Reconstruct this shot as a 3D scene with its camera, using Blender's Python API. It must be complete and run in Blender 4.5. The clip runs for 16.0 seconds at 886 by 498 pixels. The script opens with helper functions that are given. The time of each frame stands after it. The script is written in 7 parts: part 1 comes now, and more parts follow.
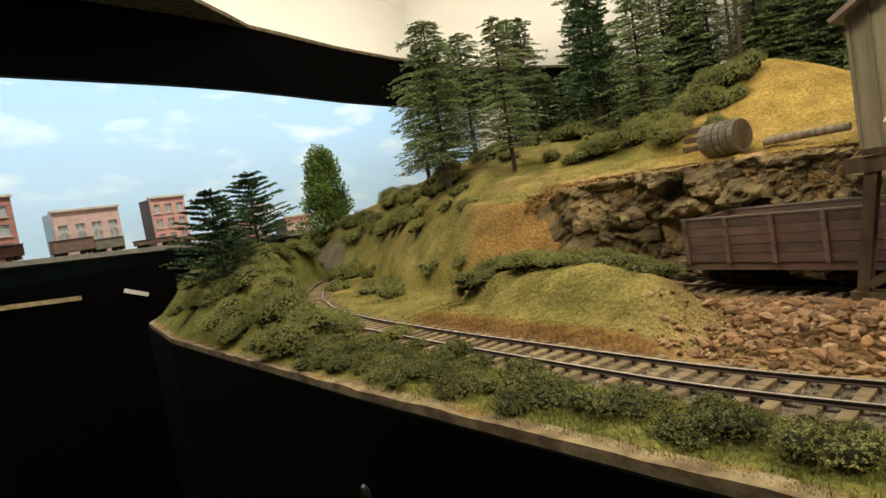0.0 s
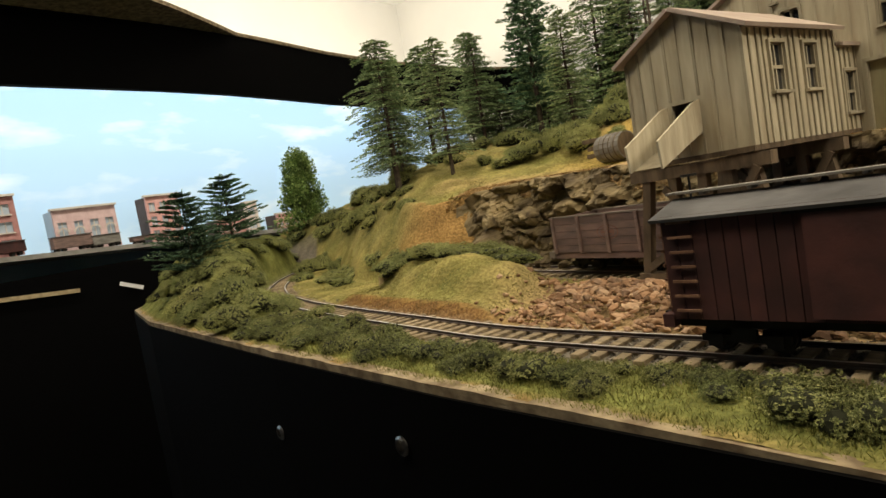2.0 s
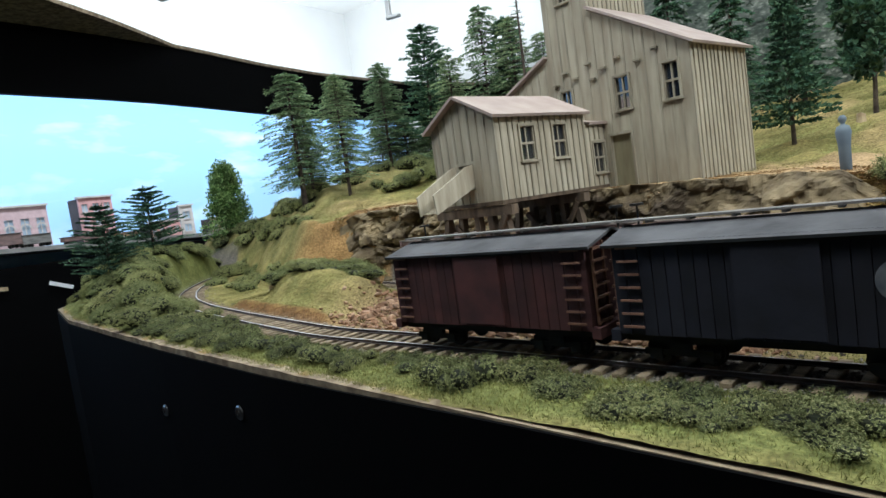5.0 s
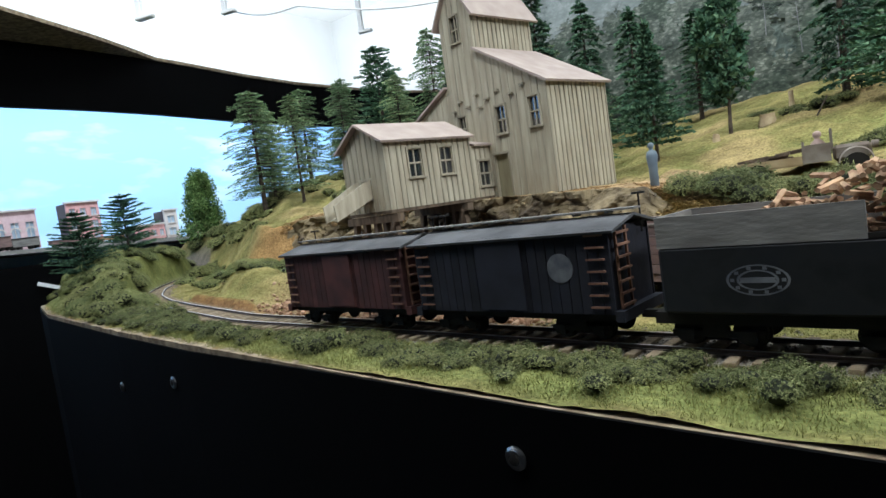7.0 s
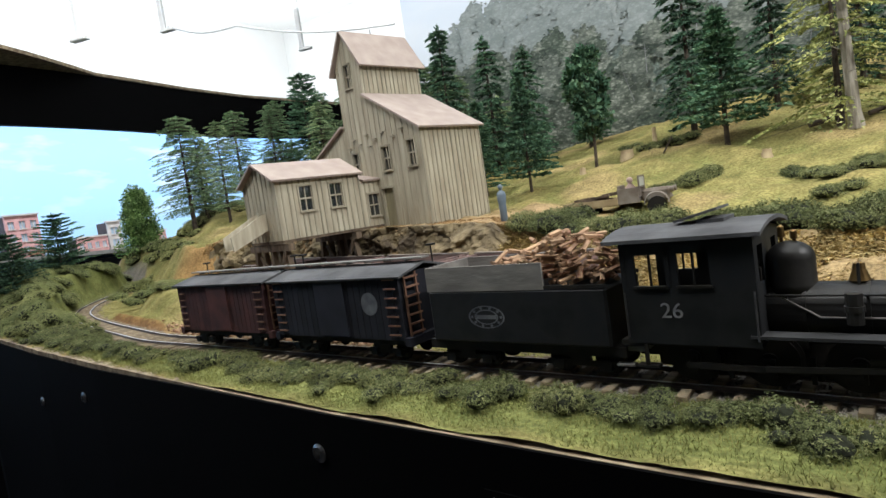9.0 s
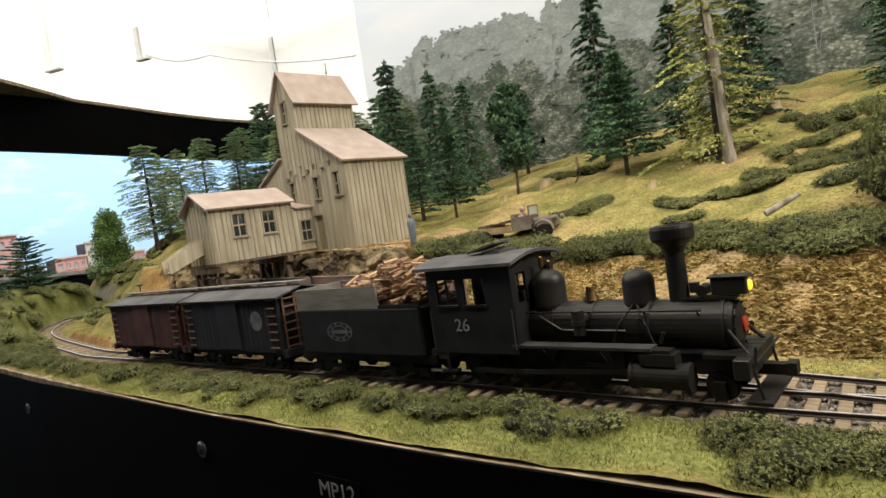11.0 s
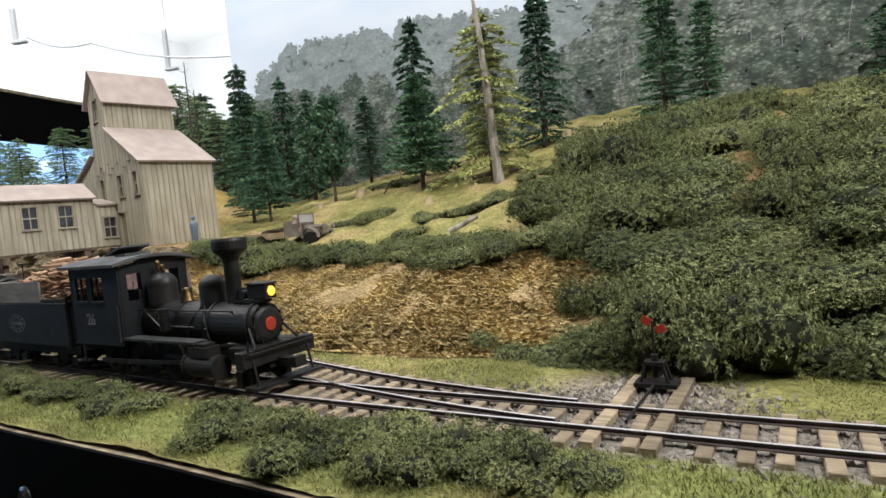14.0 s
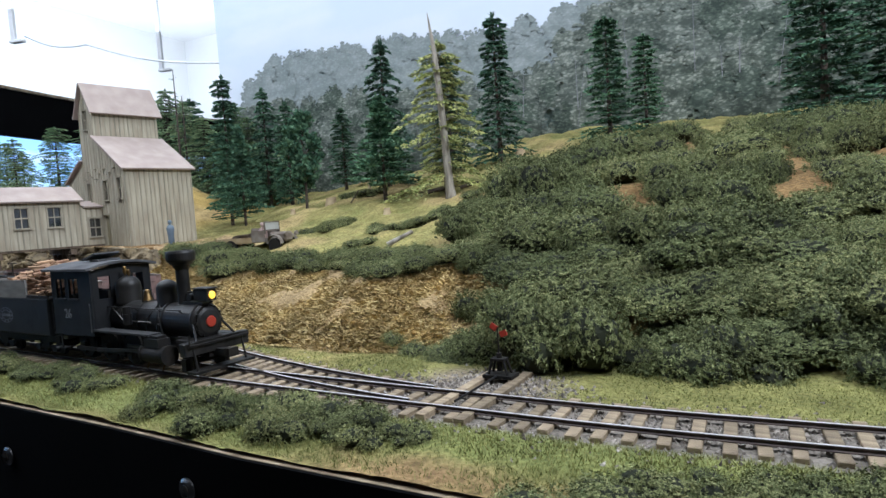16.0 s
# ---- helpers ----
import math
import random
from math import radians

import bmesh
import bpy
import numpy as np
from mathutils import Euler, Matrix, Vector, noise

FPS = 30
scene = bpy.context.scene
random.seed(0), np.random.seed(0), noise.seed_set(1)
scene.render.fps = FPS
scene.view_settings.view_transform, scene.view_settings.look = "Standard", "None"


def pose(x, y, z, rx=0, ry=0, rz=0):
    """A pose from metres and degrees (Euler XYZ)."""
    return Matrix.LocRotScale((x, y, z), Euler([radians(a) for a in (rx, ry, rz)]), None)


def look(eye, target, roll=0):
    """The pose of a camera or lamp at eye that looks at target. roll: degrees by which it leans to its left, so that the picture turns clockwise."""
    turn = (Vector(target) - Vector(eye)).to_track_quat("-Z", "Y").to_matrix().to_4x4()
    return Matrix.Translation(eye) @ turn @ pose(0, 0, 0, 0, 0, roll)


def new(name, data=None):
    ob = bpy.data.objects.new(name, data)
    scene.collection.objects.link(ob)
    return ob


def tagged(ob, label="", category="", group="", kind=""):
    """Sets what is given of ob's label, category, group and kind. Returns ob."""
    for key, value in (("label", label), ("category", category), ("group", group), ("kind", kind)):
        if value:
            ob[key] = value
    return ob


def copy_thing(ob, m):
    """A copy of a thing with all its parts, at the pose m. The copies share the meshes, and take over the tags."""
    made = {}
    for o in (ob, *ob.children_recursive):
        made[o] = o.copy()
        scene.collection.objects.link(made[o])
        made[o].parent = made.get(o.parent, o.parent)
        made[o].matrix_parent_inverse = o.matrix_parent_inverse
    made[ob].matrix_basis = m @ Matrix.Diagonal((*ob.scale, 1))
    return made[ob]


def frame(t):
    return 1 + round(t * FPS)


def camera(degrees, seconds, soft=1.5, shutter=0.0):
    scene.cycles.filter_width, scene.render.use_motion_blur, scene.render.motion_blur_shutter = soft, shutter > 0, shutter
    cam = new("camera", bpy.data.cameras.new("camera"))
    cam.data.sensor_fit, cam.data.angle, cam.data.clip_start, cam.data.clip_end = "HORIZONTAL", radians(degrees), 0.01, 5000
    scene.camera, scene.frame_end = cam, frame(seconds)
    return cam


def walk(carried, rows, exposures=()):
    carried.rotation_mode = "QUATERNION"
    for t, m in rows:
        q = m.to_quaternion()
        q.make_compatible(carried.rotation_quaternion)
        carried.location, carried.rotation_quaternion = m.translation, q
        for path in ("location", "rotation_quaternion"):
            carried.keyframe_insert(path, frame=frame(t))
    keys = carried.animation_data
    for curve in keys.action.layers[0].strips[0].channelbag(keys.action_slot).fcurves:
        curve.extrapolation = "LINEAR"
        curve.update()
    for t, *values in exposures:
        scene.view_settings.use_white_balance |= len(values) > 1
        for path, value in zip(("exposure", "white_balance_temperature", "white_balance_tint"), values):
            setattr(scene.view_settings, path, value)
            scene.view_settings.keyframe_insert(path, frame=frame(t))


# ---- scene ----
cam = camera(72.47, 16.0)
PATH = [
    (0, (-0.0120, -0.0016, 0.0831), (-0.2433, 0.2600, 0.0590), -9.59),
    (0.5, (0.0097, -0.0038, 0.0778), (-0.2218, 0.2576, 0.0542), -9.84),
    (1, (0.0376, -0.0116, 0.0793), (-0.1941, 0.2496, 0.0549), -10.14),
    (1.5, (0.0672, -0.0112, 0.0804), (-0.1657, 0.2489, 0.0557), -9.85),
    (2, (0.1032, -0.0217, 0.0748), (-0.1302, 0.2378, 0.0487), -9.74),
    (2.5, (0.1119, -0.0318, 0.0794), (-0.1145, 0.2336, 0.0511), -10.29),
    (3, (0.1347, -0.0336, 0.0858), (-0.0819, 0.2399, 0.0568), -9.20),
    (3.5, (0.1739, -0.0317, 0.0851), (-0.0402, 0.2438, 0.0579), -8.23),
    (4, (0.2046, -0.0328, 0.0822), (-0.0099, 0.2424, 0.0548), -8.49),
    (4.2, (0.2128, -0.0363, 0.0816), (-0.0021, 0.2386, 0.0551), -8.29),
    (6.5, (0.3353, -0.0798, 0.0879), (0.1278, 0.2002, 0.0561), -7.69),
    (7, (0.3720, -0.0816, 0.0776), (0.1609, 0.1963, 0.0507), -8.12),
    (7.5, (0.3915, -0.0810, 0.0776), (0.1882, 0.2024, 0.0483), -9.96),
    (8, (0.4205, -0.0844, 0.0808), (0.2247, 0.2041, 0.0506), -8.85),
    (8.5, (0.4578, -0.0910, 0.0858), (0.2631, 0.1981, 0.0543), -8.33),
    (9, (0.4835, -0.0970, 0.0945), (0.2897, 0.1931, 0.0663), -8.30),
    (9.2, (0.4931, -0.0947, 0.0977), (0.2999, 0.1959, 0.0704), -8.54),
    (11.3, (0.5980, -0.1029, 0.0915), (0.4083, 0.1907, 0.0737), -8.34),
    (11.5, (0.6069, -0.1027, 0.0910), (0.4164, 0.1904, 0.0730), -8.12),
    (12, (0.6299, -0.0961, 0.0799), (0.4396, 0.1971, 0.0614), -7.63),
    (12.5, (0.6395, -0.0914, 0.0762), (0.4549, 0.2053, 0.0558), -8.29),
    (13, (0.6731, -0.0813, 0.0745), (0.4968, 0.2204, 0.0541), -7.89),
    (13.5, (0.7310, -0.0582, 0.0741), (0.5642, 0.2489, 0.0551), -6.37),
    (14, (0.7581, -0.0553, 0.0763), (0.5985, 0.2555, 0.0559), -5.60),
    (14.5, (0.7704, -0.0666, 0.0752), (0.6110, 0.2442, 0.0531), -5.29),
    (15, (0.7968, -0.0702, 0.0781), (0.6374, 0.2406, 0.0547), -5.19),
    (15.5, (0.8165, -0.0828, 0.0818), (0.6580, 0.2285, 0.0594), -4.61),
    (16, (0.8357, -0.0935, 0.0860), (0.6785, 0.2185, 0.0654), -4.04),
]
walk(cam, [(t, look(eye, target, roll)) for t, eye, target, roll in PATH],
     exposures=[(0.0, -0.5, 9300, 8), (1.6, -0.45, 9300, 8), (2.05, -0.36, 8700, 9), (2.5, -0.3, 7100, 10), (3.0, -0.26, 6250, 8), (3.5, -0.24, 5900, 6), (6.8, -0.08, 5700, 5), (8.4, -0.06, 5600, 5), (9.0, -0.05, 6100, 8), (10.8, -0.1, 7200, 10), (12.0, -0.1, 7200, 10), (13.0, -0.08, 6050, 8), (14.0, -0.12, 6100, 10), (14.7, -0.16, 5500, 10), (16.0, -0.18, 5400, 10)])

# ---- scale: the layout is drawn in a unit of 35 mm ----
S = 0.035

# ---- world and light ----
world = bpy.data.worlds.new("room_air")
scene.world = world
world.use_nodes = True
world.node_tree.nodes["Background"].inputs[0].default_value = (0.9, 0.95, 1.0, 1)
world.node_tree.nodes["Background"].inputs[1].default_value = 0.075


def area_lamp(name, eye, target, sx, sy, watts, colour):
    data = bpy.data.lights.new(name, "AREA")
    data.shape, data.size, data.size_y, data.energy, data.color = "RECTANGLE", sx * S, sy * S, watts, colour
    ob = new(name, data)
    ob.matrix_world = look([v * S for v in eye], [v * S for v in target])
    return ob


for lx, ly, watts in ((-20, -2.0, 4.6), (8, -2.0, 5.4), (37, 3.5, 15.5)):
    area_lamp("strip_light", (lx, ly, 24.0), (0.7 * lx, 12.0, 2.0), 15, 3, watts, (1.0, 0.96, 0.90))
for lx, watts in ((-16, 6.0), (2, 3.4), (20, 3.7)):
    area_lamp("rear_strip_light", (lx, 14.0, 30.0), (lx, 24.0, 6.0), 15, 3, watts, (1.0, 0.98, 0.94))
area_lamp("sky_light", (-43.0, 14.0, 19.0), (-56.0, 14.0, 9.0), 106, 2, 24.2, (0.88, 0.95, 1.0))
# added unseen fill, facing up, to whiten the ceiling and far walls
area_lamp("up_light", (-50.0, 45.0, 22.0), (-50.0, 45.0, 60.0), 55, 80, 42.0, (1.0, 0.99, 0.97))

# ---- materials ----
def material(name, colour, rough=0.8, metal=0.0, second=None, scale=60.0, detail=6.0, bump=0.2, bump_scale=None, vary=0.0, spec=0.3, stretch=(1, 1, 1), third=None):
    """A node material: two tones mixed by noise at two scales, with fine relief. Scale is per metre."""
    m = bpy.data.materials.new(name)
    m.use_nodes = True
    nt = m.node_tree
    b = nt.nodes["Principled BSDF"]
    b.inputs["Roughness"].default_value, b.inputs["Metallic"].default_value = rough, metal
    b.inputs["Specular IOR Level"].default_value = spec
    tc = nt.nodes.new("ShaderNodeTexCoord")
    mp = nt.nodes.new("ShaderNodeMapping")
    mp.inputs["Scale"].default_value = stretch
    nt.links.new(tc.outputs["Object"], mp.inputs["Vector"])
    n1 = nt.nodes.new("ShaderNodeTexNoise")
    n1.inputs["Scale"].default_value, n1.inputs["Detail"].default_value = scale, detail
    nt.links.new(mp.outputs["Vector"], n1.inputs["Vector"])
    second = second or tuple(c * 0.7 for c in colour)
    ramp = nt.nodes.new("ShaderNodeValToRGB")
    ramp.color_ramp.elements[0].position, ramp.color_ramp.elements[1].position = 0.36, 0.66
    ramp.color_ramp.elements[0].color, ramp.color_ramp.elements[1].color = (*second, 1), (*colour, 1)
    if third:
        e = ramp.color_ramp.elements.new(0.5)
        e.color = (*third, 1)
    nt.links.new(n1.outputs["Fac"], ramp.inputs["Fac"])
    out = ramp.outputs["Color"]
    if vary:
        oi = nt.nodes.new("ShaderNodeObjectInfo")
        mr = nt.nodes.new("ShaderNodeMapRange")
        mr.inputs["To Min"].default_value, mr.inputs["To Max"].default_value = 1 - vary, 1 + vary
        nt.links.new(oi.outputs["Random"], mr.inputs["Value"])
        hs = nt.nodes.new("ShaderNodeHueSaturation")
        nt.links.new(mr.outputs["Result"], hs.inputs["Value"])
        nt.links.new(out, hs.inputs["Color"])
        out = hs.outputs["Color"]
    nt.links.new(out, b.inputs["Base Color"])
    if bump:
        n2 = nt.nodes.new("ShaderNodeTexNoise")
        n2.inputs["Scale"].default_value, n2.inputs["Detail"].default_value = bump_scale or scale * 5, 5.0
        nt.links.new(mp.outputs["Vector"], n2.inputs["Vector"])
        bp = nt.nodes.new("ShaderNodeBump")
        bp.inputs["Strength"].default_value, bp.inputs["Distance"].default_value = bump, 0.001
        nt.links.new(n2.outputs["Fac"], bp.inputs["Height"])
        nt.links.new(bp.outputs["Normal"], b.inputs["Normal"])
    return m


M = {}
M["fascia"] = material("fascia_black", (0.0010, 0.0010, 0.0012), 0.85, second=(0.0006, 0.0006, 0.0008), scale=20, bump=0.05, spec=0.06)
M["plaster"] = material("plaster_edge", (0.36, 0.29, 0.19), 0.9, second=(0.15, 0.11, 0.07), scale=90, bump=0.5)
M["board"] = material("weathered_board", (0.51, 0.47, 0.36), 0.9, second=(0.35, 0.305, 0.225), scale=40, stretch=(3, 3, 0.5), bump=0.3, bump_scale=300, vary=0.12)
M["batten"] = material("weathered_batten", (0.39, 0.355, 0.27), 0.9, second=(0.29, 0.26, 0.195), scale=60, stretch=(3, 3, 0.5), bump=0.3, vary=0.15)
M["timber"] = material("brown_timber", (0.17, 0.125, 0.085), 0.9, second=(0.075, 0.055, 0.04), scale=70, stretch=(2, 2, 0.6), bump=0.4, vary=0.15)
M["roof"] = material("rusty_roof", (0.43, 0.355, 0.31), 0.8, second=(0.355, 0.285, 0.25), scale=50, bump=0.2)
M["glass"] = material("dark_glass", (0.02, 0.025, 0.03), 0.05, second=(0.015, 0.02, 0.03), scale=30, bump=0.0, spec=1.0)
M["glass"].node_tree.nodes["Principled BSDF"].inputs["IOR"].default_value = 1.9
M["gondola"] = material("gondola_red", (0.225, 0.143, 0.128), 0.85, second=(0.14, 0.10, 0.092), scale=60, stretch=(1, 3, 4), bump=0.3, vary=0.2)
M["gondola_edge"] = material("gondola_worn_edge", (0.30, 0.205, 0.185), 0.88, second=(0.17, 0.115, 0.105), scale=90, stretch=(2, 2, 1), bump=0.3, vary=0.15)
M["gondola_in"] = material("gondola_grey_wood", (0.27, 0.225, 0.195), 0.9, second=(0.15, 0.125, 0.11), scale=60, bump=0.3)
M["iron"] = material("black_iron", (0.0095, 0.0093, 0.0095), 0.65, second=(0.019, 0.016, 0.013), scale=90, bump=0.15, spec=0.2)
M["rail"] = material("rail_steel", (0.74, 0.72, 0.72), 0.38, metal=0.55, second=(0.6, 0.57, 0.55), scale=60, bump=0.03)
M["railside"] = material("rail_rust", (0.075, 0.055, 0.047), 0.6, second=(0.045, 0.034, 0.032), scale=200, bump=0.2)
M["tie"] = material("grey_tie_wood", (0.32, 0.255, 0.165), 0.9, second=(0.17, 0.13, 0.088), scale=80, stretch=(1, 4, 4), bump=0.5, vary=0.3)
M["bark"] = material("bark", (0.10, 0.08, 0.06), 0.95, second=(0.04, 0.03, 0.025), scale=150, bump=0.6)
M["deadwood"] = material("dead_wood", (0.37, 0.335, 0.28), 0.9, second=(0.16, 0.14, 0.11), scale=80, stretch=(3, 3, 0.5), bump=0.5)
# near-black green: shade between the sprigs, put into the core's colour
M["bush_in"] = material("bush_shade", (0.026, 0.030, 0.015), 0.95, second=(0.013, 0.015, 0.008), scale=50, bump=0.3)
M["rubble"] = material("red_rubble", (0.36, 0.20, 0.115), 0.9, second=(0.17, 0.09, 0.052), scale=50, bump=0.6, vary=0.45, third=(0.30, 0.20, 0.135))
M["cliff"] = material("cliff_rock", (0.35, 0.275, 0.16), 0.9, second=(0.07, 0.052, 0.034), scale=34, bump=1.0, bump_scale=150, third=(0.18, 0.14, 0.08))
M["ceiling"] = material("white_ceiling", (0.8, 0.8, 0.78), 0.9, second=(0.76, 0.76, 0.75), scale=3, bump=0.05)
M["carpet"] = material("dark_floor", (0.03, 0.03, 0.032), 0.95, second=(0.02, 0.02, 0.02), scale=20, bump=0.2)


# ---- mesh helpers (all in layout units) ----
def box(bm, c, s, rz=0.0, rx=0.0, ry=0.0):
    m = Matrix.Translation(c) @ Euler((radians(rx), radians(ry), radians(rz))).to_matrix().to_4x4() @ Matrix.Diagonal((s[0], s[1], s[2], 1))
    return bmesh.ops.create_cube(bm, size=1.0, matrix=m)["verts"]


def rod(bm, a, b, r, r2=None, n=8):
    a, b = Vector(a), Vector(b)
    d = b - a
    m = Matrix.Translation((a + b) / 2) @ d.to_track_quat("Z", "Y").to_matrix().to_4x4()
    bmesh.ops.create_cone(bm, cap_ends=True, segments=n, radius1=r, radius2=r if r2 is None else r2, depth=d.length, matrix=m)


def beam(bm, a, b, w, h):
    """A square timber from a to b."""
    a, b = Vector(a), Vector(b)
    d = b - a
    m = Matrix.Translation((a + b) / 2) @ d.to_track_quat("Y", "Z").to_matrix().to_4x4() @ Matrix.Diagonal((w, d.length, h, 1))
    bmesh.ops.create_cube(bm, size=1.0, matrix=m)


def prism(bm, outline, d, axis="y"):
    """A flat outline in x and z, given a depth along y."""
    a = [bm.verts.new((x, 0, z)) for x, z in outline]
    b = [bm.verts.new((x, d, z)) for x, z in outline]
    bm.faces.new(a)
    bm.faces.new(b[::-1])
    for i in range(len(a)):
        j = (i + 1) % len(a)
        bm.faces.new((a[j], a[i], b[i], b[j]))
    bmesh.ops.recalc_face_normals(bm, faces=bm.faces)


def finish(bm, name, mats, smooth=False, bevel=0.0):
    if bevel:
        bmesh.ops.bevel(bm, geom=list(bm.edges), offset=bevel, segments=1, affect="EDGES", clamp_overlap=True)
    bmesh.ops.scale(bm, vec=(S, S, S), verts=bm.verts)
    me = bpy.data.meshes.new(name)
    bm.to_mesh(me)
    bm.free()
    for m in mats if isinstance(mats, (list, tuple)) else [mats]:
        me.materials.append(m)
    if smooth:
        me.shade_smooth()
    return me


def part(name, bm, mat, parent=None, label="", smooth=False, bevel=0.0, at=(0, 0, 0), rz=0.0):
    me = bm if isinstance(bm, bpy.types.Mesh) else finish(bm, name, mat, smooth, bevel)
    ob = new(name, me)
    ob.parent = parent
    ob.matrix_basis = pose(at[0] * S, at[1] * S, at[2] * S, 0, 0, rz)
    if label:
        tagged(ob, label)
    return ob


def thing(name, at=(0, 0, 0), rz=0.0, label="", category="", group="", kind=""):
    ob = new(name)
    ob.empty_display_size = 0.01
    ob.matrix_basis = pose(at[0] * S, at[1] * S, at[2] * S, 0, 0, rz)
    return tagged(ob, label, category, group, kind)


def solid(name, bm, mat, at=(0, 0, 0), rz=0.0, label="", category="", group="", kind="", smooth=False, bevel=0.0):
    ob = part(name, bm, mat, None, "", smooth, bevel, at, rz)
    return tagged(ob, label, category, group, kind)


def raw(name, verts, faces, mats, smooth=False):
    me = bpy.data.meshes.new(name)
    v = np.asarray(verts, dtype=float) * S
    me.from_pydata(v.tolist(), [], faces if isinstance(faces, list) else faces.tolist())
    for m in mats if isinstance(mats, (list, tuple)) else [mats]:
        me.materials.append(m)
    if smooth:
        me.shade_smooth()
    return me


def put(x, y, z, rz=0.0, rx=0.0, ry=0.0):
    return pose(x * S, y * S, z * S, rx, ry, rz)


# ---- the plan ----
EDGE_X = [-30, -28.5, -26.5, -24.3, -18.3, -12, -7.5, -2.3, 0.4, 7.2, 12.6, 15.8, 18.5, 21, 26, 36]
EDGE_Y = [24, 14.3, 11.2, 9.6, 7.75, 6.52, 5.66, 4.8, 4.42, 3.5, 2.92, 2.68, 2.40, 2.27, 2.05, 1.6]
MAIN_X = [-24, -20, -17, -14, -11, -8, -5, -2.5, 3, 9.3, 12.6, 16, 19, 22.5, 25, 36]
MAIN_Y = [19, 14.4, 11.9, 10.1, 8.9, 8.0, 7.2, 6.55, 6.0, 5.3, 4.98, 4.55, 4.33, 4.1, 4.1, 4.3]
SIDE_X = [-7.0, -4.1, 3.2, 9.8, 11.3, 12.5, 14.4, 16.1, 18, 20.2]
SIDE_Y = [13.0, 12.1, 9.75, 7.5, 6.95, 6.52, 5.85, 5.25, 4.72, 4.3]
SEC_X = [-30, -20, -14, -10, -6, -2, 2, 6, 8, 11, 14, 17, 20, 24, 36]
TOE_Y = [19.5, 17.4, 13.2, 11.9, 13.35, 12.6, 11.25, 10.1, 9.0, 7.9, 7.0, 6.6, 7.1, 6.9, 6.5]
TOP_Y = [21, 19.2, 15.3, 13.0, 13.85, 13.1, 11.75, 11.2, 10.9, 10.2, 9.5, 8.7, 9.0, 8.8, 8.6]
TOP_Z = [2.0, 2.4, 2.5, 2.2, 2.35, 2.25, 2.1, 1.95, 1.55, 1.25, 1.25, 1.3, 1.5, 1.5, 1.5]
SHELF_Z = [2.5, 3.4, 3.7, 2.8, 2.5, 2.35, 2.15, 2.15, 2.1, 2.05, 2.1, 2.6, 2.95, 3.1, 3.1]
MID_Z = [2.8, 4.0, 4.1, 3.4, 3.1, 2.7, 2.4, 2.9, 3.1, 3.2, 3.3, 3.7, 4.0, 4.15, 4.15]
BACK_Z = [3.2, 5.0, 5.2, 4.8, 4.5, 4.3, 4.4, 4.8, 5.0, 5.3, 6.0, 6.2, 6.0, 5.8, 5.6]


def smooth_interp(x, xs, ys):
    """Interpolation that eases through the knots."""
    x = np.asarray(x, dtype=float)
    w = 0.8
    return sum(np.interp(x + o * w, xs, ys) for o in (-1, -0.5, 0, 0.5, 1)) / 5


def edge_y(x): return np.interp(x, EDGE_X, EDGE_Y)
def main_y(x): return smooth_interp(x, MAIN_X, MAIN_Y)
def side_y(x): return smooth_interp(x, SIDE_X, SIDE_Y)


def ease(a, b, v):
    u = np.clip((v - a) / (b - a), 0, 1)
    return u * u * (3 - 2 * u)


def ground(x, y):
    """Height of the scenery, without its fine unevenness."""
    x, y = np.asarray(x, dtype=float), np.asarray(y, dtype=float)
    toe, top, zt, zs, zm, zb = (smooth_interp(x, SEC_X, v) for v in (TOE_Y, TOP_Y, TOP_Z, SHELF_Z, MID_Z, BACK_Z))
    z = zt * np.clip((y - toe) / np.maximum(top - toe, 0.2), 0, 1) ** 0.8
    mid_y = np.maximum(18.0, top + 4.5)
    shelf_y = top + 0.55 * (mid_y - top)
    z = np.where(y > top, zt + (zs - zt) * ease(0, 1, (y - top) / np.maximum(shelf_y - top, 0.1)), z)
    z = np.where(y > shelf_y, zs + (zm - zs) * np.clip((y - shelf_y) / (mid_y - shelf_y), 0, 1), z)
    z = np.where(y > mid_y, zm + (zb - zm) * np.clip((y - mid_y) / np.maximum(27 - mid_y, 0.5), 0, 1), z)
    my = main_y(x)
    # knoll in front of the track at the island's end
    k = ease(-8.5, -15.0, x) * ease(0.0, 2.5, y - edge_y(x)) * ease(0.5, 1.6, np.abs(y - my)) * (y < my)
    z = z + 1.7 * k * ease(-29, -25, x)
    # knoll between the two tracks
    q = ((x + 6.4) / 3.6) ** 2 + ((y - 10.2 + 0.33 * (x + 6.4)) / 1.75) ** 2
    z = z + 0.72 * ease(1.0, 0.1, q)
    # mound behind the barrel
    z = z + 1.7 * np.exp(-((x + 4.6) / 2.6) ** 2 - ((y - 20.8) / 2.5) ** 2)
    # low cut bank beside the track along the knoll
    z = z + 0.30 * ease(0.62, 0.82, y - my) * ease(3.2, 1.6, y - my) * ease(-10.5, -9.0, x) * ease(-2.8, -4.4, x)
    # narrow verge falls to the edge
    z = z - 0.10 * ease(0.9, 0.0, y - edge_y(x)) * (y < my)
    return z - 0.06


def gz(x, y): return float(ground(x, y))


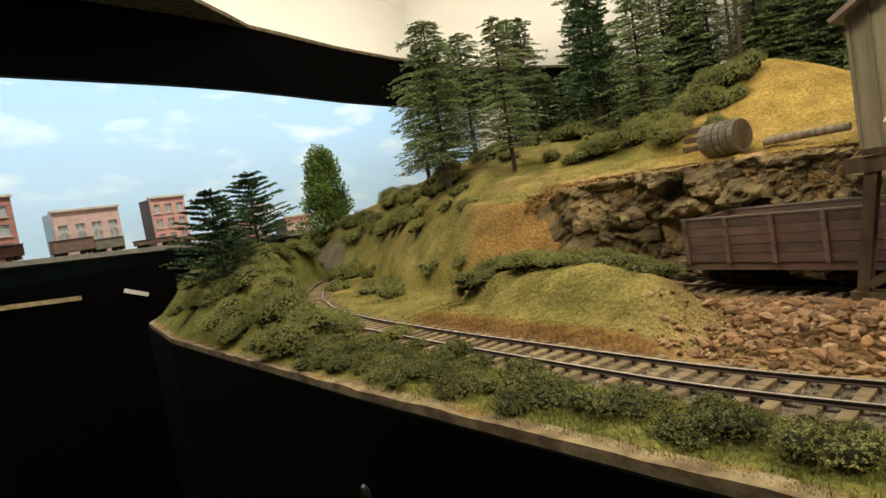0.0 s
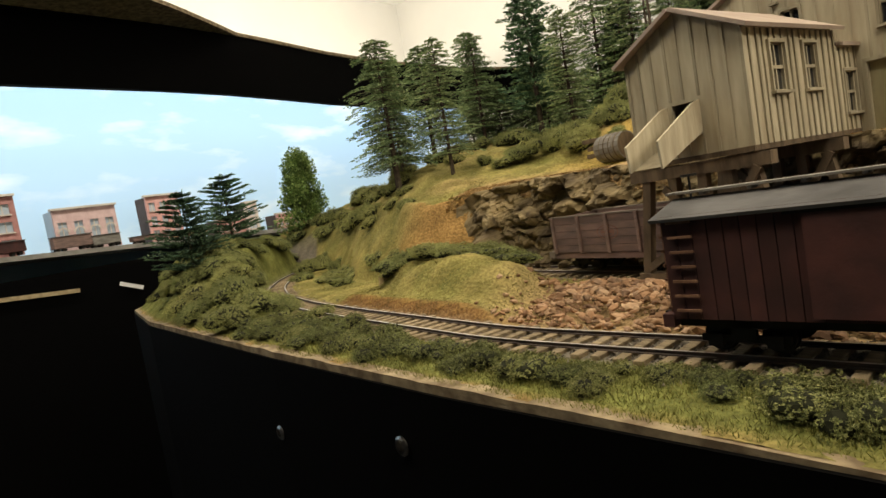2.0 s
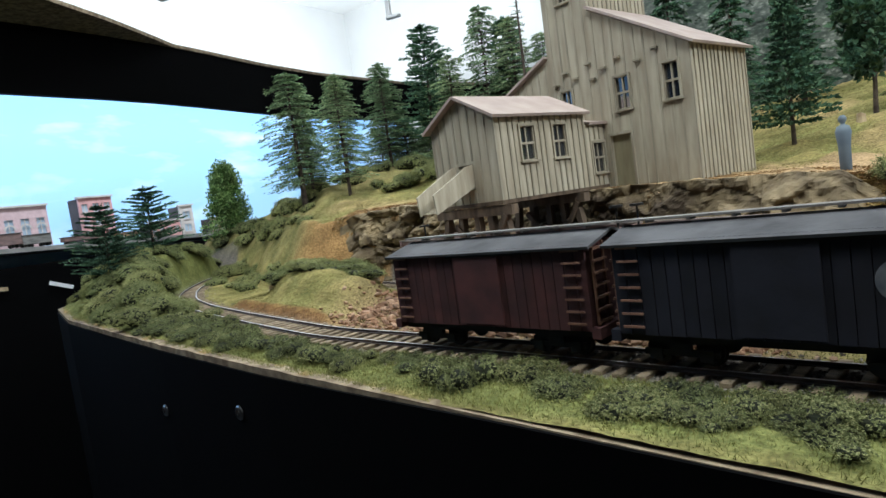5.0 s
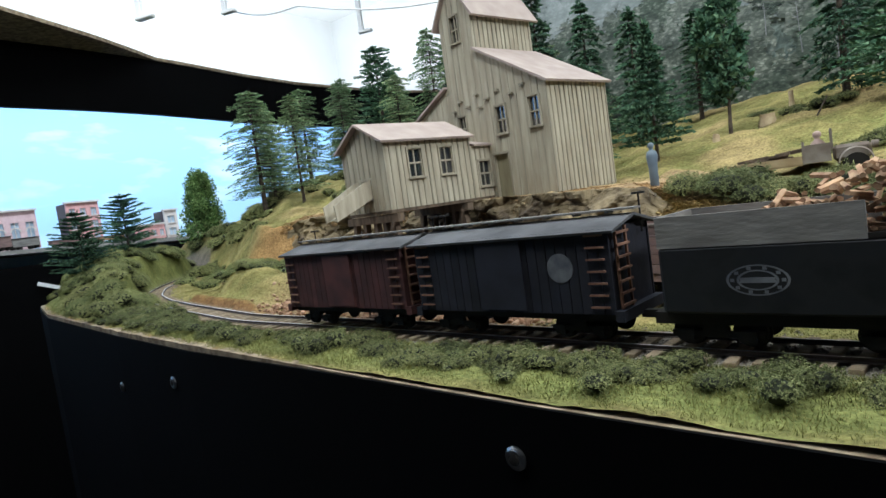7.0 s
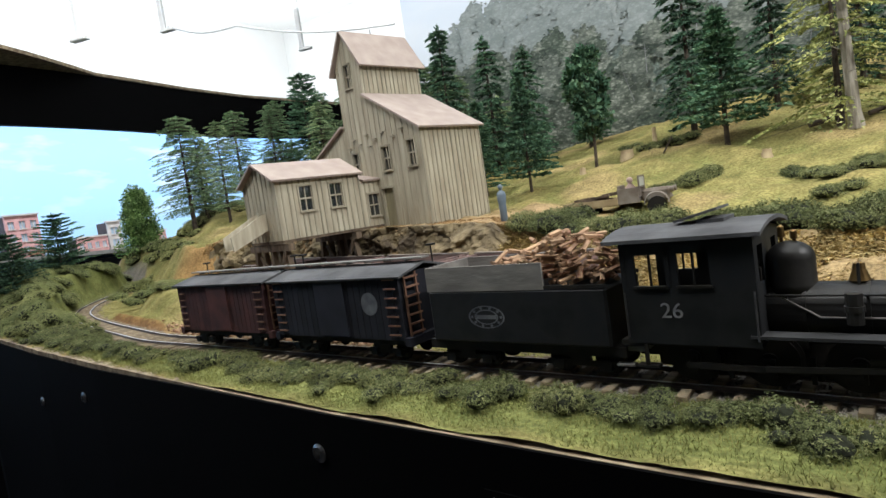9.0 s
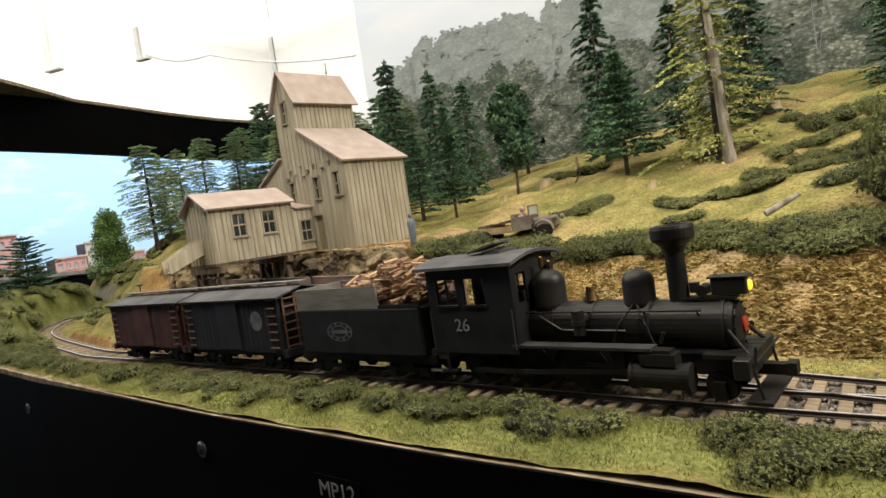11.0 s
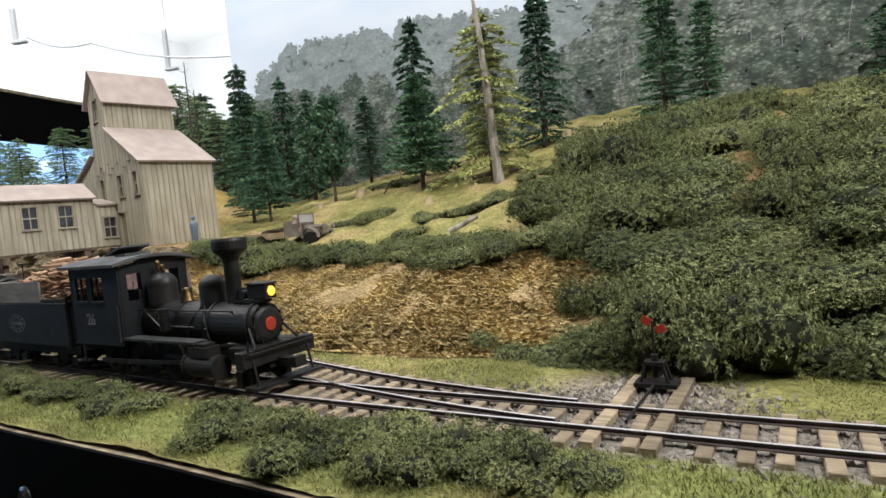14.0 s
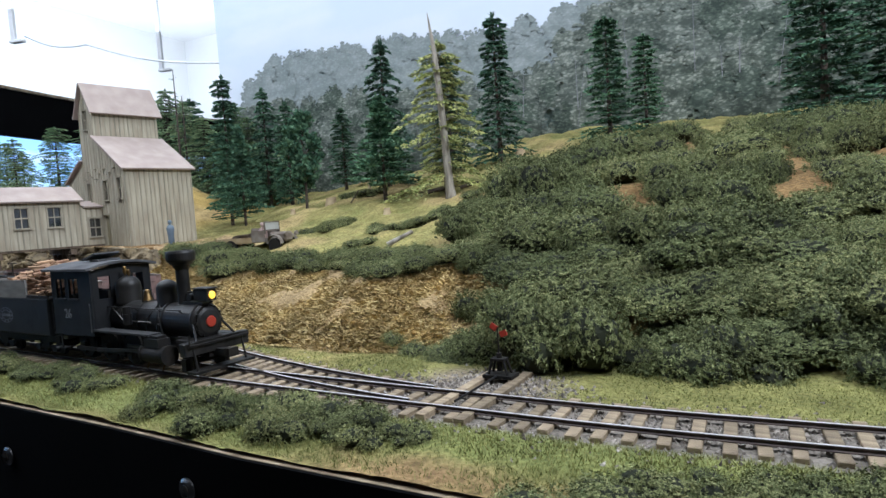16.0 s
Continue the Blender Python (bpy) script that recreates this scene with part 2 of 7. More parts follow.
# ---- the setting: scenery base, edge, backdrop, room ----
def scenery():
    nx, ny = 470, 210
    us = np.linspace(0, 1, nx)
    xs = -30 + 66 * us
    vs = np.linspace(0, 1, ny) ** 1.25
    X = np.repeat(xs[:, None], ny, 1)
    e = edge_y(xs)[:, None]
    Y = e + (27.2 - e) * vs[None, :]
    Z = ground(X, Y)
    bumps = np.array([[noise.fractal(Vector((x * 0.9, y * 0.9, 3.0)), 1.0, 2.0, 5) for y in row] for x, row in zip(xs, Y)])
    fine = np.array([[noise.noise(Vector((x * 5.0, y * 5.0, 9.0))) for y in row] for x, row in zip(xs, Y)])
    my, sy = main_y(X), side_y(X)
    track = np.minimum(np.abs(Y - my), np.where((X > -6.5) & (X < 20), np.abs(Y - sy), 9))
    far = ease(0.5, 1.5, track)
    Z = Z + far * ((0.04 + 0.12 * ease(0.1, 1.0, Z)) * bumps + 0.02 * fine) + (1 - far) * 0.012 * fine
    tz = smooth_interp(X, SEC_X, TOE_Y), smooth_interp(X, SEC_X, TOP_Y)
    face = ((Y > tz[0] - 0.1) & (Y < tz[1] + 0.25)).astype(float)
    # ground cover by area: turf, straw slope, leaf litter, trodden earth, ballast
    green, straw, litter, earth, stone = (np.array(c) for c in ((0.185, 0.185, 0.062), (0.33, 0.255, 0.10), (0.34, 0.245, 0.125), (0.40, 0.28, 0.15), (0.175, 0.155, 0.13)))
    mix = 0.5 + 0.5 * bumps + 0.25 * fine
    col = green + (straw - green) * np.clip(mix * 0.9 - 0.15, 0, 1)[..., None]

    def blend(w, c):
        nonlocal col
        col = col + (c - col) * np.clip(w, 0, 1)[..., None]
    blend((Y < my) * 0.8, np.array((0.15, 0.175, 0.055)))
    blend(face * ease(5.0, 8.0, X) * ease(21.0, 18.5, X) * 0.95, litter)
    blend(face * ease(6.0, 4.5, X) * ease(-9, -7.5, X), np.array((0.16, 0.11, 0.06)))
    blend(ease(1.5, 0.7, np.abs(Y - tz[1] - 0.3)) * ease(7.5, 6.5, X) * ease(-9.5, -8, X), earth)
    blend(ease(2.4, 1.2, np.abs(Y - tz[1] - 1.4)) * ease(9.0, 6.0, X) * ease(2, 5, X), earth * 0.95)
    blend(ease(4.6, 2.0, np.abs(X + 3.2)) * ease(14.5, 15.5, Y) * ease(25, 22, Y), np.array((0.36, 0.255, 0.085)))
    blend(ease(-12, -9.5, X) * ease(-5.5, -8, X) * face, np.array((0.33, 0.20, 0.08)))
    blend(ease(7.0, 5.0, X) * ease(-5.0, -2.5, X) * ease(0.5, 0.8, Y - my) * (Y < sy + 0.6), earth * 0.85)
    blend(ease(0.92, 0.76, Y - my) * ease(0.45, 0.6, Y - my) * ease(-11, -9, X) * ease(-2.6, -4, X), np.array((0.21, 0.115, 0.045)))
    broad = np.array([[noise.noise(Vector((x * 0.35, y * 0.5, 21.0))) for y in row[::1]] for x, row in zip(xs, Y)])
    blend(ease(0.05, 0.45, broad) * ease(0.8, 1.4, Y - tz[1]) * ease(20, 17, X) * 0.7, np.array((0.36, 0.265, 0.125)))
    blend(ease(2.2, 0.9, np.hypot((X - 6.9) / 1.3, Y - 12.6)) * 0.9, earth)
    blend(ease(16.5, 18.5, X) * ease(0.3, -0.4, Y - tz[0]) * (Y > my) * 0.75, np.array((0.165, 0.165, 0.055)))
    blend(ease(18.5, 20, X) * ease(0.7, 0.15, Y - edge_y(X)) * (0.35 + 0.8 * mix), np.array((0.25, 0.165, 0.08)))
    blend(ease(1.25, 0.7, np.hypot((X - 20.4) / 1.2, Y - 5.1) + 0.2 * fine) * 0.85, stone * np.array((1.2, 1.1, 0.95)))
    blend(ease(0.72, 0.5, track), stone)
    blend(ease(0.30, 0.05, Y - edge_y(X)) * (0.4 + mix) * (0.25 + 0.75 * ease(4, -2, X)), np.array((0.30, 0.20, 0.09)))
    blend(ease(18.2, 20.5, X + 1.5 * (1 - face)) * ease(0.0, 0.7, Y - tz[0]) * ease(20.5, 18, Y) * 0.9, np.array((0.165, 0.10, 0.045)))
    blend(ease(-9, -12, X) * ease(0.3, 1.0, Y - tz[0]) * 0.45, np.array((0.15, 0.135, 0.055)))
    verts = np.stack([X, Y, Z], -1).reshape(-1, 3)
    i = np.arange((nx - 1) * ny).reshape(nx - 1, ny)[:, :-1].ravel()
    me = raw("ground", verts, np.stack([i, i + ny, i + ny + 1, i + 1], 1), M["soil"], True)
    layer = me.color_attributes.new("cover", "FLOAT_COLOR", "POINT")
    layer.data.foreach_set("color", np.concatenate([np.clip(col, 0, 1).reshape(-1, 3), np.ones((nx * ny, 1))], 1).ravel())
    ob = new("ground", me)
    tagged(ob, "model landscape of green and straw-coloured turf with earth banks", "ground", kind="structure")


def soil_material():
    m = bpy.data.materials.new("soil")
    m.use_nodes = True
    nt = m.node_tree
    b = nt.nodes["Principled BSDF"]
    b.inputs["Roughness"].default_value, b.inputs["Specular IOR Level"].default_value = 0.95, 0.1
    at = nt.nodes.new("ShaderNodeAttribute")
    at.attribute_name = "cover"
    tc = nt.nodes.new("ShaderNodeTexCoord")
    n1, n2 = nt.nodes.new("ShaderNodeTexNoise"), nt.nodes.new("ShaderNodeTexNoise")
    n1.inputs["Scale"].default_value, n1.inputs["Detail"].default_value = 420, 8
    n2.inputs["Scale"].default_value, n2.inputs["Detail"].default_value = 45, 6
    hs, hv = nt.nodes.new("ShaderNodeHueSaturation"), nt.nodes.new("ShaderNodeHueSaturation")
    for n, h, lo, hi in ((n1, hs, 0.6, 1.4), (n2, hv, 0.72, 1.28)):
        nt.links.new(tc.outputs["Object"], n.inputs["Vector"])
        mr = nt.nodes.new("ShaderNodeMapRange")
        mr.inputs["From Min"].default_value, mr.inputs["From Max"].default_value = 0.3, 0.7
        mr.inputs["To Min"].default_value, mr.inputs["To Max"].default_value = lo, hi
        nt.links.new(n.outputs["Fac"], mr.inputs["Value"])
        nt.links.new(mr.outputs["Result"], h.inputs["Value"])
    nt.links.new(at.outputs["Color"], hs.inputs["Color"])
    nt.links.new(hs.outputs["Color"], hv.inputs["Color"])
    nt.links.new(hv.outputs["Color"], b.inputs["Base Color"])
    bp = nt.nodes.new("ShaderNodeBump")
    bp.inputs["Strength"].default_value, bp.inputs["Distance"].default_value = 0.9, 0.0015
    nt.links.new(n1.outputs["Fac"], bp.inputs["Height"])
    nt.links.new(bp.outputs["Normal"], b.inputs["Normal"])
    return m


M["soil"] = soil_material()
scenery()


def ribbon(name, xs, lo, hi, off, thick, mat, label, category):
    """An upright band that follows the layout's edge, with thickness."""
    ys = edge_y(xs)
    tx, ty = np.gradient(xs), np.gradient(ys)
    ln = np.hypot(tx, ty)
    nxv, nyv = ty / ln, -tx / ln
    rows = []
    for k in range(len(xs)):
        for d, z in ((off, lo[k]), (off, hi[k]), (off - thick, hi[k]), (off - thick, lo[k])):
            rows.append((xs[k] + nxv[k] * d, ys[k] + nyv[k] * d, z))
    faces = []
    for k in range(len(xs) - 1):
        for j in range(4):
            a, b = 4 * k + j, 4 * k + (j + 1) % 4
            faces.append((a, b, b + 4, a + 4))
    ob = new(name, raw(name, rows, faces, mat))
    return tagged(ob, label, category, kind="structure")


ex = np.concatenate([np.linspace(-30, -24, 60), np.linspace(-23.9, 36, 400)])
rag = np.array([noise.fractal(Vector((x * 1.3, 0.0, 5.0)), 1.0, 2.0, 4) for x in ex])
etop = np.array([gz(x, float(edge_y(x)) + 0.02) for x in ex])
ribbon("fascia", ex, ex * 0 - 14.0, etop - 0.035 - 0.06 * ease(4, -3, ex) - 0.02, 0.10, 0.3, M["fascia"], "black painted fascia panel along the layout's edge", "fascia")
ribbon("plaster_edge", ex, etop - 0.5, etop + 0.02 + 0.02 * rag * ease(4, -3, ex) - 0.07 * ease(-3, 7, ex), 0.05, 0.25, M["plaster"], "ragged tan plaster rim between turf and fascia", "rim")


def backdrop_material():
    """Printed misty woods: soft grey-green foliage with paler crowns."""
    m = bpy.data.materials.new("printed_woods")
    m.use_nodes = True
    nt = m.node_tree
    b = nt.nodes["Principled BSDF"]
    b.inputs["Roughness"].default_value = 0.9
    tc = nt.nodes.new("ShaderNodeTexCoord")
    vo = nt.nodes.new("ShaderNodeTexVoronoi")
    vo.inputs["Scale"].default_value = 22
    n1, n2 = nt.nodes.new("ShaderNodeTexNoise"), nt.nodes.new("ShaderNodeTexNoise")
    n1.inputs["Scale"].default_value, n1.inputs["Detail"].default_value, n1.inputs["Roughness"].default_value = 60, 8, 0.7
    n2.inputs["Scale"].default_value, n2.inputs["Detail"].default_value = 7, 4
    for n in (vo, n1, n2):
        nt.links.new(tc.outputs["Object"], n.inputs["Vector"])
    r1, r2 = nt.nodes.new("ShaderNodeValToRGB"), nt.nodes.new("ShaderNodeValToRGB")
    r1.color_ramp.elements[0].position, r1.color_ramp.elements[1].position = 0.38, 0.66
    r1.color_ramp.elements[0].color, r1.color_ramp.elements[1].color = (0.035, 0.055, 0.045, 1), (0.30, 0.35, 0.30, 1)
    r2.color_ramp.elements[0].position, r2.color_ramp.elements[1].position = 0.35, 0.65
    r2.color_ramp.elements[0].color, r2.color_ramp.elements[1].color = (0.10, 0.145, 0.13, 1), (0.25, 0.29, 0.27, 1)
    nt.links.new(n1.outputs["Fac"], r1.inputs["Fac"])
    nt.links.new(n2.outputs["Fac"], r2.inputs["Fac"])
    mx = nt.nodes.new("ShaderNodeMix")
    mx.data_type = "RGBA"
    mx.inputs["Factor"].default_value = 0.45
    nt.links.new(r1.outputs["Color"], mx.inputs["A"])
    nt.links.new(r2.outputs["Color"], mx.inputs["B"])
    nt.links.new(mx.outputs["Result"], b.inputs["Base Color"])
    return m


def sky_material(name, low, high, cloud, z0, z1, amount):
    m = bpy.data.materials.new(name)
    m.use_nodes = True
    nt = m.node_tree
    b = nt.nodes["Principled BSDF"]
    b.inputs["Roughness"].default_value = 0.9
    tc = nt.nodes.new("ShaderNodeTexCoord")
    sep = nt.nodes.new("ShaderNodeSeparateXYZ")
    mr = nt.nodes.new("ShaderNodeMapRange")
    mr.inputs["From Min"].default_value, mr.inputs["From Max"].default_value = z0 * S, z1 * S
    rm = nt.nodes.new("ShaderNodeValToRGB")
    rm.color_ramp.elements[0].color, rm.color_ramp.elements[1].color = (*low, 1), (*high, 1)
    mp = nt.nodes.new("ShaderNodeMapping")
    mp.inputs["Scale"].default_value = (1, 1, 3.2)
    n = nt.nodes.new("ShaderNodeTexNoise")
    n.inputs["Scale"].default_value, n.inputs["Detail"].default_value = 3.6, 5
    cr = nt.nodes.new("ShaderNodeValToRGB")
    cr.color_ramp.elements[0].position, cr.color_ramp.elements[1].position = amount, amount + 0.3
    mx = nt.nodes.new("ShaderNodeMix")
    mx.data_type = "RGBA"
    mx.inputs["B"].default_value = (*cloud, 1)
    nt.links.new(tc.outputs["Object"], sep.inputs["Vector"])
    nt.links.new(sep.outputs["Z"], mr.inputs["Value"])
    nt.links.new(mr.outputs["Result"], rm.inputs["Fac"])
    nt.links.new(tc.outputs["Object"], mp.inputs["Vector"])
    nt.links.new(mp.outputs["Vector"], n.inputs["Vector"])
    nt.links.new(n.outputs["Fac"], cr.inputs["Fac"])
    nt.links.new(cr.outputs["Color"], mx.inputs["Factor"])
    nt.links.new(rm.outputs["Color"], mx.inputs["A"])
    nt.links.new(mx.outputs["Result"], b.inputs["Base Color"])
    return m


M["woods"] = backdrop_material()
M["misty_sky"] = sky_material("misty_sky", (0.60, 0.63, 0.67), (0.40, 0.48, 0.61), (0.60, 0.62, 0.66), 8, 22, 0.5)
M["city_sky"] = sky_material("city_sky", (0.42, 0.64, 0.88), (0.25, 0.47, 0.84), (0.70, 0.80, 0.92), 4, 20, 0.52)

bm = bmesh.new()
box(bm, (15.0, 27.6, 10.0), (43.6, 0.5, 28.0))
solid("backdrop_sky", bm, M["misty_sky"], label="pale misty sky panel behind the hills", category="backdrop", kind="structure")


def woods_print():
    """Wooded hills printed flat on the panel: overlapping crowns with leafy rims, paler towards the top."""
    rng = np.random.default_rng(4)
    groups = {k: ([], []) for k in ("far", "mid", "near", "dark")}

    def skyline(x):
        return np.interp(x, [-6.6, -5.4, -4.2, -2, 2, 7, 11, 15, 20, 36], [8.0, 10.2, 11.6, 12.5, 12.2, 11.8, 11.5, 11.6, 13.2, 15.5])

    def blob(key, x, y, z, rx, rz, m, rough):
        a = np.linspace(0, 2 * np.pi, m, endpoint=False)
        ph = rng.uniform(0, 6.3, 2)
        rad = 1 + 0.10 * np.sin(3 * a + ph[0]) + 0.08 * np.sin(7 * a + ph[1]) + rng.normal(0, rough, m)
        v, f = groups[key]
        i = len(v)
        v += [(x + rx * q * math.cos(t), y, z + rz * q * math.sin(t)) for q, t in zip(rad, a)]
        f.append(tuple(range(i, i + m)))
    depth = 27.33
    for row, (n, row_key) in enumerate(((150, "far"), (140, "far"), (120, "mid"), (110, "mid"), (110, "near"), (100, "near"))):
        for k in range(n):
            x = rng.uniform(-6.2, 36.0)
            r, key = rng.uniform(0.4, 0.95), row_key
            z = float(skyline(x)) - row * 1.3 - rng.uniform(0.2, 1.5)
            tall = rng.uniform(0.9, 1.7)
            if x - r < -6.75:
                continue
            if key == "far" and z < 8.4 + 0.06 * (14 - x) or x > 16 and row == 1:
                key = "mid"
            if row > 1 and rng.random() < 0.22:
                key = "dark"
            depth -= 0.00002
            blob(key, x, depth, z, r * 0.86, r * tall * 0.86, 40, 0.07)
            # leafy rim of small sprays with gaps
            for q in range(60):
                a = rng.uniform(0, 6.3)
                w, out = rng.uniform(0.03, 0.10), rng.uniform(0.82, 1.08)
                depth -= 0.00001
                blob(key, x + r * out * math.cos(a), depth, z + r * tall * out * math.sin(a), w * 1.5, w, 7, 0.25)
    for key, (v, f) in groups.items():
        tagged(new("backdrop_woods", raw("backdrop_woods", v, f, M["woods_" + key])), "misty wooded hills printed on the backdrop", "backdrop", kind="stuff")
    # bare pale trunks between the crowns
    tv, tf = [], []
    for k in range(22):
        x = rng.uniform(6.0, 36.0)
        z0 = float(skyline(x)) - rng.uniform(4.5, 7.5)
        h, w, lean = rng.uniform(1.2, 3.2), rng.uniform(0.014, 0.03), rng.normal(0, 0.1)
        i = len(tv)
        tv += [(x - w, depth - 0.002, z0), (x + w, depth - 0.002, z0), (x + lean * h + w * 0.4, depth - 0.002, z0 + h), (x + lean * h - w * 0.4, depth - 0.002, z0 + h)]
        tf.append((i, i + 1, i + 2, i + 3))
        for j in range(5):
            f = rng.uniform(0.35, 0.95)
            bx, bz, bl = x + lean * h * f, z0 + h * f, rng.uniform(0.2, 0.6) * rng.choice((-1, 1))
            i = len(tv)
            tv += [(bx, depth - 0.002, bz - w * 0.35), (bx, depth - 0.002, bz + w * 0.35), (bx + bl, depth - 0.002, bz + abs(bl) * 0.7)]
            tf.append((i, i + 1, i + 2) if bl < 0 else (i + 1, i, i + 2))
    tagged(new("backdrop_trunks", raw("backdrop_trunks", tv, tf, M["print_trunk"])), "pale bare trunks printed among the woods", "backdrop", kind="stuff")
    n = 60
    xs = np.linspace(-6.4, 36.5, n)
    v = [(x, 27.342, 0.0) for x in xs] + [(x, 27.342, float(skyline(x)) - 0.9) for x in xs]
    tagged(new("backdrop_hill", raw("backdrop_hill", v, [(i, i + 1, n + i + 1, n + i) for i in range(n - 1)], M["woods"])), "grey-green hill printed behind the trees", "backdrop", kind="structure")


def print_tone(name, dark, mid, pale):
    """Leafy print: sprays of pale leaves over darker hollows, with a tone by crown."""
    m = bpy.data.materials.new(name)
    m.use_nodes = True
    nt = m.node_tree
    b = nt.nodes["Principled BSDF"]
    b.inputs["Roughness"].default_value, b.inputs["Specular IOR Level"].default_value = 0.9, 0.1
    g = nt.nodes.new("ShaderNodeNewGeometry")
    tc = nt.nodes.new("ShaderNodeTexCoord")
    mp = nt.nodes.new("ShaderNodeMapping")
    mp.inputs["Scale"].default_value = (1, 1, 1.7)
    nt.links.new(tc.outputs["Object"], mp.inputs["Vector"])
    # leaf sprays: bright at each spray's heart, dark between; then lit and shaded sides of the crowns
    wob = nt.nodes.new("ShaderNodeTexNoise")
    wob.inputs["Scale"].default_value, wob.inputs["Detail"].default_value = 90, 2
    nt.links.new(mp.outputs["Vector"], wob.inputs["Vector"])
    push = nt.nodes.new("ShaderNodeMix")
    push.data_type = "VECTOR"
    push.inputs["Factor"].default_value = 0.012
    nt.links.new(mp.outputs["Vector"], push.inputs["A"])
    nt.links.new(wob.outputs["Color"], push.inputs["B"])
    spray, broad, fine = nt.nodes.new("ShaderNodeTexVoronoi"), nt.nodes.new("ShaderNodeTexNoise"), nt.nodes.new("ShaderNodeTexNoise")
    spray.inputs["Scale"].default_value = 125
    broad.inputs["Scale"].default_value, broad.inputs["Detail"].default_value = 34, 3
    fine.inputs["Scale"].default_value, fine.inputs["Detail"].default_value = 260, 3
    last = None
    for node, out, lo, hi, gain in ((spray, "Distance", 0.62, 0.12, 0.36), (broad, "Fac", 0.36, 0.66, 0.38), (fine, "Fac", 0.36, 0.64, 0.18)):
        nt.links.new(push.outputs["Result"], node.inputs["Vector"])
        mr = nt.nodes.new("ShaderNodeMapRange")
        mr.inputs["From Min"].default_value, mr.inputs["From Max"].default_value, mr.inputs["To Max"].default_value = lo, hi, gain
        nt.links.new(node.outputs[out], mr.inputs["Value"])
        if last:
            ad = nt.nodes.new("ShaderNodeMath")
            nt.links.new(last.outputs[0], ad.inputs[0])
            nt.links.new(mr.outputs[0], ad.inputs[1])
            last = ad
        else:
            last = mr
    ad = nt.nodes.new("ShaderNodeMath")
    ad.operation = "MULTIPLY_ADD"
    ad.inputs[1].default_value = 0.22
    nt.links.new(g.outputs["Random Per Island"], ad.inputs[0])
    nt.links.new(last.outputs[0], ad.inputs[2])
    r = nt.nodes.new("ShaderNodeValToRGB")
    r.color_ramp.elements[0].color, r.color_ramp.elements[1].color = (*dark, 1), (*pale, 1)
    r.color_ramp.elements[0].position, r.color_ramp.elements[1].position = 0.22, 0.92
    e = r.color_ramp.elements.new(0.55)
    e.color = (*mid, 1)
    nt.links.new(ad.outputs["Value"], r.inputs["Fac"])
    nt.links.new(r.outputs["Color"], b.inputs["Base Color"])
    return m


M["print_trunk"] = material("print_trunk", (0.24, 0.24, 0.25), 0.9, second=(0.12, 0.12, 0.13), scale=90, bump=0)
M["woods_far"] = print_tone("print_far", (0.17, 0.195, 0.19), (0.215, 0.24, 0.235), (0.275, 0.30, 0.295))
M["woods_mid"] = print_tone("print_mid", (0.06, 0.071, 0.061), (0.127, 0.143, 0.121), (0.272, 0.288, 0.25))
M["woods_near"] = print_tone("print_near", (0.046, 0.056, 0.046), (0.11, 0.126, 0.103), (0.312, 0.328, 0.28))
M["woods_dark"] = print_tone("print_dark", (0.036, 0.047, 0.039), (0.077, 0.095, 0.076), (0.192, 0.218, 0.178))
woods_print()

# far side of the room: city shelf, its sky, fascia and valance
FAR_X = -47.0
bm = bmesh.new()
box(bm, (FAR_X - 9.0, 12.0, 9.25), (0.5, 126.0, 20.5))
solid("city_backdrop", bm, M["city_sky"], label="bright blue sky backdrop with soft clouds", category="backdrop", kind="structure")
bm = bmesh.new()
box(bm, (FAR_X - 4.4, 30.0, 2.35), (9.0, 90.0, 0.35), rx=-3.0)
solid("city_shelf", bm, material("grey_shelf", (0.30, 0.29, 0.27), 0.9, scale=40), label="grey shelf for the far city yard", category="shelf", kind="structure")
bm = bmesh.new()
box(bm, (FAR_X + 0.2, 20.0, -16.4), (0.5, 120.0, 36.5))
solid("far_fascia", bm, M["fascia"], label="black fascia under the far shelf", category="fascia", kind="structure")


def valance():
    """Curved black valance band over the far aisle."""
    t = np.linspace(-30, 75, 90)
    px = smooth_interp(t, [-30, 0, 10, 20, 25, 30, 37, 45, 60, 75], [-32, -36.8, -37.8, -38.2, -38.8, -39.8, -41.4, -42.5, -42.5, -38])
    soffit = np.interp(t, [-30, 12, 20, 26.5, 75], [9.0, 6.2, 2.9, 0.1, 0.1])
    for name, quad, mat, label in (
            ("valance", lambda x, w: ((x, 13.0), (x, 17.6), (x - 0.5, 17.6), (x - 0.5, 13.0)), M["fascia"], "curved black valance over the far aisle"),
            ("valance_cap", lambda x, w: ((x + w, 17.62), (x + w, 17.9), (x - 0.5, 17.9), (x - 0.5, 17.62)), M["plaster"], "bare plywood soffit on top of the valance")):
        v, f = [], []
        for x, y, w in zip(px, t, soffit):
            v += [(a, y, z) for a, z in quad(x, w)]
        for k in range(len(t) - 1):
            for j in range(4):
                a, b = 4 * k + j, 4 * k + (j + 1) % 4
                f.append((a, b, b + 4, a + 4))
        tagged(new(name, raw(name, v, f, mat)), label, "valance", kind="structure")


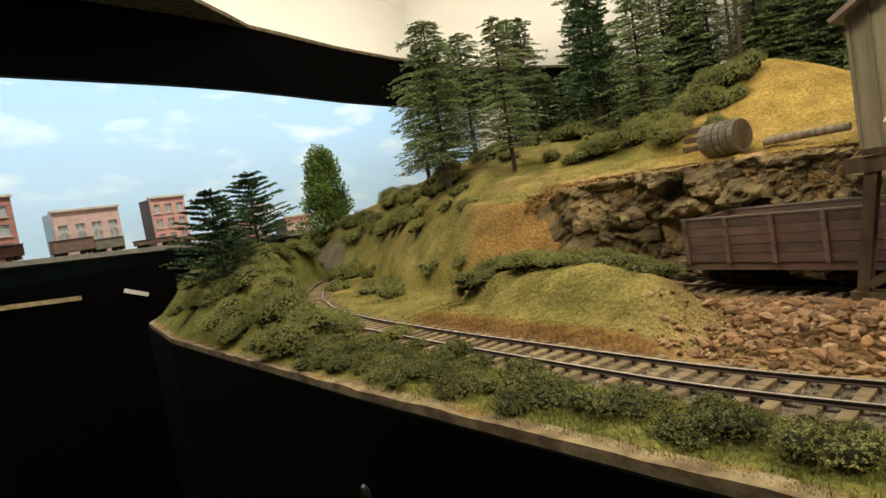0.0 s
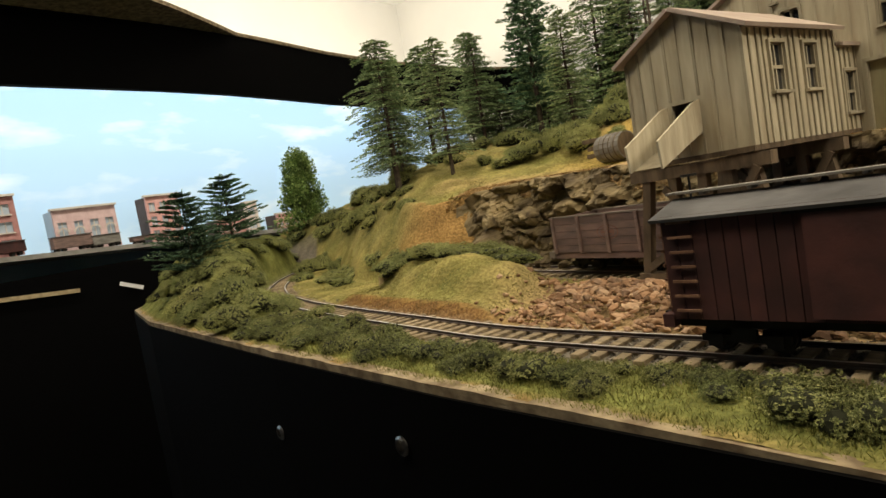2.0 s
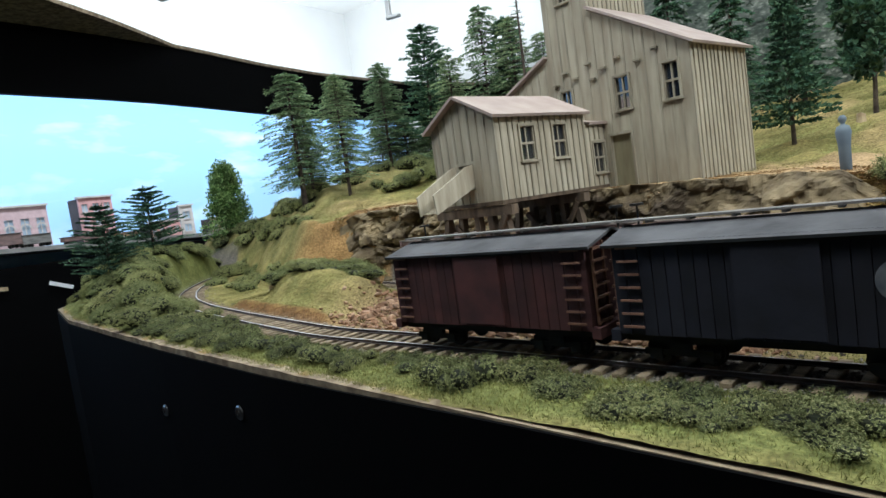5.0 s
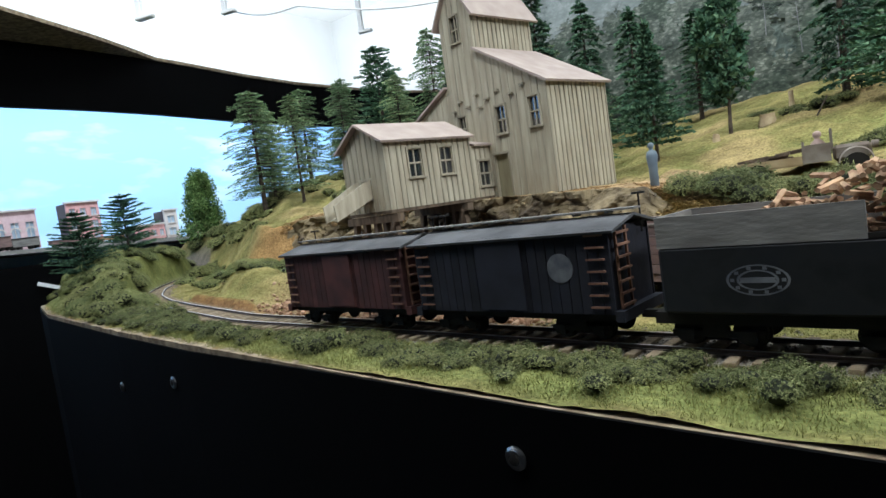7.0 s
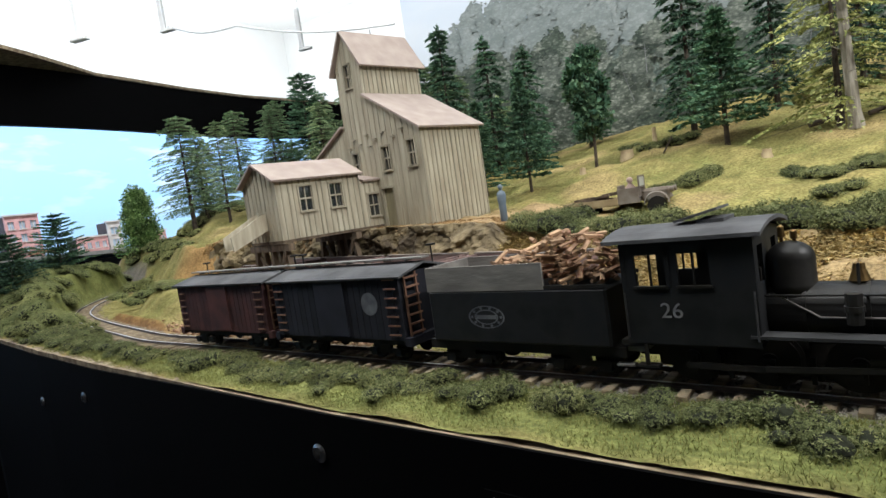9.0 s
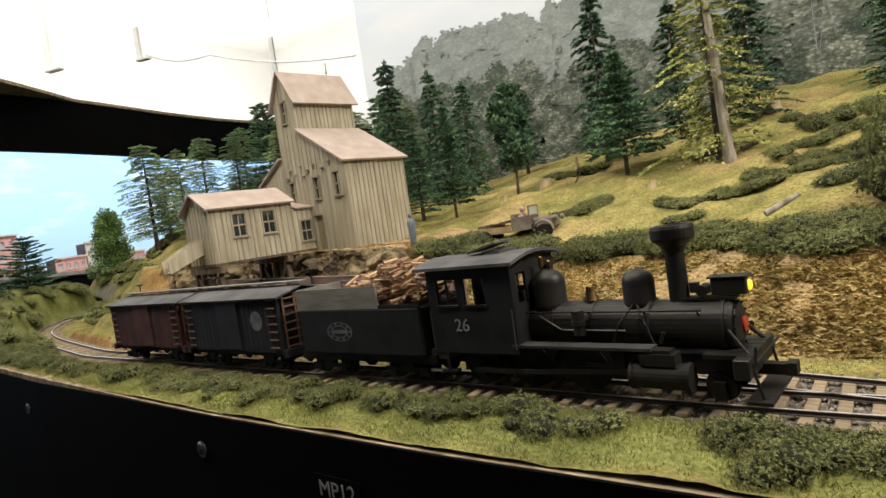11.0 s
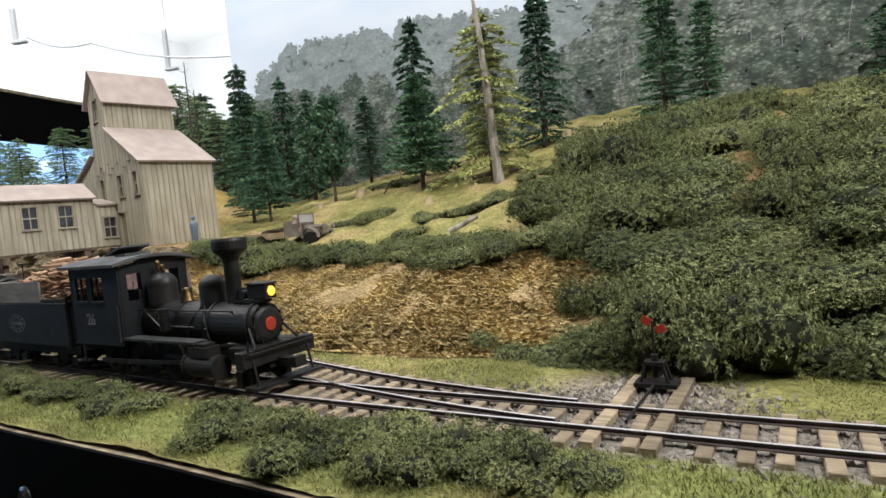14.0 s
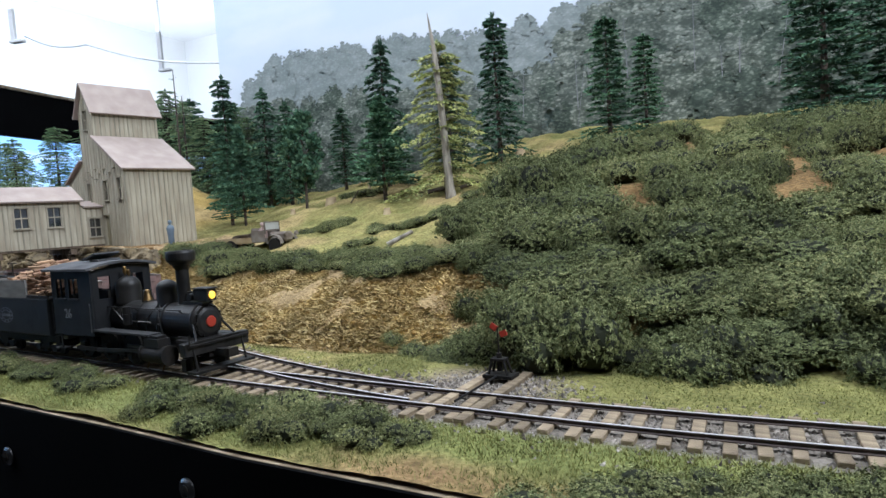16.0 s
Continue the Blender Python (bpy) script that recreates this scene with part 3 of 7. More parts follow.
valance()
for name, c, s, mat, label in (
        ("floor", (0, 10, -34.2), (170, 170, 0.4), M["carpet"], "dark carpeted floor of the layout room"),
        ("ceiling", (0, 10, 42.2), (170, 170, 0.4), M["ceiling"], "white room ceiling"),
        ("wall_north", (0, 90, 4), (170, 0.5, 76), M["ceiling"], "plain white room wall"),
        ("wall_south", (0, -60, 4), (170, 0.5, 76), M["carpet"], "dark room wall behind the aisle"),
        ("wall_east", (70, 10, 4), (0.5, 170, 76), M["ceiling"], "plain white room wall"),
        ("wall_west", (-80, 10, 4), (0.5, 170, 76), M["ceiling"], "plain white room wall")):
    bm = bmesh.new()
    box(bm, c, s)
    solid(name, bm, mat, label=label, category=name.split("_")[0], kind="structure")


# ---- tracks ----
def track_line(fn, x0, x1, step=0.05):
    xs = np.arange(x0, x1, step)
    ys = fn(xs)
    d = np.concatenate([[0], np.cumsum(np.hypot(np.diff(xs), np.diff(ys)))])
    return xs, ys, d


GAUGE = 0.61
PROFILE = [(-0.038, 0.0), (0.038, 0.0), (0.038, 0.009), (0.008, 0.016), (0.008, 0.038), (0.018, 0.043), (0.018, 0.057), (-0.018, 0.057), (-0.018, 0.043), (-0.008, 0.038), (-0.008, 0.016), (-0.038, 0.009)]


def rail(name, xs, ys, off, parent, z=0.0):
    tx, ty = np.gradient(xs), np.gradient(ys)
    ln = np.hypot(tx, ty)
    nxv, nyv = -ty / ln, tx / ln
    n = len(PROFILE)
    v = [(xs[k] + nxv[k] * (off + a), ys[k] + nyv[k] * (off + a), z + b) for k in range(len(xs)) for a, b in PROFILE]
    f = [(k * n + j, k * n + (j + 1) % n, (k + 1) * n + (j + 1) % n, (k + 1) * n + j) for k in range(len(xs) - 1) for j in range(n)]
    f += [tuple(range(n))[::-1], tuple((len(xs) - 1) * n + j for j in range(n))]
    me = raw(name, v, f, [M["railside"], M["rail"]])
    idx = np.array([1 if k % n == 6 else 0 for k in range(len(f))], dtype=np.int32)
    me.polygons.foreach_set("material_index", idx)
    ob = new(name, me)
    ob.parent = parent
    return ob


def tie_mesh(length):
    bm = bmesh.new()
    box(bm, (0, 0, -0.055), (0.135, length, 0.11))
    return finish(bm, "tie", M["tie"], bevel=0.008)


def lay_track(name, fn, x0, x1, label, length=1.16, tie_to=None):
    root = thing(name, label=label, category="track", kind="structure")
    xs, ys, d = track_line(fn, x0, x1)
    for off in (GAUGE / 2, -GAUGE / 2):
        rail("rail", xs, ys, off, root)
    me = tie_mesh(length)
    rng = random.Random(len(name))
    for s in np.arange(0.1, d[-1], 0.305):
        x, y = np.interp(s, d, xs), np.interp(s, d, ys)
        if tie_to and x > tie_to:
            break
        a = math.degrees(math.atan2(np.interp(s + 0.1, d, ys) - y, np.interp(s + 0.1, d, xs) - x))
        if name == "main_track" and (abs(x - 20.33) < 0.17 or abs(x - 20.88) < 0.17):
            continue
        if name == "main_track" and 15.5 < x < 19.6:
            gap = float(side_y(x)) - float(y)
            part("switch_tie", tie_mesh(length + gap), None, root, at=(x, y + gap / 2 + rng.uniform(-0.04, 0.04), 0.004 - rng.uniform(0, 0.01)), rz=a + rng.uniform(-2, 2))
            continue
        part("tie", me, None, root, at=(x + rng.uniform(-0.02, 0.02), y + rng.uniform(-0.05, 0.05), 0.004 - rng.uniform(0, 0.012)), rz=a + rng.uniform(-3, 3))
    return root


main_track = lay_track("main_track", main_y, -22.5, 34.0, "narrow-gauge main track with grey wooden ties")
siding = lay_track("siding_track", side_y, -6.3, 19.9, "narrow-gauge siding with grey ties and rusty rails", tie_to=15.6)


# ---- buildings ----
def wall_slab(bm, profile, z0, holes, thick):
    """A wall in the x-z plane, front at y = 0, with its top line and openings that go through it."""
    px, pz = [p[0] for p in profile], [p[1] for p in profile]
    cuts = sorted(set([round(v, 4) for v in px] + [round(v, 4) for h in holes for v in h[:2]]))
    for a, b in zip(cuts, cuts[1:]):
        if b - a < 1e-4:
            continue
        ta, tb = (float(np.interp(v, px, pz)) for v in (a + 1e-5, b - 1e-5))
        spans = [(z0, None)]
        for h in sorted(holes, key=lambda q: q[2]):
            if h[0] < (a + b) / 2 < h[1]:
                spans[-1] = (spans[-1][0], h[2])
                spans.append((h[3], None))
        for lo, hi in spans:
            vs = [bm.verts.new((x, y, z)) for y in (0, thick) for x, z in ((a, lo), (b, lo), (b, tb if hi is None else hi), (a, ta if hi is None else hi))]
            for q in ((0, 1, 2, 3), (5, 4, 7, 6), (1, 5, 6, 2), (4, 0, 3, 7), (3, 2, 6, 7), (4, 5, 1, 0)):
                bm.faces.new([vs[k] for k in q])
    bmesh.ops.remove_doubles(bm, verts=bm.verts, dist=0.0005)


def pane_window(parent, name, x0, x1, z0, z1, rz=0.0, at=(0, 0, 0)):
    """A four-light sash set in its opening."""
    w = thing(name)
    w.parent = parent
    w.matrix_basis = put(at[0], at[1], at[2], rz)
    x0, x1 = x0 - 0.03, x1 + 0.03
    cx, cz, dx, dz = (x0 + x1) / 2, (z0 + z1) / 2, x1 - x0, z1 - z0
    bm = bmesh.new()
    for c, s in (((x0 - 0.01, -0.02, cz), (0.045, 0.05, dz + 0.07)), ((x1 + 0.01, -0.02, cz), (0.045, 0.05, dz + 0.07)), ((cx, -0.02, z1 + 0.012), (dx - 0.026, 0.05, 0.045))):
        box(bm, c, s)
    part("window_frame", bm, M["batten"], w)
    bm = bmesh.new()
    box(bm, (cx, -0.04, z0 - 0.02), (dx + 0.1, 0.08, 0.04))
    part("sill", bm, M["batten"], w)
    bm = bmesh.new()
    box(bm, (cx, 0.035, cz), (0.034, 0.03, dz))
    box(bm, (cx, 0.030, cz), (dx, 0.034, 0.05))
    for s in (-1, 1):
        box(bm, (cx + s * (dx / 2 - 0.015), 0.033, cz), (0.03, 0.03, dz))
        box(bm, (cx, 0.036, cz + s * (dz / 2 - 0.015)), (dx - 0.07, 0.03, 0.03))
    part("sash_bar", bm, M["batten"], w)
    for k in (0, 1):
        bm = bmesh.new()
        box(bm, (cx, 0.06, z0 + dz * (0.25 + 0.5 * k)), (dx, 0.008, dz * 0.5))
        part("pane", bm, M["glass"], w)
    return w


def battens(parent, profile, z0, holes, step, seed, y=-0.018):
    """Cover strips up a boarded wall, one object each."""
    rng = random.Random(seed)
    px, pz = [p[0] for p in profile], [p[1] for p in profile]
    n = max(2, round((px[-1] - px[0]) / step))
    for k in range(n + 1):
        x = px[0] + (px[-1] - px[0]) * k / n + (rng.uniform(-0.02, 0.02) if 0 < k < n else 0)
        top = float(np.interp(x, px, pz)) - 0.03
        runs, lo = [], z0
        for h in sorted(holes, key=lambda q: q[2]):
            if h[0] - 0.08 < x < h[1] + 0.08:
                runs.append((lo, h[2] - 0.06))
                lo = h[3] + 0.06
        runs.append((lo, top))
        for a, b in runs:
            if b - a > 0.08:
                bm = bmesh.new()
                box(bm, (x, y, (a + b) / 2), (0.04, 0.026, b - a))
                part("batten", bm, M["batten"], parent)


def roof_slab(name, parent, quad, thick=0.06, mat=None):
    """A thin sloping roof sheet from four corners (in order)."""
    bm = bmesh.new()
    n = (Vector(quad[1]) - Vector(quad[0])).cross(Vector(quad[3]) - Vector(quad[0])).normalized() * thick
    a = [bm.verts.new(q) for q in quad]
    b = [bm.verts.new(Vector(q) + n) for q in quad]
    bm.faces.new(a[::-1])
    bm.faces.new(b)
    for i in range(4):
        j = (i + 1) % 4
        bm.faces.new((a[i], a[j], b[j], b[i]))
    bmesh.ops.recalc_face_normals(bm, faces=bm.faces)
    return part(name, bm, mat or M["roof"], parent)


def mine_mill():
    base = 2.12
    root = thing("mine_mill", (3.70, 12.02, 0), -13.5, "tall weathered board-and-batten mill with a tower and rusty roofs", "building")
    # front: local x runs to the right, 0 at the tall corner
    prof = [(-5.35, 4.78), (-3.72, 5.52), (-3.7199, 7.48), (-3.05, 8.5), (-2.38, 7.48), (-2.3799, 6.33), (0, 4.92)]
    holes = [(-1.82, -1.5, 3.86, 4.62), (-0.6, -0.29, 3.84, 4.63), (-3.38, -3.1, 3.9, 4.62), (-3.19, -2.92, 6.72, 7.48), (-2.1, -1.56, base, 3.3)]
    bm = bmesh.new()
    wall_slab(bm, prof, base - 0.5, holes, 0.08)
    w = part("wall", bm, M["board"], root)
    battens(w, prof, base - 0.4, holes, 0.26, 1, y=-0.002)
    for h in holes[:4]:
        pane_window(root, "window", *h)
    bm = bmesh.new()
    box(bm, (-1.83, 0.085, (base + 3.3) / 2), (0.54, 0.05, 3.3 - base))
    d = part("door", bm, material("olive_door", (0.33, 0.30, 0.19), 0.9, second=(0.25, 0.22, 0.14), scale=60, stretch=(3, 3, 0.5), bump=0.2), root, "plain olive boarded door")
    bm = bmesh.new()
    for c, s in (((-2.13, -0.02, 2.72), (0.06, 0.05, 1.24)), ((-1.53, -0.02, 2.72), (0.06, 0.05, 1.24)), ((-1.83, -0.02, 3.34), (0.66, 0.05, 0.06))):
        box(bm, c, s)
    part("door_frame", bm, M["batten"], d)
    # small ledger blocks on the front
    for k, (x, z) in enumerate(((-0.75, 5.0), (-1.2, 4.85), (-1.7, 5.05), (-2.1, 4.9), (-2.5, 5.1), (-2.9, 4.85), (-3.2, 5.05), (-2.4, 4.72), (-3.5, 4.8))):
        bm = bmesh.new()
        box(bm, (x, -0.05, z), (0.16, 0.09, 0.04))
        part("ledger", bm, M["batten"], root)
    depth = 2.52
    # right, back and left walls
    for rz, at, ln, top, lab in ((90, (0, 0, 0), depth, 4.92, "e"), (180, (0, depth, 0), 5.35, 4.78, "n"), (270, (-5.35, depth, 0), depth, 4.78, "w")):
        bm = bmesh.new()
        prof2 = [(0, top), (ln, top)]
        if lab == "n":
            prof2 = [(0, 4.92), (2.38, 6.33), (2.3801, 7.48), (3.05, 8.5), (3.7199, 7.48), (3.72, 5.52), (5.35, 4.78)]
        wall_slab(bm, [(0.003, prof2[0][1]), *prof2[1:-1], (ln - 0.003, prof2[-1][1])], base - 0.5, [], 0.08)
        w = part("wall", bm, M["board"], root, at=at, rz=rz)
        if lab != "n":
            battens(w, prof2, base - 0.4, [], 0.185, 3)
    # tower sides above the lower roofs
    for x, rz, y0 in ((-2.38, 90, 0.0), (-3.72, 270, depth)):
        bm = bmesh.new()
        z0 = 6.2 if rz == 90 else 5.4
        wall_slab(bm, [(0.085, 7.48), (depth - 0.085, 7.48)], z0, [], 0.08)
        w = part("tower_wall", bm, M["board"], root, at=(x, y0, 0), rz=rz)
        battens(w, [(0.1, 7.48), (depth - 0.1, 7.48)], z0, [], 0.185, 5)
    o = 0.14
    roof_slab("roof", root, [(-2.38, -o, 6.36), (0.15, -o, 4.86), (0.15, depth + o, 4.86), (-2.38, depth + o, 6.36)])
    roof_slab("roof", root, [(-5.5, -o, 4.74), (-3.72, -o, 5.55), (-3.72, depth + o, 5.55), (-5.5, depth + o, 4.74)])
    roof_slab("tower_roof", root, [(-3.05, -o, 8.52), (-2.2, -o, 7.24), (-2.2, depth + o, 7.24), (-3.05, depth + o, 8.52)])
    roof_slab("tower_roof", root, [(-3.9, -o, 7.24), (-3.05, -o, 8.52), (-3.05, depth + o, 8.52), (-3.9, depth + o, 7.24)])
    return root


mine_mill()


def loading_house():
    base, eave, peak = 2.2, 3.92, 4.45
    root = thing("loading_house", (0.573, 9.04, 0), -14.2, "board-and-batten loading house on timber legs over the siding", "building")
    prof = [(-2.0, eave), (-1.0, peak), (0, eave)]
    hole = [(-1.24, -0.76, 2.5, 3.04)]
    bm = bmesh.new()
    wall_slab(bm, prof, base, hole, 0.07)
    w = part("wall", bm, M["board"], root)
    battens(w, prof, base, hole, 0.24, 7, y=-0.008)
    holes = [(0.74, 1.14, 2.95, 3.69), (1.78, 2.18, 2.95, 3.69)]
    bm = bmesh.new()
    wall_slab(bm, [(0.003, eave), (2.85, eave)], base, holes, 0.07)
    w = part("wall", bm, M["board"], root, rz=90)
    battens(w, [(0, eave), (2.85, eave)], base, holes, 0.19, 8)
    for h in holes:
        pane_window(root, "window", *h, rz=90)
    bm = bmesh.new()
    wall_slab(bm, [(0.003, eave), (2.85, eave)], base, [], 0.07)
    part("wall", bm, M["board"], root, at=(-2.0, 2.85, 0), rz=270)
    bm = bmesh.new()
    wall_slab(bm, [(0.08, eave), (1.0, peak), (1.92, eave)], base, [], 0.07)
    part("wall", bm, M["board"], root, at=(0, 2.85, 0), rz=180)
    bm = bmesh.new()
    box(bm, (-1.0, 2.0, base - 0.04), (2.02, 4.02, 0.08))
    part("floor_deck", bm, M["timber"], root)
    o = 0.16
    roof_slab("roof", root, [(-1.0, -o, peak + 0.01), (0.16, -o, eave - 0.06), (0.16, 2.95, eave - 0.06), (-1.0, 2.95, peak + 0.01)])
    roof_slab("roof", root, [(-2.14, -o, eave - 0.06), (-1.0, -o, peak + 0.01), (-1.0, 2.95, peak + 0.01), (-2.14, 2.95, eave - 0.06)])
    # annex
    ah = [(0.3, 0.68, 2.5, 3.22)]
    bm = bmesh.new()
    wall_slab(bm, [(0.0, 3.64), (1.16, 3.64)], base, ah, 0.07)
    w = part("annex_wall", bm, M["board"], root, at=(0, 2.855, 0), rz=90)
    battens(w, [(0.02, 3.64), (1.14, 3.64)], base, ah, 0.19, 9)
    pane_window(root, "window", *ah[0], rz=90, at=(0, 2.855, 0))
    roof_slab("annex_roof", root, [(-1.2, 2.95, 3.9), (0.12, 2.95, 3.62), (0.12, 4.02, 3.62), (-1.2, 4.02, 3.9)])
    # ore chute: floor and two cheeks that slope out of the gable
    bm = bmesh.new()
    prism(bm, [(0, 0.0), (0, 0.50), (-0.2, 0.44), (-1.16, -0.06), (-1.12, -0.46)], 0.04)
    cheek = finish(bm, "chute_cheek", M["board"])
    for x in (-1.30, -0.74):
        ch = part("chute_cheek", cheek, None, root, at=(x, -0.02, 2.55), rz=90)
    bm = bmesh.new()
    v = [bm.verts.new(q) for q in ((-1.28, 0, 2.56), (-0.74, 0, 2.56), (-0.74, -1.1, 2.12), (-1.28, -1.1, 2.12))]
    f = bm.faces.new(v)
    bmesh.ops.solidify(bm, geom=[f], thickness=0.04)
    part("chute_floor", bm, M["board"], root)
    # two bents of legs with sills, caps and braces
    for y, z0 in ((0.12, 0.2), (2.45, 0.2)):
        bm = bmesh.new()
        beam(bm, (-2.35, y, z0), (0.35, y, z0), 0.2, 0.2)
        part("sill_beam", bm, M["timber"], root)
        bm = bmesh.new()
        beam(bm, (-2.25, y, base - 0.2), (0.2, y, base - 0.2), 0.2, 0.2)
        part("cap_beam", bm, M["timber"], root)
        for xt, xb in ((-1.95, -2.2), (-1.45, -1.52), (-0.92, -0.95), (-0.5, -0.42), (-0.1, 0.2)):
            bm = bmesh.new()
            beam(bm, (xb, y, z0 + 0.1), (xt, y, base - 0.3), 0.15, 0.15)
            part("leg", bm, M["timber"], root)
        for a, b in (((-2.1, z0 + 0.2), (-0.3, 1.5)), ((-0.4, z0 + 0.25), (-1.6, 1.75)), ((0.1, 0.6), (-0.6, z0 + 0.15)), ((-0.4, 1.3), (0.0, 1.9))):
            bm = bmesh.new()
            beam(bm, (a[0], y - 0.1, a[1]), (b[0], y - 0.1, b[1]), 0.05, 0.12)
            part("brace", bm, M["timber"], root)
    return root


loading_house()


# ---- gondolas on the siding ----
def gondola():
    L, W, top, bot = 3.42, 1.40, 1.355, 0.56
    root = thing("gondola_car", label="empty oxide-red wooden gondola car on the siding", category="freight car", group="gondolas on the siding")
    for y, sgn in ((-W / 2, -1), (W / 2, 1)):
        side = None
        for k in range(5):
            h = (top - bot) / 5
            bm = bmesh.new()
            box(bm, (0, y, bot + h * (k + 0.5)), (L, 0.07, h - 0.012))
            part("side_plank", bm, M["gondola"], root)
        for k in range(5):
            x = -L / 2 + 0.06 + (L - 0.12) * k / 4
            bm = bmesh.new()
            box(bm, (x, y + sgn * 0.05, (top + bot) / 2), (0.075, 0.05, top - bot + 0.02))
            for j in range(9):
                box(bm, (x, y + sgn * 0.08, bot + 0.05 + j * 0.087), (0.03, 0.02, 0.03))
            part("side_post", bm, M["gondola_edge"], root)
        bm = bmesh.new()
        box(bm, (0, y, top + 0.012), (L + 0.06, 0.10, 0.03))
        part("rim", bm, M["gondola_in"], root)
        bm = bmesh.new()
        box(bm, (0, y * 0.94, bot - 0.07), (L + 0.1, 0.1, 0.13))
        part("side_sill", bm, M["gondola"], root)
    for sx in (-1, 1):
        for k in range(5):
            h = (top - bot) / 5
            bm = bmesh.new()
            box(bm, (sx * (L / 2 - 0.035), 0, bot + h * (k + 0.5)), (0.07, W - 0.075, h - 0.012))
            part("end_plank", bm, M["gondola"], root)
        for y in (-0.45, 0.45):
            bm = bmesh.new()
            box(bm, (sx * (L / 2 + 0.03), y, (top + bot) / 2), (0.06, 0.09, top - bot))
            for j in range(8):
                box(bm, (sx * (L / 2 + 0.07), y, bot + 0.06 + j * 0.095), (0.025, 0.03, 0.03))
            part("end_post", bm, M["gondola_edge"], root)
        bm = bmesh.new()
        box(bm, (sx * (L / 2 + 0.12), 0, bot - 0.05), (0.2, W + 0.06, 0.15))
        part("end_sill", bm, M["gondola_in"], root)
        bm = bmesh.new()
        box(bm, (sx * (L / 2 + 0.32), 0, bot - 0.14), (0.26, 0.1, 0.1))
        box(bm, (sx * (L / 2 + 0.45), 0.04, bot - 0.14), (0.1, 0.14, 0.12))
        part("coupler", bm, M["iron"], root)
        truck(root, sx * 1.08)
    bm = bmesh.new()
    box(bm, (0, 0, bot - 0.02), (L - 0.1, W - 0.1, 0.06))
    part("deck", bm, M["gondola_in"], root)
    # herald and number painted on the sides: plain ring and bars
    for sgn in (-1, 1):
        bm = bmesh.new()
        bmesh.ops.create_circle(bm, segments=32, radius=0.3, cap_ends=False)
        ring = [v.co.copy() for v in bm.verts]
        bm.clear()
        for r in (0.30, 0.19):
            o = [bm.verts.new((c.x * r / 0.3, sgn * (W / 2 + 0.037), (c.y * r / 0.3) * 0.5 + 0.98)) for c in ring]
            i = [bm.verts.new((c.x * (r - 0.025) / 0.3, sgn * (W / 2 + 0.037), (c.y * (r - 0.025) / 0.3) * 0.5 + 0.98)) for c in ring]
            for k in range(32):
                bm.faces.new((o[k], o[(k + 1) % 32], i[(k + 1) % 32], i[k]))
        box(bm, (0, sgn * (W / 2 + 0.036), 0.98), (0.3, 0.004, 0.05))
        part("herald", bm, M["faded_paint"], root, "faded oval herald")
    return root


def truck(root, x):
    tr = thing("truck")
    tr.parent = root
    tr.matrix_basis = put(x, 0, 0)
    for y in (-0.42, 0.42):
        bm = bmesh.new()
        box(bm, (0, y, 0.27), (0.86, 0.05, 0.07))
        box(bm, (0, y, 0.40), (0.46, 0.05, 0.05))
        box(bm, (0, y, 0.31), (0.24, 0.07, 0.14))
        for w in (-0.29, 0.29):
            box(bm, (w, y, 0.25), (0.15, 0.08, 0.13))
        part("truck_frame", bm, M["iron"], tr)
    bm = bmesh.new()
    box(bm, (0, 0, 0.40), (0.2, 0.9, 0.1))
    part("bolster", bm, M["iron"], tr)
    for w in (-0.29, 0.29):
        bm = bmesh.new()
        for y in (-GAUGE / 2, GAUGE / 2):
            s = 1 if y > 0 else -1
            rod(bm, (w, y - 0.03, 0.27), (w, y + 0.03, 0.27), 0.155, n=20)
            rod(bm, (w, y - s * 0.03, 0.27), (w, y - s * 0.05, 0.27), 0.18, n=20)
        rod(bm, (w, -0.38, 0.27), (w, 0.38, 0.27), 0.03)
        part("wheelset", bm, M["iron"], tr)
    return tr


M["faded_paint"] = material("faded_paint", (0.26, 0.13, 0.10), 0.9, second=(0.16, 0.07, 0.05), scale=150, bump=0)


def on_siding(x):
    a = math.degrees(math.atan2(float(side_y(x + 0.4) - side_y(x - 0.4)), 0.8))
    return put(x, float(side_y(x)), 0.0, a)


g = gondola()
g.matrix_basis = on_siding(8.05)
for gx in (4.48, 0.92, -2.62):
    copy_thing(g, on_siding(gx))


# ---- rocks ----
def stone_mesh(name, seed, mat, subdiv=1, flat=0.7, rough=0.28):
    """A faceted stone about one unit across."""
    bm = bmesh.new()
    bmesh.ops.create_icosphere(bm, subdivisions=subdiv, radius=0.5)
    rng = random.Random(seed)
    off = Vector((rng.uniform(0, 50), rng.uniform(0, 50), seed))
    cuts = [(Vector((rng.gauss(0, 1), rng.gauss(0, 1), rng.gauss(0, 1))).normalized(), rng.uniform(0.24, 0.42)) for _ in range(7)]
    for v in bm.verts:
        p = v.co * (1 + rough * noise.fractal(v.co * 2.2 + off, 1.0, 2.0, 3))
        for n, d in cuts:
            k = p.dot(n) - d
            if k > 0:
                p = p - n * k * 0.9
        v.co = Vector((p.x, p.y * 0.85, p.z * flat))
    return finish(bm, name, mat)


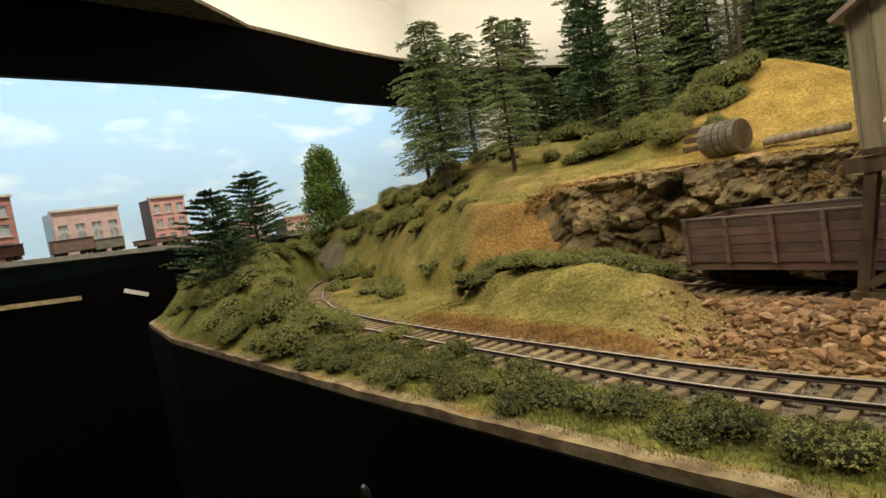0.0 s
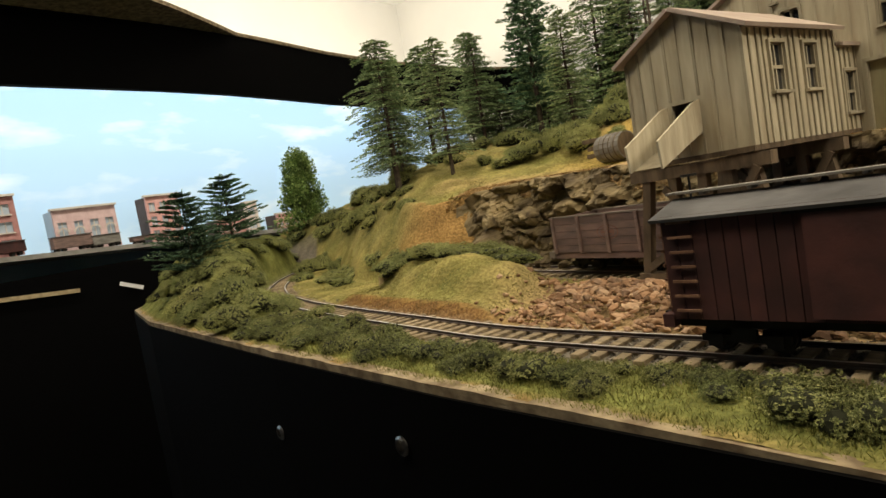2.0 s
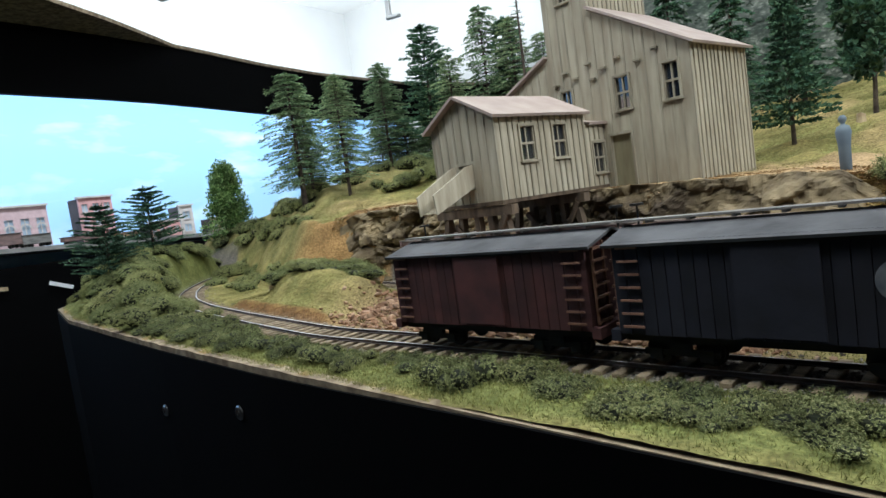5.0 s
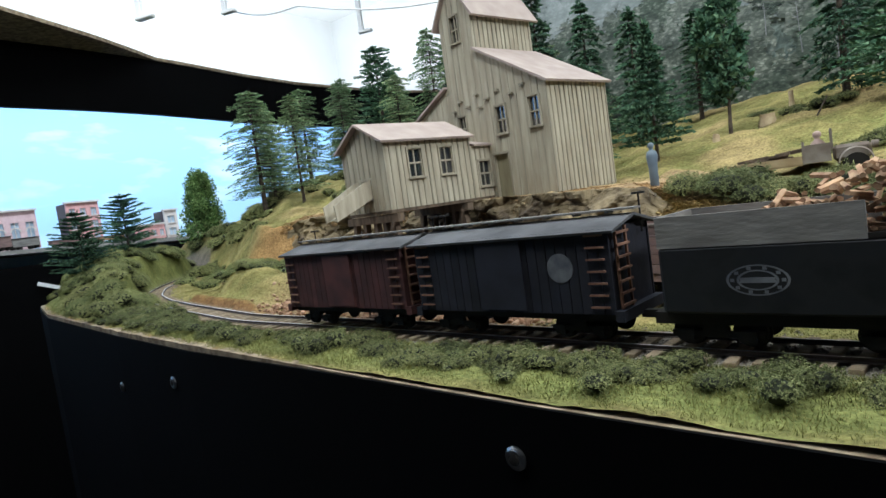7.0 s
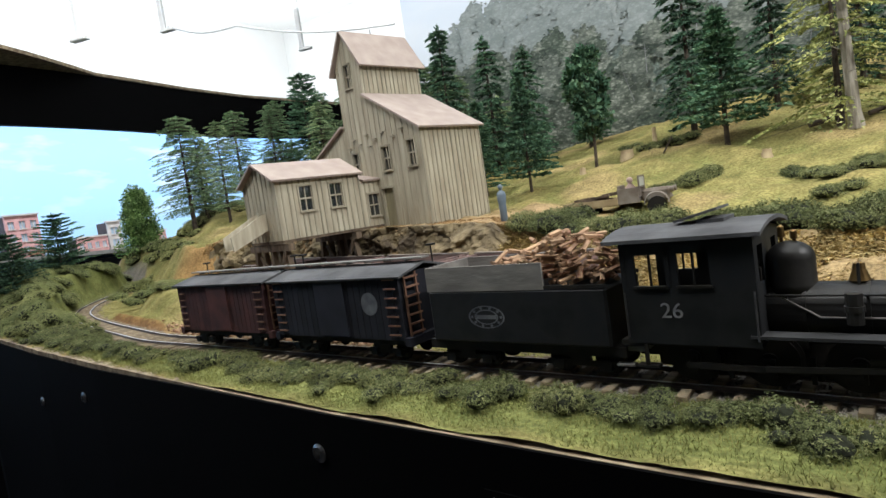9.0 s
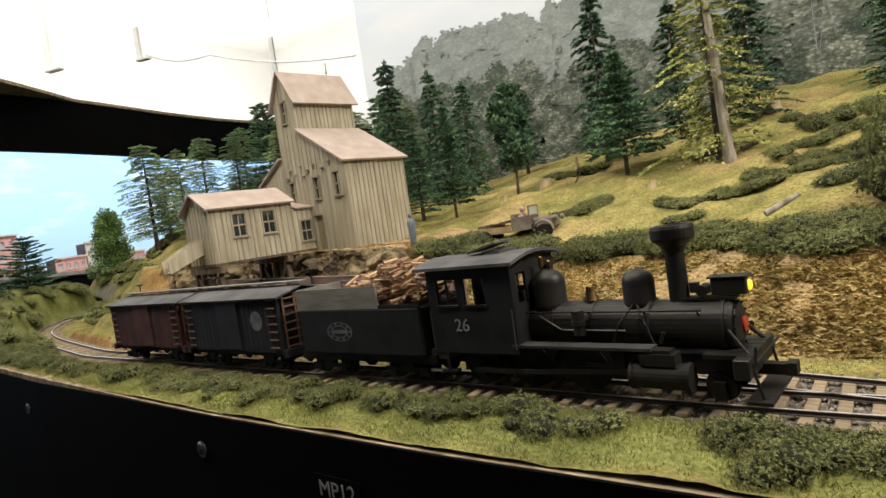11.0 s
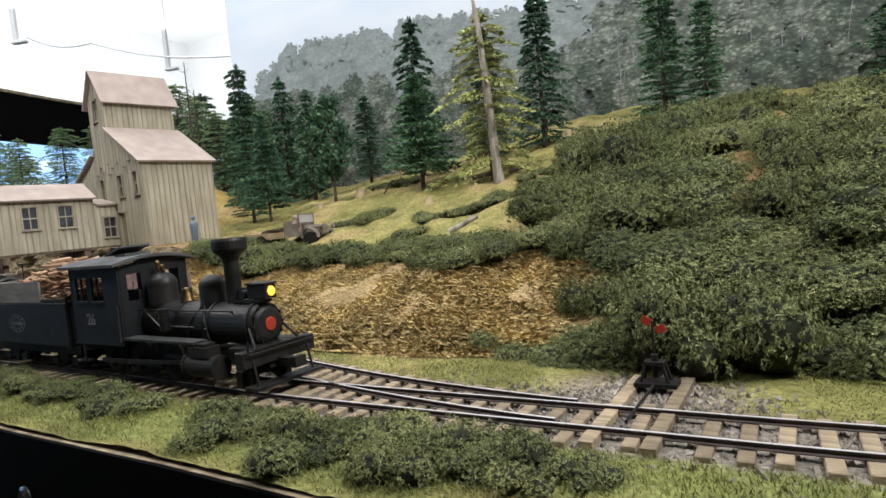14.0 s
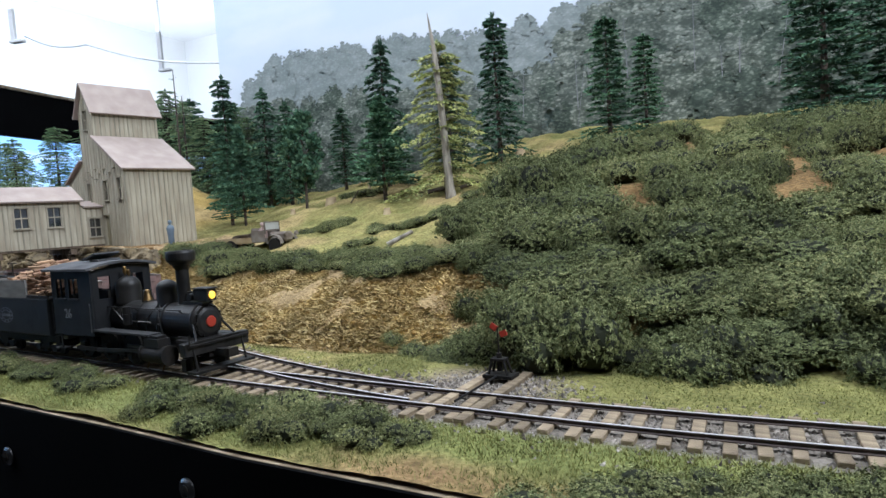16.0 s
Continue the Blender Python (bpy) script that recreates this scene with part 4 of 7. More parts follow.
def rock_face():
    """One broken sheet of rock: blocks that stand out unevenly, with dark joints and small ledges."""
    nx, nz = 330, 62
    xs = np.linspace(-8.6, 6.9, nx)
    toe, top, zt = (smooth_interp(xs, SEC_X, v) for v in (TOE_Y, TOP_Y, TOP_Z))
    verts = []
    for k, x in enumerate(xs):
        ends = float(ease(-8.6, -7.6, x) * ease(6.9, 6.2, x)) * (1 - 0.5 * float(ease(0.5, 2.5, x)))
        for j in range(nz):
            f = j / (nz - 1)
            z = -0.15 + (zt[k] + 0.17) * min(1.0, f * 1.18)
            y = toe[k] + (top[k] - toe[k]) * f
            p = Vector((x * 1.25 + 0.35 * noise.noise(Vector((x * 2, z * 2, 1))), z * 2.1 + 0.25 * x + 0.5 * noise.noise(Vector((x * 1.1, z, 7))), 2.0))
            dist, pts = noise.voronoi(p)
            crack = min(1.0, (dist[1] - dist[0]) * 3.2)
            block = noise.cell(pts[0] * 7.3)
            q = Vector((x * 3.6, z * 5.0, 11.0))
            d2, pt2 = noise.voronoi(q)
            small = min(1.0, (d2[1] - d2[0]) * 2.5)
            out = (0.10 + 0.42 * block) * crack ** 0.45 + (0.04 + 0.1 * noise.cell(pt2[0] * 5.1)) * small + 0.10 * noise.fractal(Vector((x * 6, z * 6, 4)), 1.0, 2.0, 4)
            lip = float(ease(1.0, 0.86, f))
            verts.append((x, y - out * ends * (0.25 + 0.75 * lip) * float(ease(-0.05, 0.1, f)) - 0.05, z + 0.06 * noise.noise(Vector((x * 3, z * 3, 2))) - 0.35 * float(1 - ease(-8.6, -7.6, x) * ease(6.9, 6.2, x))))
    i = np.arange((nx - 1) * nz).reshape(nx - 1, nz)[:, :-1].ravel()
    root = thing("rock_face", label="craggy brown rock cut behind the siding", category="rock", kind="structure")
    ob = new("rock_sheet", raw("rock_sheet", np.array(verts), np.stack([i, i + nz, i + nz + 1, i + 1], 1), M["cliff"]))
    ob.parent = root
    kinds = [stone_mesh("crag", 40 + k, M["cliff"], 3, 1.0, 0.8) for k in range(7)]
    rng = random.Random(11)
    for x in np.arange(-7.4, 6.2, 0.42):
        a, b, z1 = (float(smooth_interp(x, SEC_X, v)) for v in (TOE_Y, TOP_Y, TOP_Z))
        f = rng.choice((0.02, 0.05, 0.3, 0.6))
        s = rng.uniform(0.3, 0.7)
        ob = part("crag", rng.choice(kinds), None, root)
        ob.matrix_basis = put(x, a + (b - a) * f - 0.28, z1 * f, rng.uniform(0, 360), rng.uniform(-25, 25), rng.uniform(-25, 25)) @ Matrix.Diagonal((s * 1.3, s * 0.8, s * 0.7, 1))


rock_face()


def rubble():
    root = thing("rubble_pile", label="spilled heap of reddish broken ore between the tracks", category="rubble")
    kinds = [stone_mesh("stone", 70 + k, M["rubble"], 1, 0.6, 0.45) for k in range(8)]
    rng = random.Random(21)
    loose_v, loose_f, n = [], [], 0
    cache = [(np.array([v.co[:] for v in k.vertices]) / S, [tuple(p.vertices) for p in k.polygons]) for k in kinds]
    count = 0
    while count < 4200:
        x = rng.uniform(-4.2, 6.3)
        my, sy = float(main_y(x)), float(side_y(x))
        lo, hi = my + 0.72, sy - 0.85
        y = lo + (hi - lo) * rng.random() ** 0.85
        f = (y - lo) / (hi - lo)
        if rng.random() > ease(-4.0, -2.2, x) * ease(6.4, 4.6, x + 0.8 * f) + 0.04:
            continue
        count += 1
        heap = 0.28 * math.sin(math.pi * min(1, f * 1.05)) * float(ease(-4, -2, x) * ease(6.2, 3.5, x))
        s = rng.choice((0.07, 0.09, 0.11, 0.14, 0.2)) * rng.uniform(0.7, 1.2) * (1.35 if 0.35 < f < 0.95 and rng.random() < 0.22 else 1)
        z = gz(x, y) + heap + s * 0.12
        m = Euler((rng.uniform(-0.5, 0.5), rng.uniform(-0.5, 0.5), rng.uniform(0, 6.3))).to_matrix()
        if -3.2 < x < 2.6 and s > 0.14 and len(root.children) < 290:
            ob = part("stone", rng.choice(kinds), None, root)
            ob.matrix_basis = Matrix.LocRotScale(Vector((x, y, z)) * S, m, (s * 1.2, s, s))
        else:
            v, f = rng.choice(cache)
            w = (v * np.array((s * 1.2, s, s))) @ np.array(m).T + np.array((x, y, z))
            loose_v.append(w)
            loose_f += [tuple(i + n for i in q) for q in f]
            n += len(v)
    ob = new("loose_stone", raw("loose_stone", np.concatenate(loose_v), loose_f, M["rubble_small"]))
    ob.parent = root
    tagged(ob, kind="stuff")


def island_material(name, a, b, c, rough=0.9, each=0.0):
    """Pieces of one mesh, each with a tone of its own."""
    m = bpy.data.materials.new(name)
    m.use_nodes = True
    nt = m.node_tree
    p = nt.nodes["Principled BSDF"]
    p.inputs["Roughness"].default_value, p.inputs["Specular IOR Level"].default_value = rough, 0.2
    g = nt.nodes.new("ShaderNodeNewGeometry")
    r = nt.nodes.new("ShaderNodeValToRGB")
    r.color_ramp.elements[0].color, r.color_ramp.elements[1].color = (*a, 1), (*c, 1)
    e = r.color_ramp.elements.new(0.5)
    e.color = (*b, 1)
    nt.links.new(g.outputs["Random Per Island"], r.inputs["Fac"])
    tc = nt.nodes.new("ShaderNodeTexCoord")
    n = nt.nodes.new("ShaderNodeTexNoise")
    n.inputs["Scale"].default_value = 30
    nt.links.new(tc.outputs["Object"], n.inputs["Vector"])
    hs = nt.nodes.new("ShaderNodeHueSaturation")
    mr = nt.nodes.new("ShaderNodeMapRange")
    mr.inputs["From Min"].default_value, mr.inputs["From Max"].default_value = 0.3, 0.7
    mr.inputs["To Min"].default_value, mr.inputs["To Max"].default_value = 0.65, 1.35
    nt.links.new(n.outputs["Fac"], mr.inputs["Value"])
    nt.links.new(mr.outputs["Result"], hs.inputs["Value"])
    nt.links.new(r.outputs["Color"], hs.inputs["Color"])
    nt.links.new(hs.outputs["Color"], p.inputs["Base Color"])
    if each:
        oi, mo, hv = nt.nodes.new("ShaderNodeObjectInfo"), nt.nodes.new("ShaderNodeMapRange"), nt.nodes.new("ShaderNodeHueSaturation")
        mo.inputs["To Min"].default_value, mo.inputs["To Max"].default_value = 1 - each, 1 + each
        mh = nt.nodes.new("ShaderNodeMapRange")
        mh.inputs["To Min"].default_value, mh.inputs["To Max"].default_value = 0.515, 0.49
        nt.links.new(oi.outputs["Random"], mo.inputs["Value"])
        nt.links.new(oi.outputs["Random"], mh.inputs["Value"])
        nt.links.new(mo.outputs["Result"], hv.inputs["Value"])
        nt.links.new(mh.outputs["Result"], hv.inputs["Hue"])
        nt.links.new(hs.outputs["Color"], hv.inputs["Color"])
        nt.links.new(hv.outputs["Color"], p.inputs["Base Color"])
    return m


M["rubble_small"] = island_material("rubble_small", (0.14, 0.08, 0.05), (0.31, 0.18, 0.105), (0.45, 0.31, 0.205))
M["ballast"] = island_material("ballast", (0.095, 0.082, 0.07), (0.20, 0.175, 0.15), (0.38, 0.345, 0.30))
M["litter"] = island_material("leaf_litter", (0.27, 0.188, 0.078), (0.47, 0.36, 0.155), (0.60, 0.485, 0.235))
M["crumbs"] = island_material("earth_crumbs", (0.22, 0.13, 0.05), (0.36, 0.24, 0.12), (0.46, 0.33, 0.18))
M["grass"] = island_material("grass_blades", (0.14, 0.15, 0.045), (0.195, 0.20, 0.064), (0.265, 0.255, 0.094))
M["turf"] = island_material("turf_fibres", (0.165, 0.155, 0.05), (0.23, 0.205, 0.072), (0.31, 0.265, 0.108))
M["bush"] = island_material("bush_leaves", (0.070, 0.082, 0.032), (0.145, 0.162, 0.066), (0.29, 0.30, 0.132), each=0.26)
M["spruce"] = island_material("spruce_needles", (0.028, 0.066, 0.04), (0.064, 0.13, 0.076), (0.135, 0.215, 0.12), each=0.25)
M["fir"] = island_material("fir_needles", (0.07, 0.12, 0.06), (0.16, 0.24, 0.12), (0.32, 0.39, 0.20), each=0.2)
M["leafy"] = island_material("green_leaves", (0.06, 0.11, 0.035), (0.13, 0.22, 0.07), (0.25, 0.35, 0.13))
M["pale"] = island_material("yellow_green_needles", (0.13, 0.165, 0.055), (0.29, 0.32, 0.11), (0.54, 0.53, 0.21))
rubble()


def scatter(name, pts, tones, length, width, upright, label, category, seed):
    """Many small blades or flakes as one sheet of loose cover."""
    rng = np.random.default_rng(seed)
    n = len(pts)
    a = rng.uniform(0, 2 * np.pi, n)
    L = length * rng.uniform(0.5, 1.3, n)
    side = np.stack([np.cos(a), np.sin(a), rng.uniform(-0.3, 0.3, n)], 1) * width * rng.uniform(0.6, 1.3, (n, 1))
    lean = rng.normal(0, 1, (n, 2)) * (1 - upright)
    tip = np.stack([lean[:, 0], lean[:, 1], np.full(n, upright) * rng.uniform(0.6, 1.2, n)], 1) * L[:, None]
    v = np.empty((n, 3, 3))
    v[:, 0], v[:, 1], v[:, 2] = pts - side, pts + side, pts + tip
    ob = new(name, raw(name, v.reshape(-1, 3), np.arange(3 * n).reshape(n, 3), tones))
    return tagged(ob, label, category, kind="stuff")


def on_ground(x, y, up=0.0):
    return np.stack([x, y, ground(x, y) + up], 1)


rs = np.random.default_rng(5)


def strip(n, x0, x1, lo, hi, power=1.0):
    """Random points between two lines given as functions of x."""
    x = rs.uniform(x0, x1, n)
    a, b = lo(x), hi(x)
    return x, a + (b - a) * rs.uniform(0, 1, n) ** power


x, y = strip(90000, -27, 30, lambda q: edge_y(q) + 0.02, lambda q: main_y(q) - 0.62, 0.9)
scatter("verge_grass", on_ground(x, y), M["grass"], 0.095, 0.0065, 0.7, "tufts of yellow-green static grass along the edge", "grass", 1)
x, y = strip(64000, 5.5, 30, lambda q: np.where(q < 17, np.minimum(main_y(q) + 0.6, side_y(q) - 0.7), main_y(q) + 0.6), lambda q: smooth_interp(q, SEC_X, TOE_Y) + 0.35)
keep = (np.abs(y - main_y(x)) > 0.58) & ((np.abs(y - side_y(x)) > 0.6) | (x > 19.5)) & (np.hypot((x - 20.4) / 1.2, y - 5.1) > rs.uniform(0.45, 1.25, len(x)))
scatter("meadow_grass", on_ground(x[keep], y[keep]), M["grass"], 0.06, 0.006, 0.65, "short yellow-green grass between the tracks", "grass", 2)
x, y = strip(95000, -12, 20, lambda q: smooth_interp(q, SEC_X, TOP_Y) + 0.2, lambda q: q * 0 + 25)
keep = ((x > 7.3) | (y > smooth_interp(x, SEC_X, TOP_Y) + 1.15 + 0.4 * np.sin(x * 2.3))) & (np.hypot((x - 6.9) / 1.3, y - 12.6) > 1.3 + 0.5 * np.sin(x * 3.1 + y * 2.3))
x, y = x[keep], y[keep]
scatter("hill_grass", on_ground(x, y), M["turf"], 0.05, 0.009, 0.5, "short straw and green grass over the hill", "grass", 3)
x, y = strip(26000, -10.5, -2.6, lambda q: main_y(q) + 0.82, lambda q: side_y(q) - 0.8)
scatter("knoll_grass", on_ground(x, y), M["turf"], 0.05, 0.009, 0.5, "yellowish grass over the knoll", "grass", 4)
x, y = strip(42000, -23.0, -7.5, lambda q: main_y(q) + 0.65, lambda q: main_y(q) + 7.0)
scatter("slope_grass", on_ground(x, y), M["turf"], 0.06, 0.009, 0.5, "green and straw grass over the island's end", "grass", 14)
x, y = strip(92000, 6.2, 20.6, lambda q: smooth_interp(q, SEC_X, TOE_Y) - 0.05, lambda q: smooth_interp(q, SEC_X, TOP_Y) + 0.15)
keep = x + 0.8 * np.sin(y * 1.9) + rs.normal(0, 0.35, len(x)) < 19.6
x, y = x[keep], y[keep]
scatter("leaf_litter", on_ground(x, y, 0.02), M["litter"], 0.095, 0.032, 0.38, "brown leaf litter covering the bank", "leaves", 5)
x, y = strip(26000, -9.0, 7.4, lambda q: smooth_interp(q, SEC_X, TOP_Y) - 0.2, lambda q: smooth_interp(q, SEC_X, TOP_Y) + 1.2, 1.2)
scatter("earth_crumbs", on_ground(x, y, 0.04), M["crumbs"], 0.09, 0.035, 0.4, "tan earth crumbs along the top of the rock cut", "earth", 6)


def ballast():
    rng = np.random.default_rng(8)
    n = 26000
    x = rng.uniform(-20, 31, n)
    y = main_y(x) + rng.normal(0, 0.36, n)
    x2 = rng.uniform(-6, 20, n // 2)
    y2 = side_y(x2) + rng.normal(0, 0.36, n // 2)
    # spread wider round the switch stand
    x3, y3 = 20.4 + rng.normal(0, 0.6, 1500), 5.12 + rng.normal(0, 0.36, 1500)
    z3 = np.where(y3 - main_y(x3) > 0.5, ground(x3, y3) + 0.004, -0.068)
    z = np.concatenate([np.full(len(x) + len(x2), -0.068), z3])
    x, y = np.concatenate([x, x2, x3]), np.concatenate([y, y2, y3])
    p = np.stack([x, y, z], 1)
    s = rng.uniform(0.018, 0.045, (len(x), 1))
    d = np.array([(1, 0, 0), (-0.5, 0.8, 0), (-0.5, -0.8, 0), (0, 0, 0.9)])
    a = rng.uniform(0, 6.3, len(x))
    c, q = np.cos(a)[:, None], np.sin(a)[:, None]
    v = np.empty((len(x), 4, 3))
    for k in range(4):
        r = d[k] + rng.normal(0, 0.25, (len(x), 3))
        v[:, k] = p + s * np.concatenate([r[:, :1] * c - r[:, 1:2] * q, r[:, :1] * q + r[:, 1:2] * c, r[:, 2:]], 1)
    i = np.arange(len(x))[:, None] * 4
    f = np.concatenate([i + np.array([t]) for t in ((0, 1, 3), (1, 2, 3), (2, 0, 3))])
    tagged(new("ballast", raw("ballast", v.reshape(-1, 3), f, M["ballast"])), "grey gravel ballast between the ties", "gravel", kind="stuff")


ballast()


# ---- plants ----
def leaf_cloud(p, d, size, width, rng):
    """Triangles at the points p that reach out along d."""
    n = len(p)
    d = d + rng.normal(0, 0.35, (n, 3))
    d /= np.linalg.norm(d, axis=1, keepdims=True)
    s = np.cross(d, rng.normal(0, 1, (n, 3)))
    s /= np.linalg.norm(s, axis=1, keepdims=True) + 1e-9
    L = size * rng.uniform(0.6, 1.3, (n, 1))
    v = np.empty((n, 3, 3))
    v[:, 0], v[:, 1], v[:, 2] = p - s * width * L, p + s * width * L, p + d * L
    return v.reshape(-1, 3)


def conifer(kind, h, r, seed, levels, arms, leaves, droop, size, low=0.12, power=0.75, trunk=0.05):
    """Whorls of drooping branches, each feathered with needle sprays, on a tapered trunk."""
    rng = np.random.default_rng(seed)
    P, D, twig = [], [], bmesh.new()
    rod(twig, (0, 0, -0.3), (0, 0, h * 0.97), trunk * h * 0.3 + 0.03, 0.012, n=7)
    for k in range(levels):
        f = low + (1 - low) * (k + rng.uniform(-0.3, 0.3)) / levels
        f = min(max(f, low), 0.985)
        reach = r * (1 - f) ** power * rng.uniform(0.65, 1.2) + 0.06
        for a in rng.uniform(0, 2 * np.pi) + np.arange(arms) * 2 * np.pi / arms + rng.normal(0, 0.25, arms):
            ln = reach * rng.uniform(0.45, 1.2)
            s = np.sqrt(rng.uniform(0.04, 1, leaves))
            out = np.stack([np.cos(a) * s, np.sin(a) * s, 0.25 * s - droop * s * s], 1) * ln
            base = np.array((0, 0, f * h))
            perp = np.array((-np.sin(a), np.cos(a), 0))
            spread = rng.normal(0, 0.13, (leaves, 1)) * ln * (0.3 + 0.9 * s[:, None])
            P.append(base + out + perp * spread)
            D.append(np.stack([np.cos(a) * np.ones(leaves), np.sin(a) * np.ones(leaves), np.full(leaves, 0.25 - 1.1 * droop)], 1) + perp * np.sign(spread) * 0.6)
            tip = base + np.array((np.cos(a), np.sin(a), 0.25 - droop)) * ln * 0.9
            if ln > 0.35 and kind != "spruce":
                rod(twig, base, tip, 0.014, 0.004, n=3)
    P, D = np.concatenate(P), np.concatenate(D)
    top = rng.uniform(0, 1, (int(levels * 3), 1))
    P = np.concatenate([P, np.array((0, 0, h * 0.93)) + np.concatenate([rng.normal(0, 0.05, (len(top), 2)), top * h * 0.07], 1)])
    D = np.concatenate([D, np.concatenate([rng.normal(0, 0.5, (len(top), 2)), np.ones((len(top), 1))], 1)])
    v = leaf_cloud(P, D, size, 0.26, rng)
    crown = raw("crown", v, np.arange(len(v)).reshape(-1, 3), M[kind])
    return finish(twig, "trunk", M["bark"]), crown


def plant(meshes, name, x, y, label, category, group="", rz=0.0, scale=1.0, sink=0.1, lean=0.0, tall=1.0):
    root = thing(name, (x, y, gz(x, y) - sink), rz, label, category, group)
    root.matrix_basis = put(x, y, gz(x, y) - sink, rz, lean) @ Matrix.Diagonal((scale, scale, scale * tall, 1))
    for n, me in zip(("trunk", "crown"), meshes):
        ob = new(n, me)
        ob.parent = root
    return root


SPRUCE = [conifer("spruce", 6.0, 1.2, 1, 27, 8, 52, 0.4, 0.135, low=0.04, power=0.5), conifer("spruce", 6.0, 1.05, 2, 25, 7, 56, 0.5, 0.135, low=0.08, power=0.42), conifer("spruce", 6.0, 1.3, 12, 26, 7, 56, 0.3, 0.14, low=0.12, power=0.55)]
PINE = conifer("spruce", 4.0, 1.7, 3, 30, 8, 40, 0.18, 0.15, low=0.16, power=0.9)
FIR = [conifer("fir", 5.4, 1.55, 4, 30, 6, 85, 0.35, 0.09, low=0.18, power=0.33, trunk=0.06), conifer("fir", 6.0, 1.45, 5, 32, 6, 85, 0.30, 0.09, low=0.16, power=0.36, trunk=0.05)]
DENSE = conifer("spruce", 6.4, 1.35, 16, 30, 9, 60, 0.25, 0.13, low=0.03, power=0.36, trunk=0.06)
PILLAR = conifer("spruce", 6.4, 1.35, 14, 26, 9, 60, 0.12, 0.13, low=0.2, power=0.24, trunk=0.06)
SMALL = conifer("spruce", 3.0, 1.6, 6, 18, 10, 90, 0.02, 0.10, low=0.14, power=0.6, trunk=0.05)
PALE = conifer("pale", 5.7, 2.1, 7, 24, 4, 120, 0.45, 0.12, low=0.07, power=0.5)

YOUNG = conifer("fir", 3.0, 1.35, 15, 17, 8, 62, 0.3, 0.1, low=0.02, power=0.6)
young = random.Random(77)
for k in range(20):
    x, y = -15.5 + 0.78 * k + young.uniform(-0.3, 0.3), young.uniform(24.2, 26.4) if k % 2 else young.uniform(22.8, 24.4)
    if -7.4 < x < -2.0:
        y = young.uniform(24.4, 26.4)
    plant(YOUNG, "young_fir", x, y, "bushy young fir filling in under the tall trees", "tree", "young firs", rz=k * 77, scale=young.uniform(0.85, 1.25))
for x, y, ztop, kind, s in ((-14.2, 16.5, 8.95, FIR[0], 1.1), (-15.8, 18.5, 8.6, FIR[1], 0.95), (-17.3, 22.5, 10.1, FIR[0], 1.1), (-16.2, 25.0, 10.7, FIR[1], 1.0), (-14.1, 22.6, 9.8, FIR[1], 0.9), (-8.9, 24.6, 11.6, FIR[0], 0.9), (-7.2, 24.4, 10.6, FIR[1], 0.9), (-11.4, 16.6, 8.2, FIR[1], 0.8), (-12.2, 25.0, 10.3, FIR[0], 0.9), (-19.5, 21.5, 8.6, FIR[0], 1.0), (-8.6, 21.0, 8.8, FIR[1], 1.0), (-5.6, 24.4, 9.4, FIR[0], 1.0), (-3.9, 25.4, 10.2, FIR[1], 0.95), (-2.2, 24.6, 9.0, FIR[0], 0.9)):
    h = ztop - gz(x, y)
    s2 = h / (5.4 if kind is FIR[0] else 6.0)
    plant(kind, "fir_tree", x, y, "wispy grey-green fir with bare lower twigs on the hillside", "tree", "firs on the hill", rz=x * 40, scale=s * s2 ** 0.5, tall=s2 ** 0.5 / s)
for x, y, ztop, k in ((-1.3, 22.0, 10.8, 0), (0.3, 23.3, 10.1, 1), (2.6, 22.4, 8.9, 0), (1.9, 18.8, 6.5, 0), (9.6, 20.8, 10.4, 0), (12.2, 22.0, 9.6, 1), (14.7, 21.6, 10.7, 1), (4.4, 24.8, 8.6, 1), (31.4, 21.2, 10.4, 0)):
    h = ztop - gz(x, y)
    plant(SPRUCE[(k + int(x * 3)) % 3], "spruce_tree", x, y, "tall dark green spruce at the wood's edge", "tree", "dark spruces", rz=x * 55, scale=(h / 6.0) ** 0.6, tall=(h / 6.0) ** 0.4)
for x, y, ztop, s in ((-8.4, 26.0, 11.4, 1.0), (-5.0, 26.0, 10.6, 1.0), (19.1, 22.6, 10.2, 1.05), (20.5, 22.8, 9.3, 0.95), (26.3, 20.6, 10.4, 1.3), (28.4, 21.6, 11.4, 1.25)):
    h = ztop - gz(x, y)
    plant(DENSE, "pine_tree", x, y, "dense dark green pine at the wood's edge", "tree", "dark pines", rz=x * 70, scale=s * h / 6.4, tall=1 / s, sink=0.35)
plant(PILLAR, "pine_tree", -10.9, 22.4, "dense round-topped dark pine above the firs", "tree", rz=30, scale=(10.9 - gz(-10.9, 22.4)) / 6.4)
plant(PINE, "pine_tree", 11.0, 18.1, "spreading dark pine with a bare lower trunk", "tree", rz=20, scale=1.05)
plant(PINE, "pine_tree", 4.9, 16.6, "dark conifer standing beside the mill", "tree", rz=140, scale=0.75, tall=1.45)
plant(SMALL, "small_spruce", -16.8, 8.9, "small dark spruce with level boughs on the knoll", "tree", "small spruces", scale=1.03)
plant(SMALL, "small_spruce", -21.3, 13.0, "small dark spruce with level boughs on the knoll", "tree", "small spruces", rz=70, scale=(5.05 - gz(-21.3, 13.0)) / 3.0)
plant(PALE, "yellow_spruce", 13.95, 17.75, "yellow-green spruce with drooping boughs behind the dead trunk", "tree", scale=1.0)


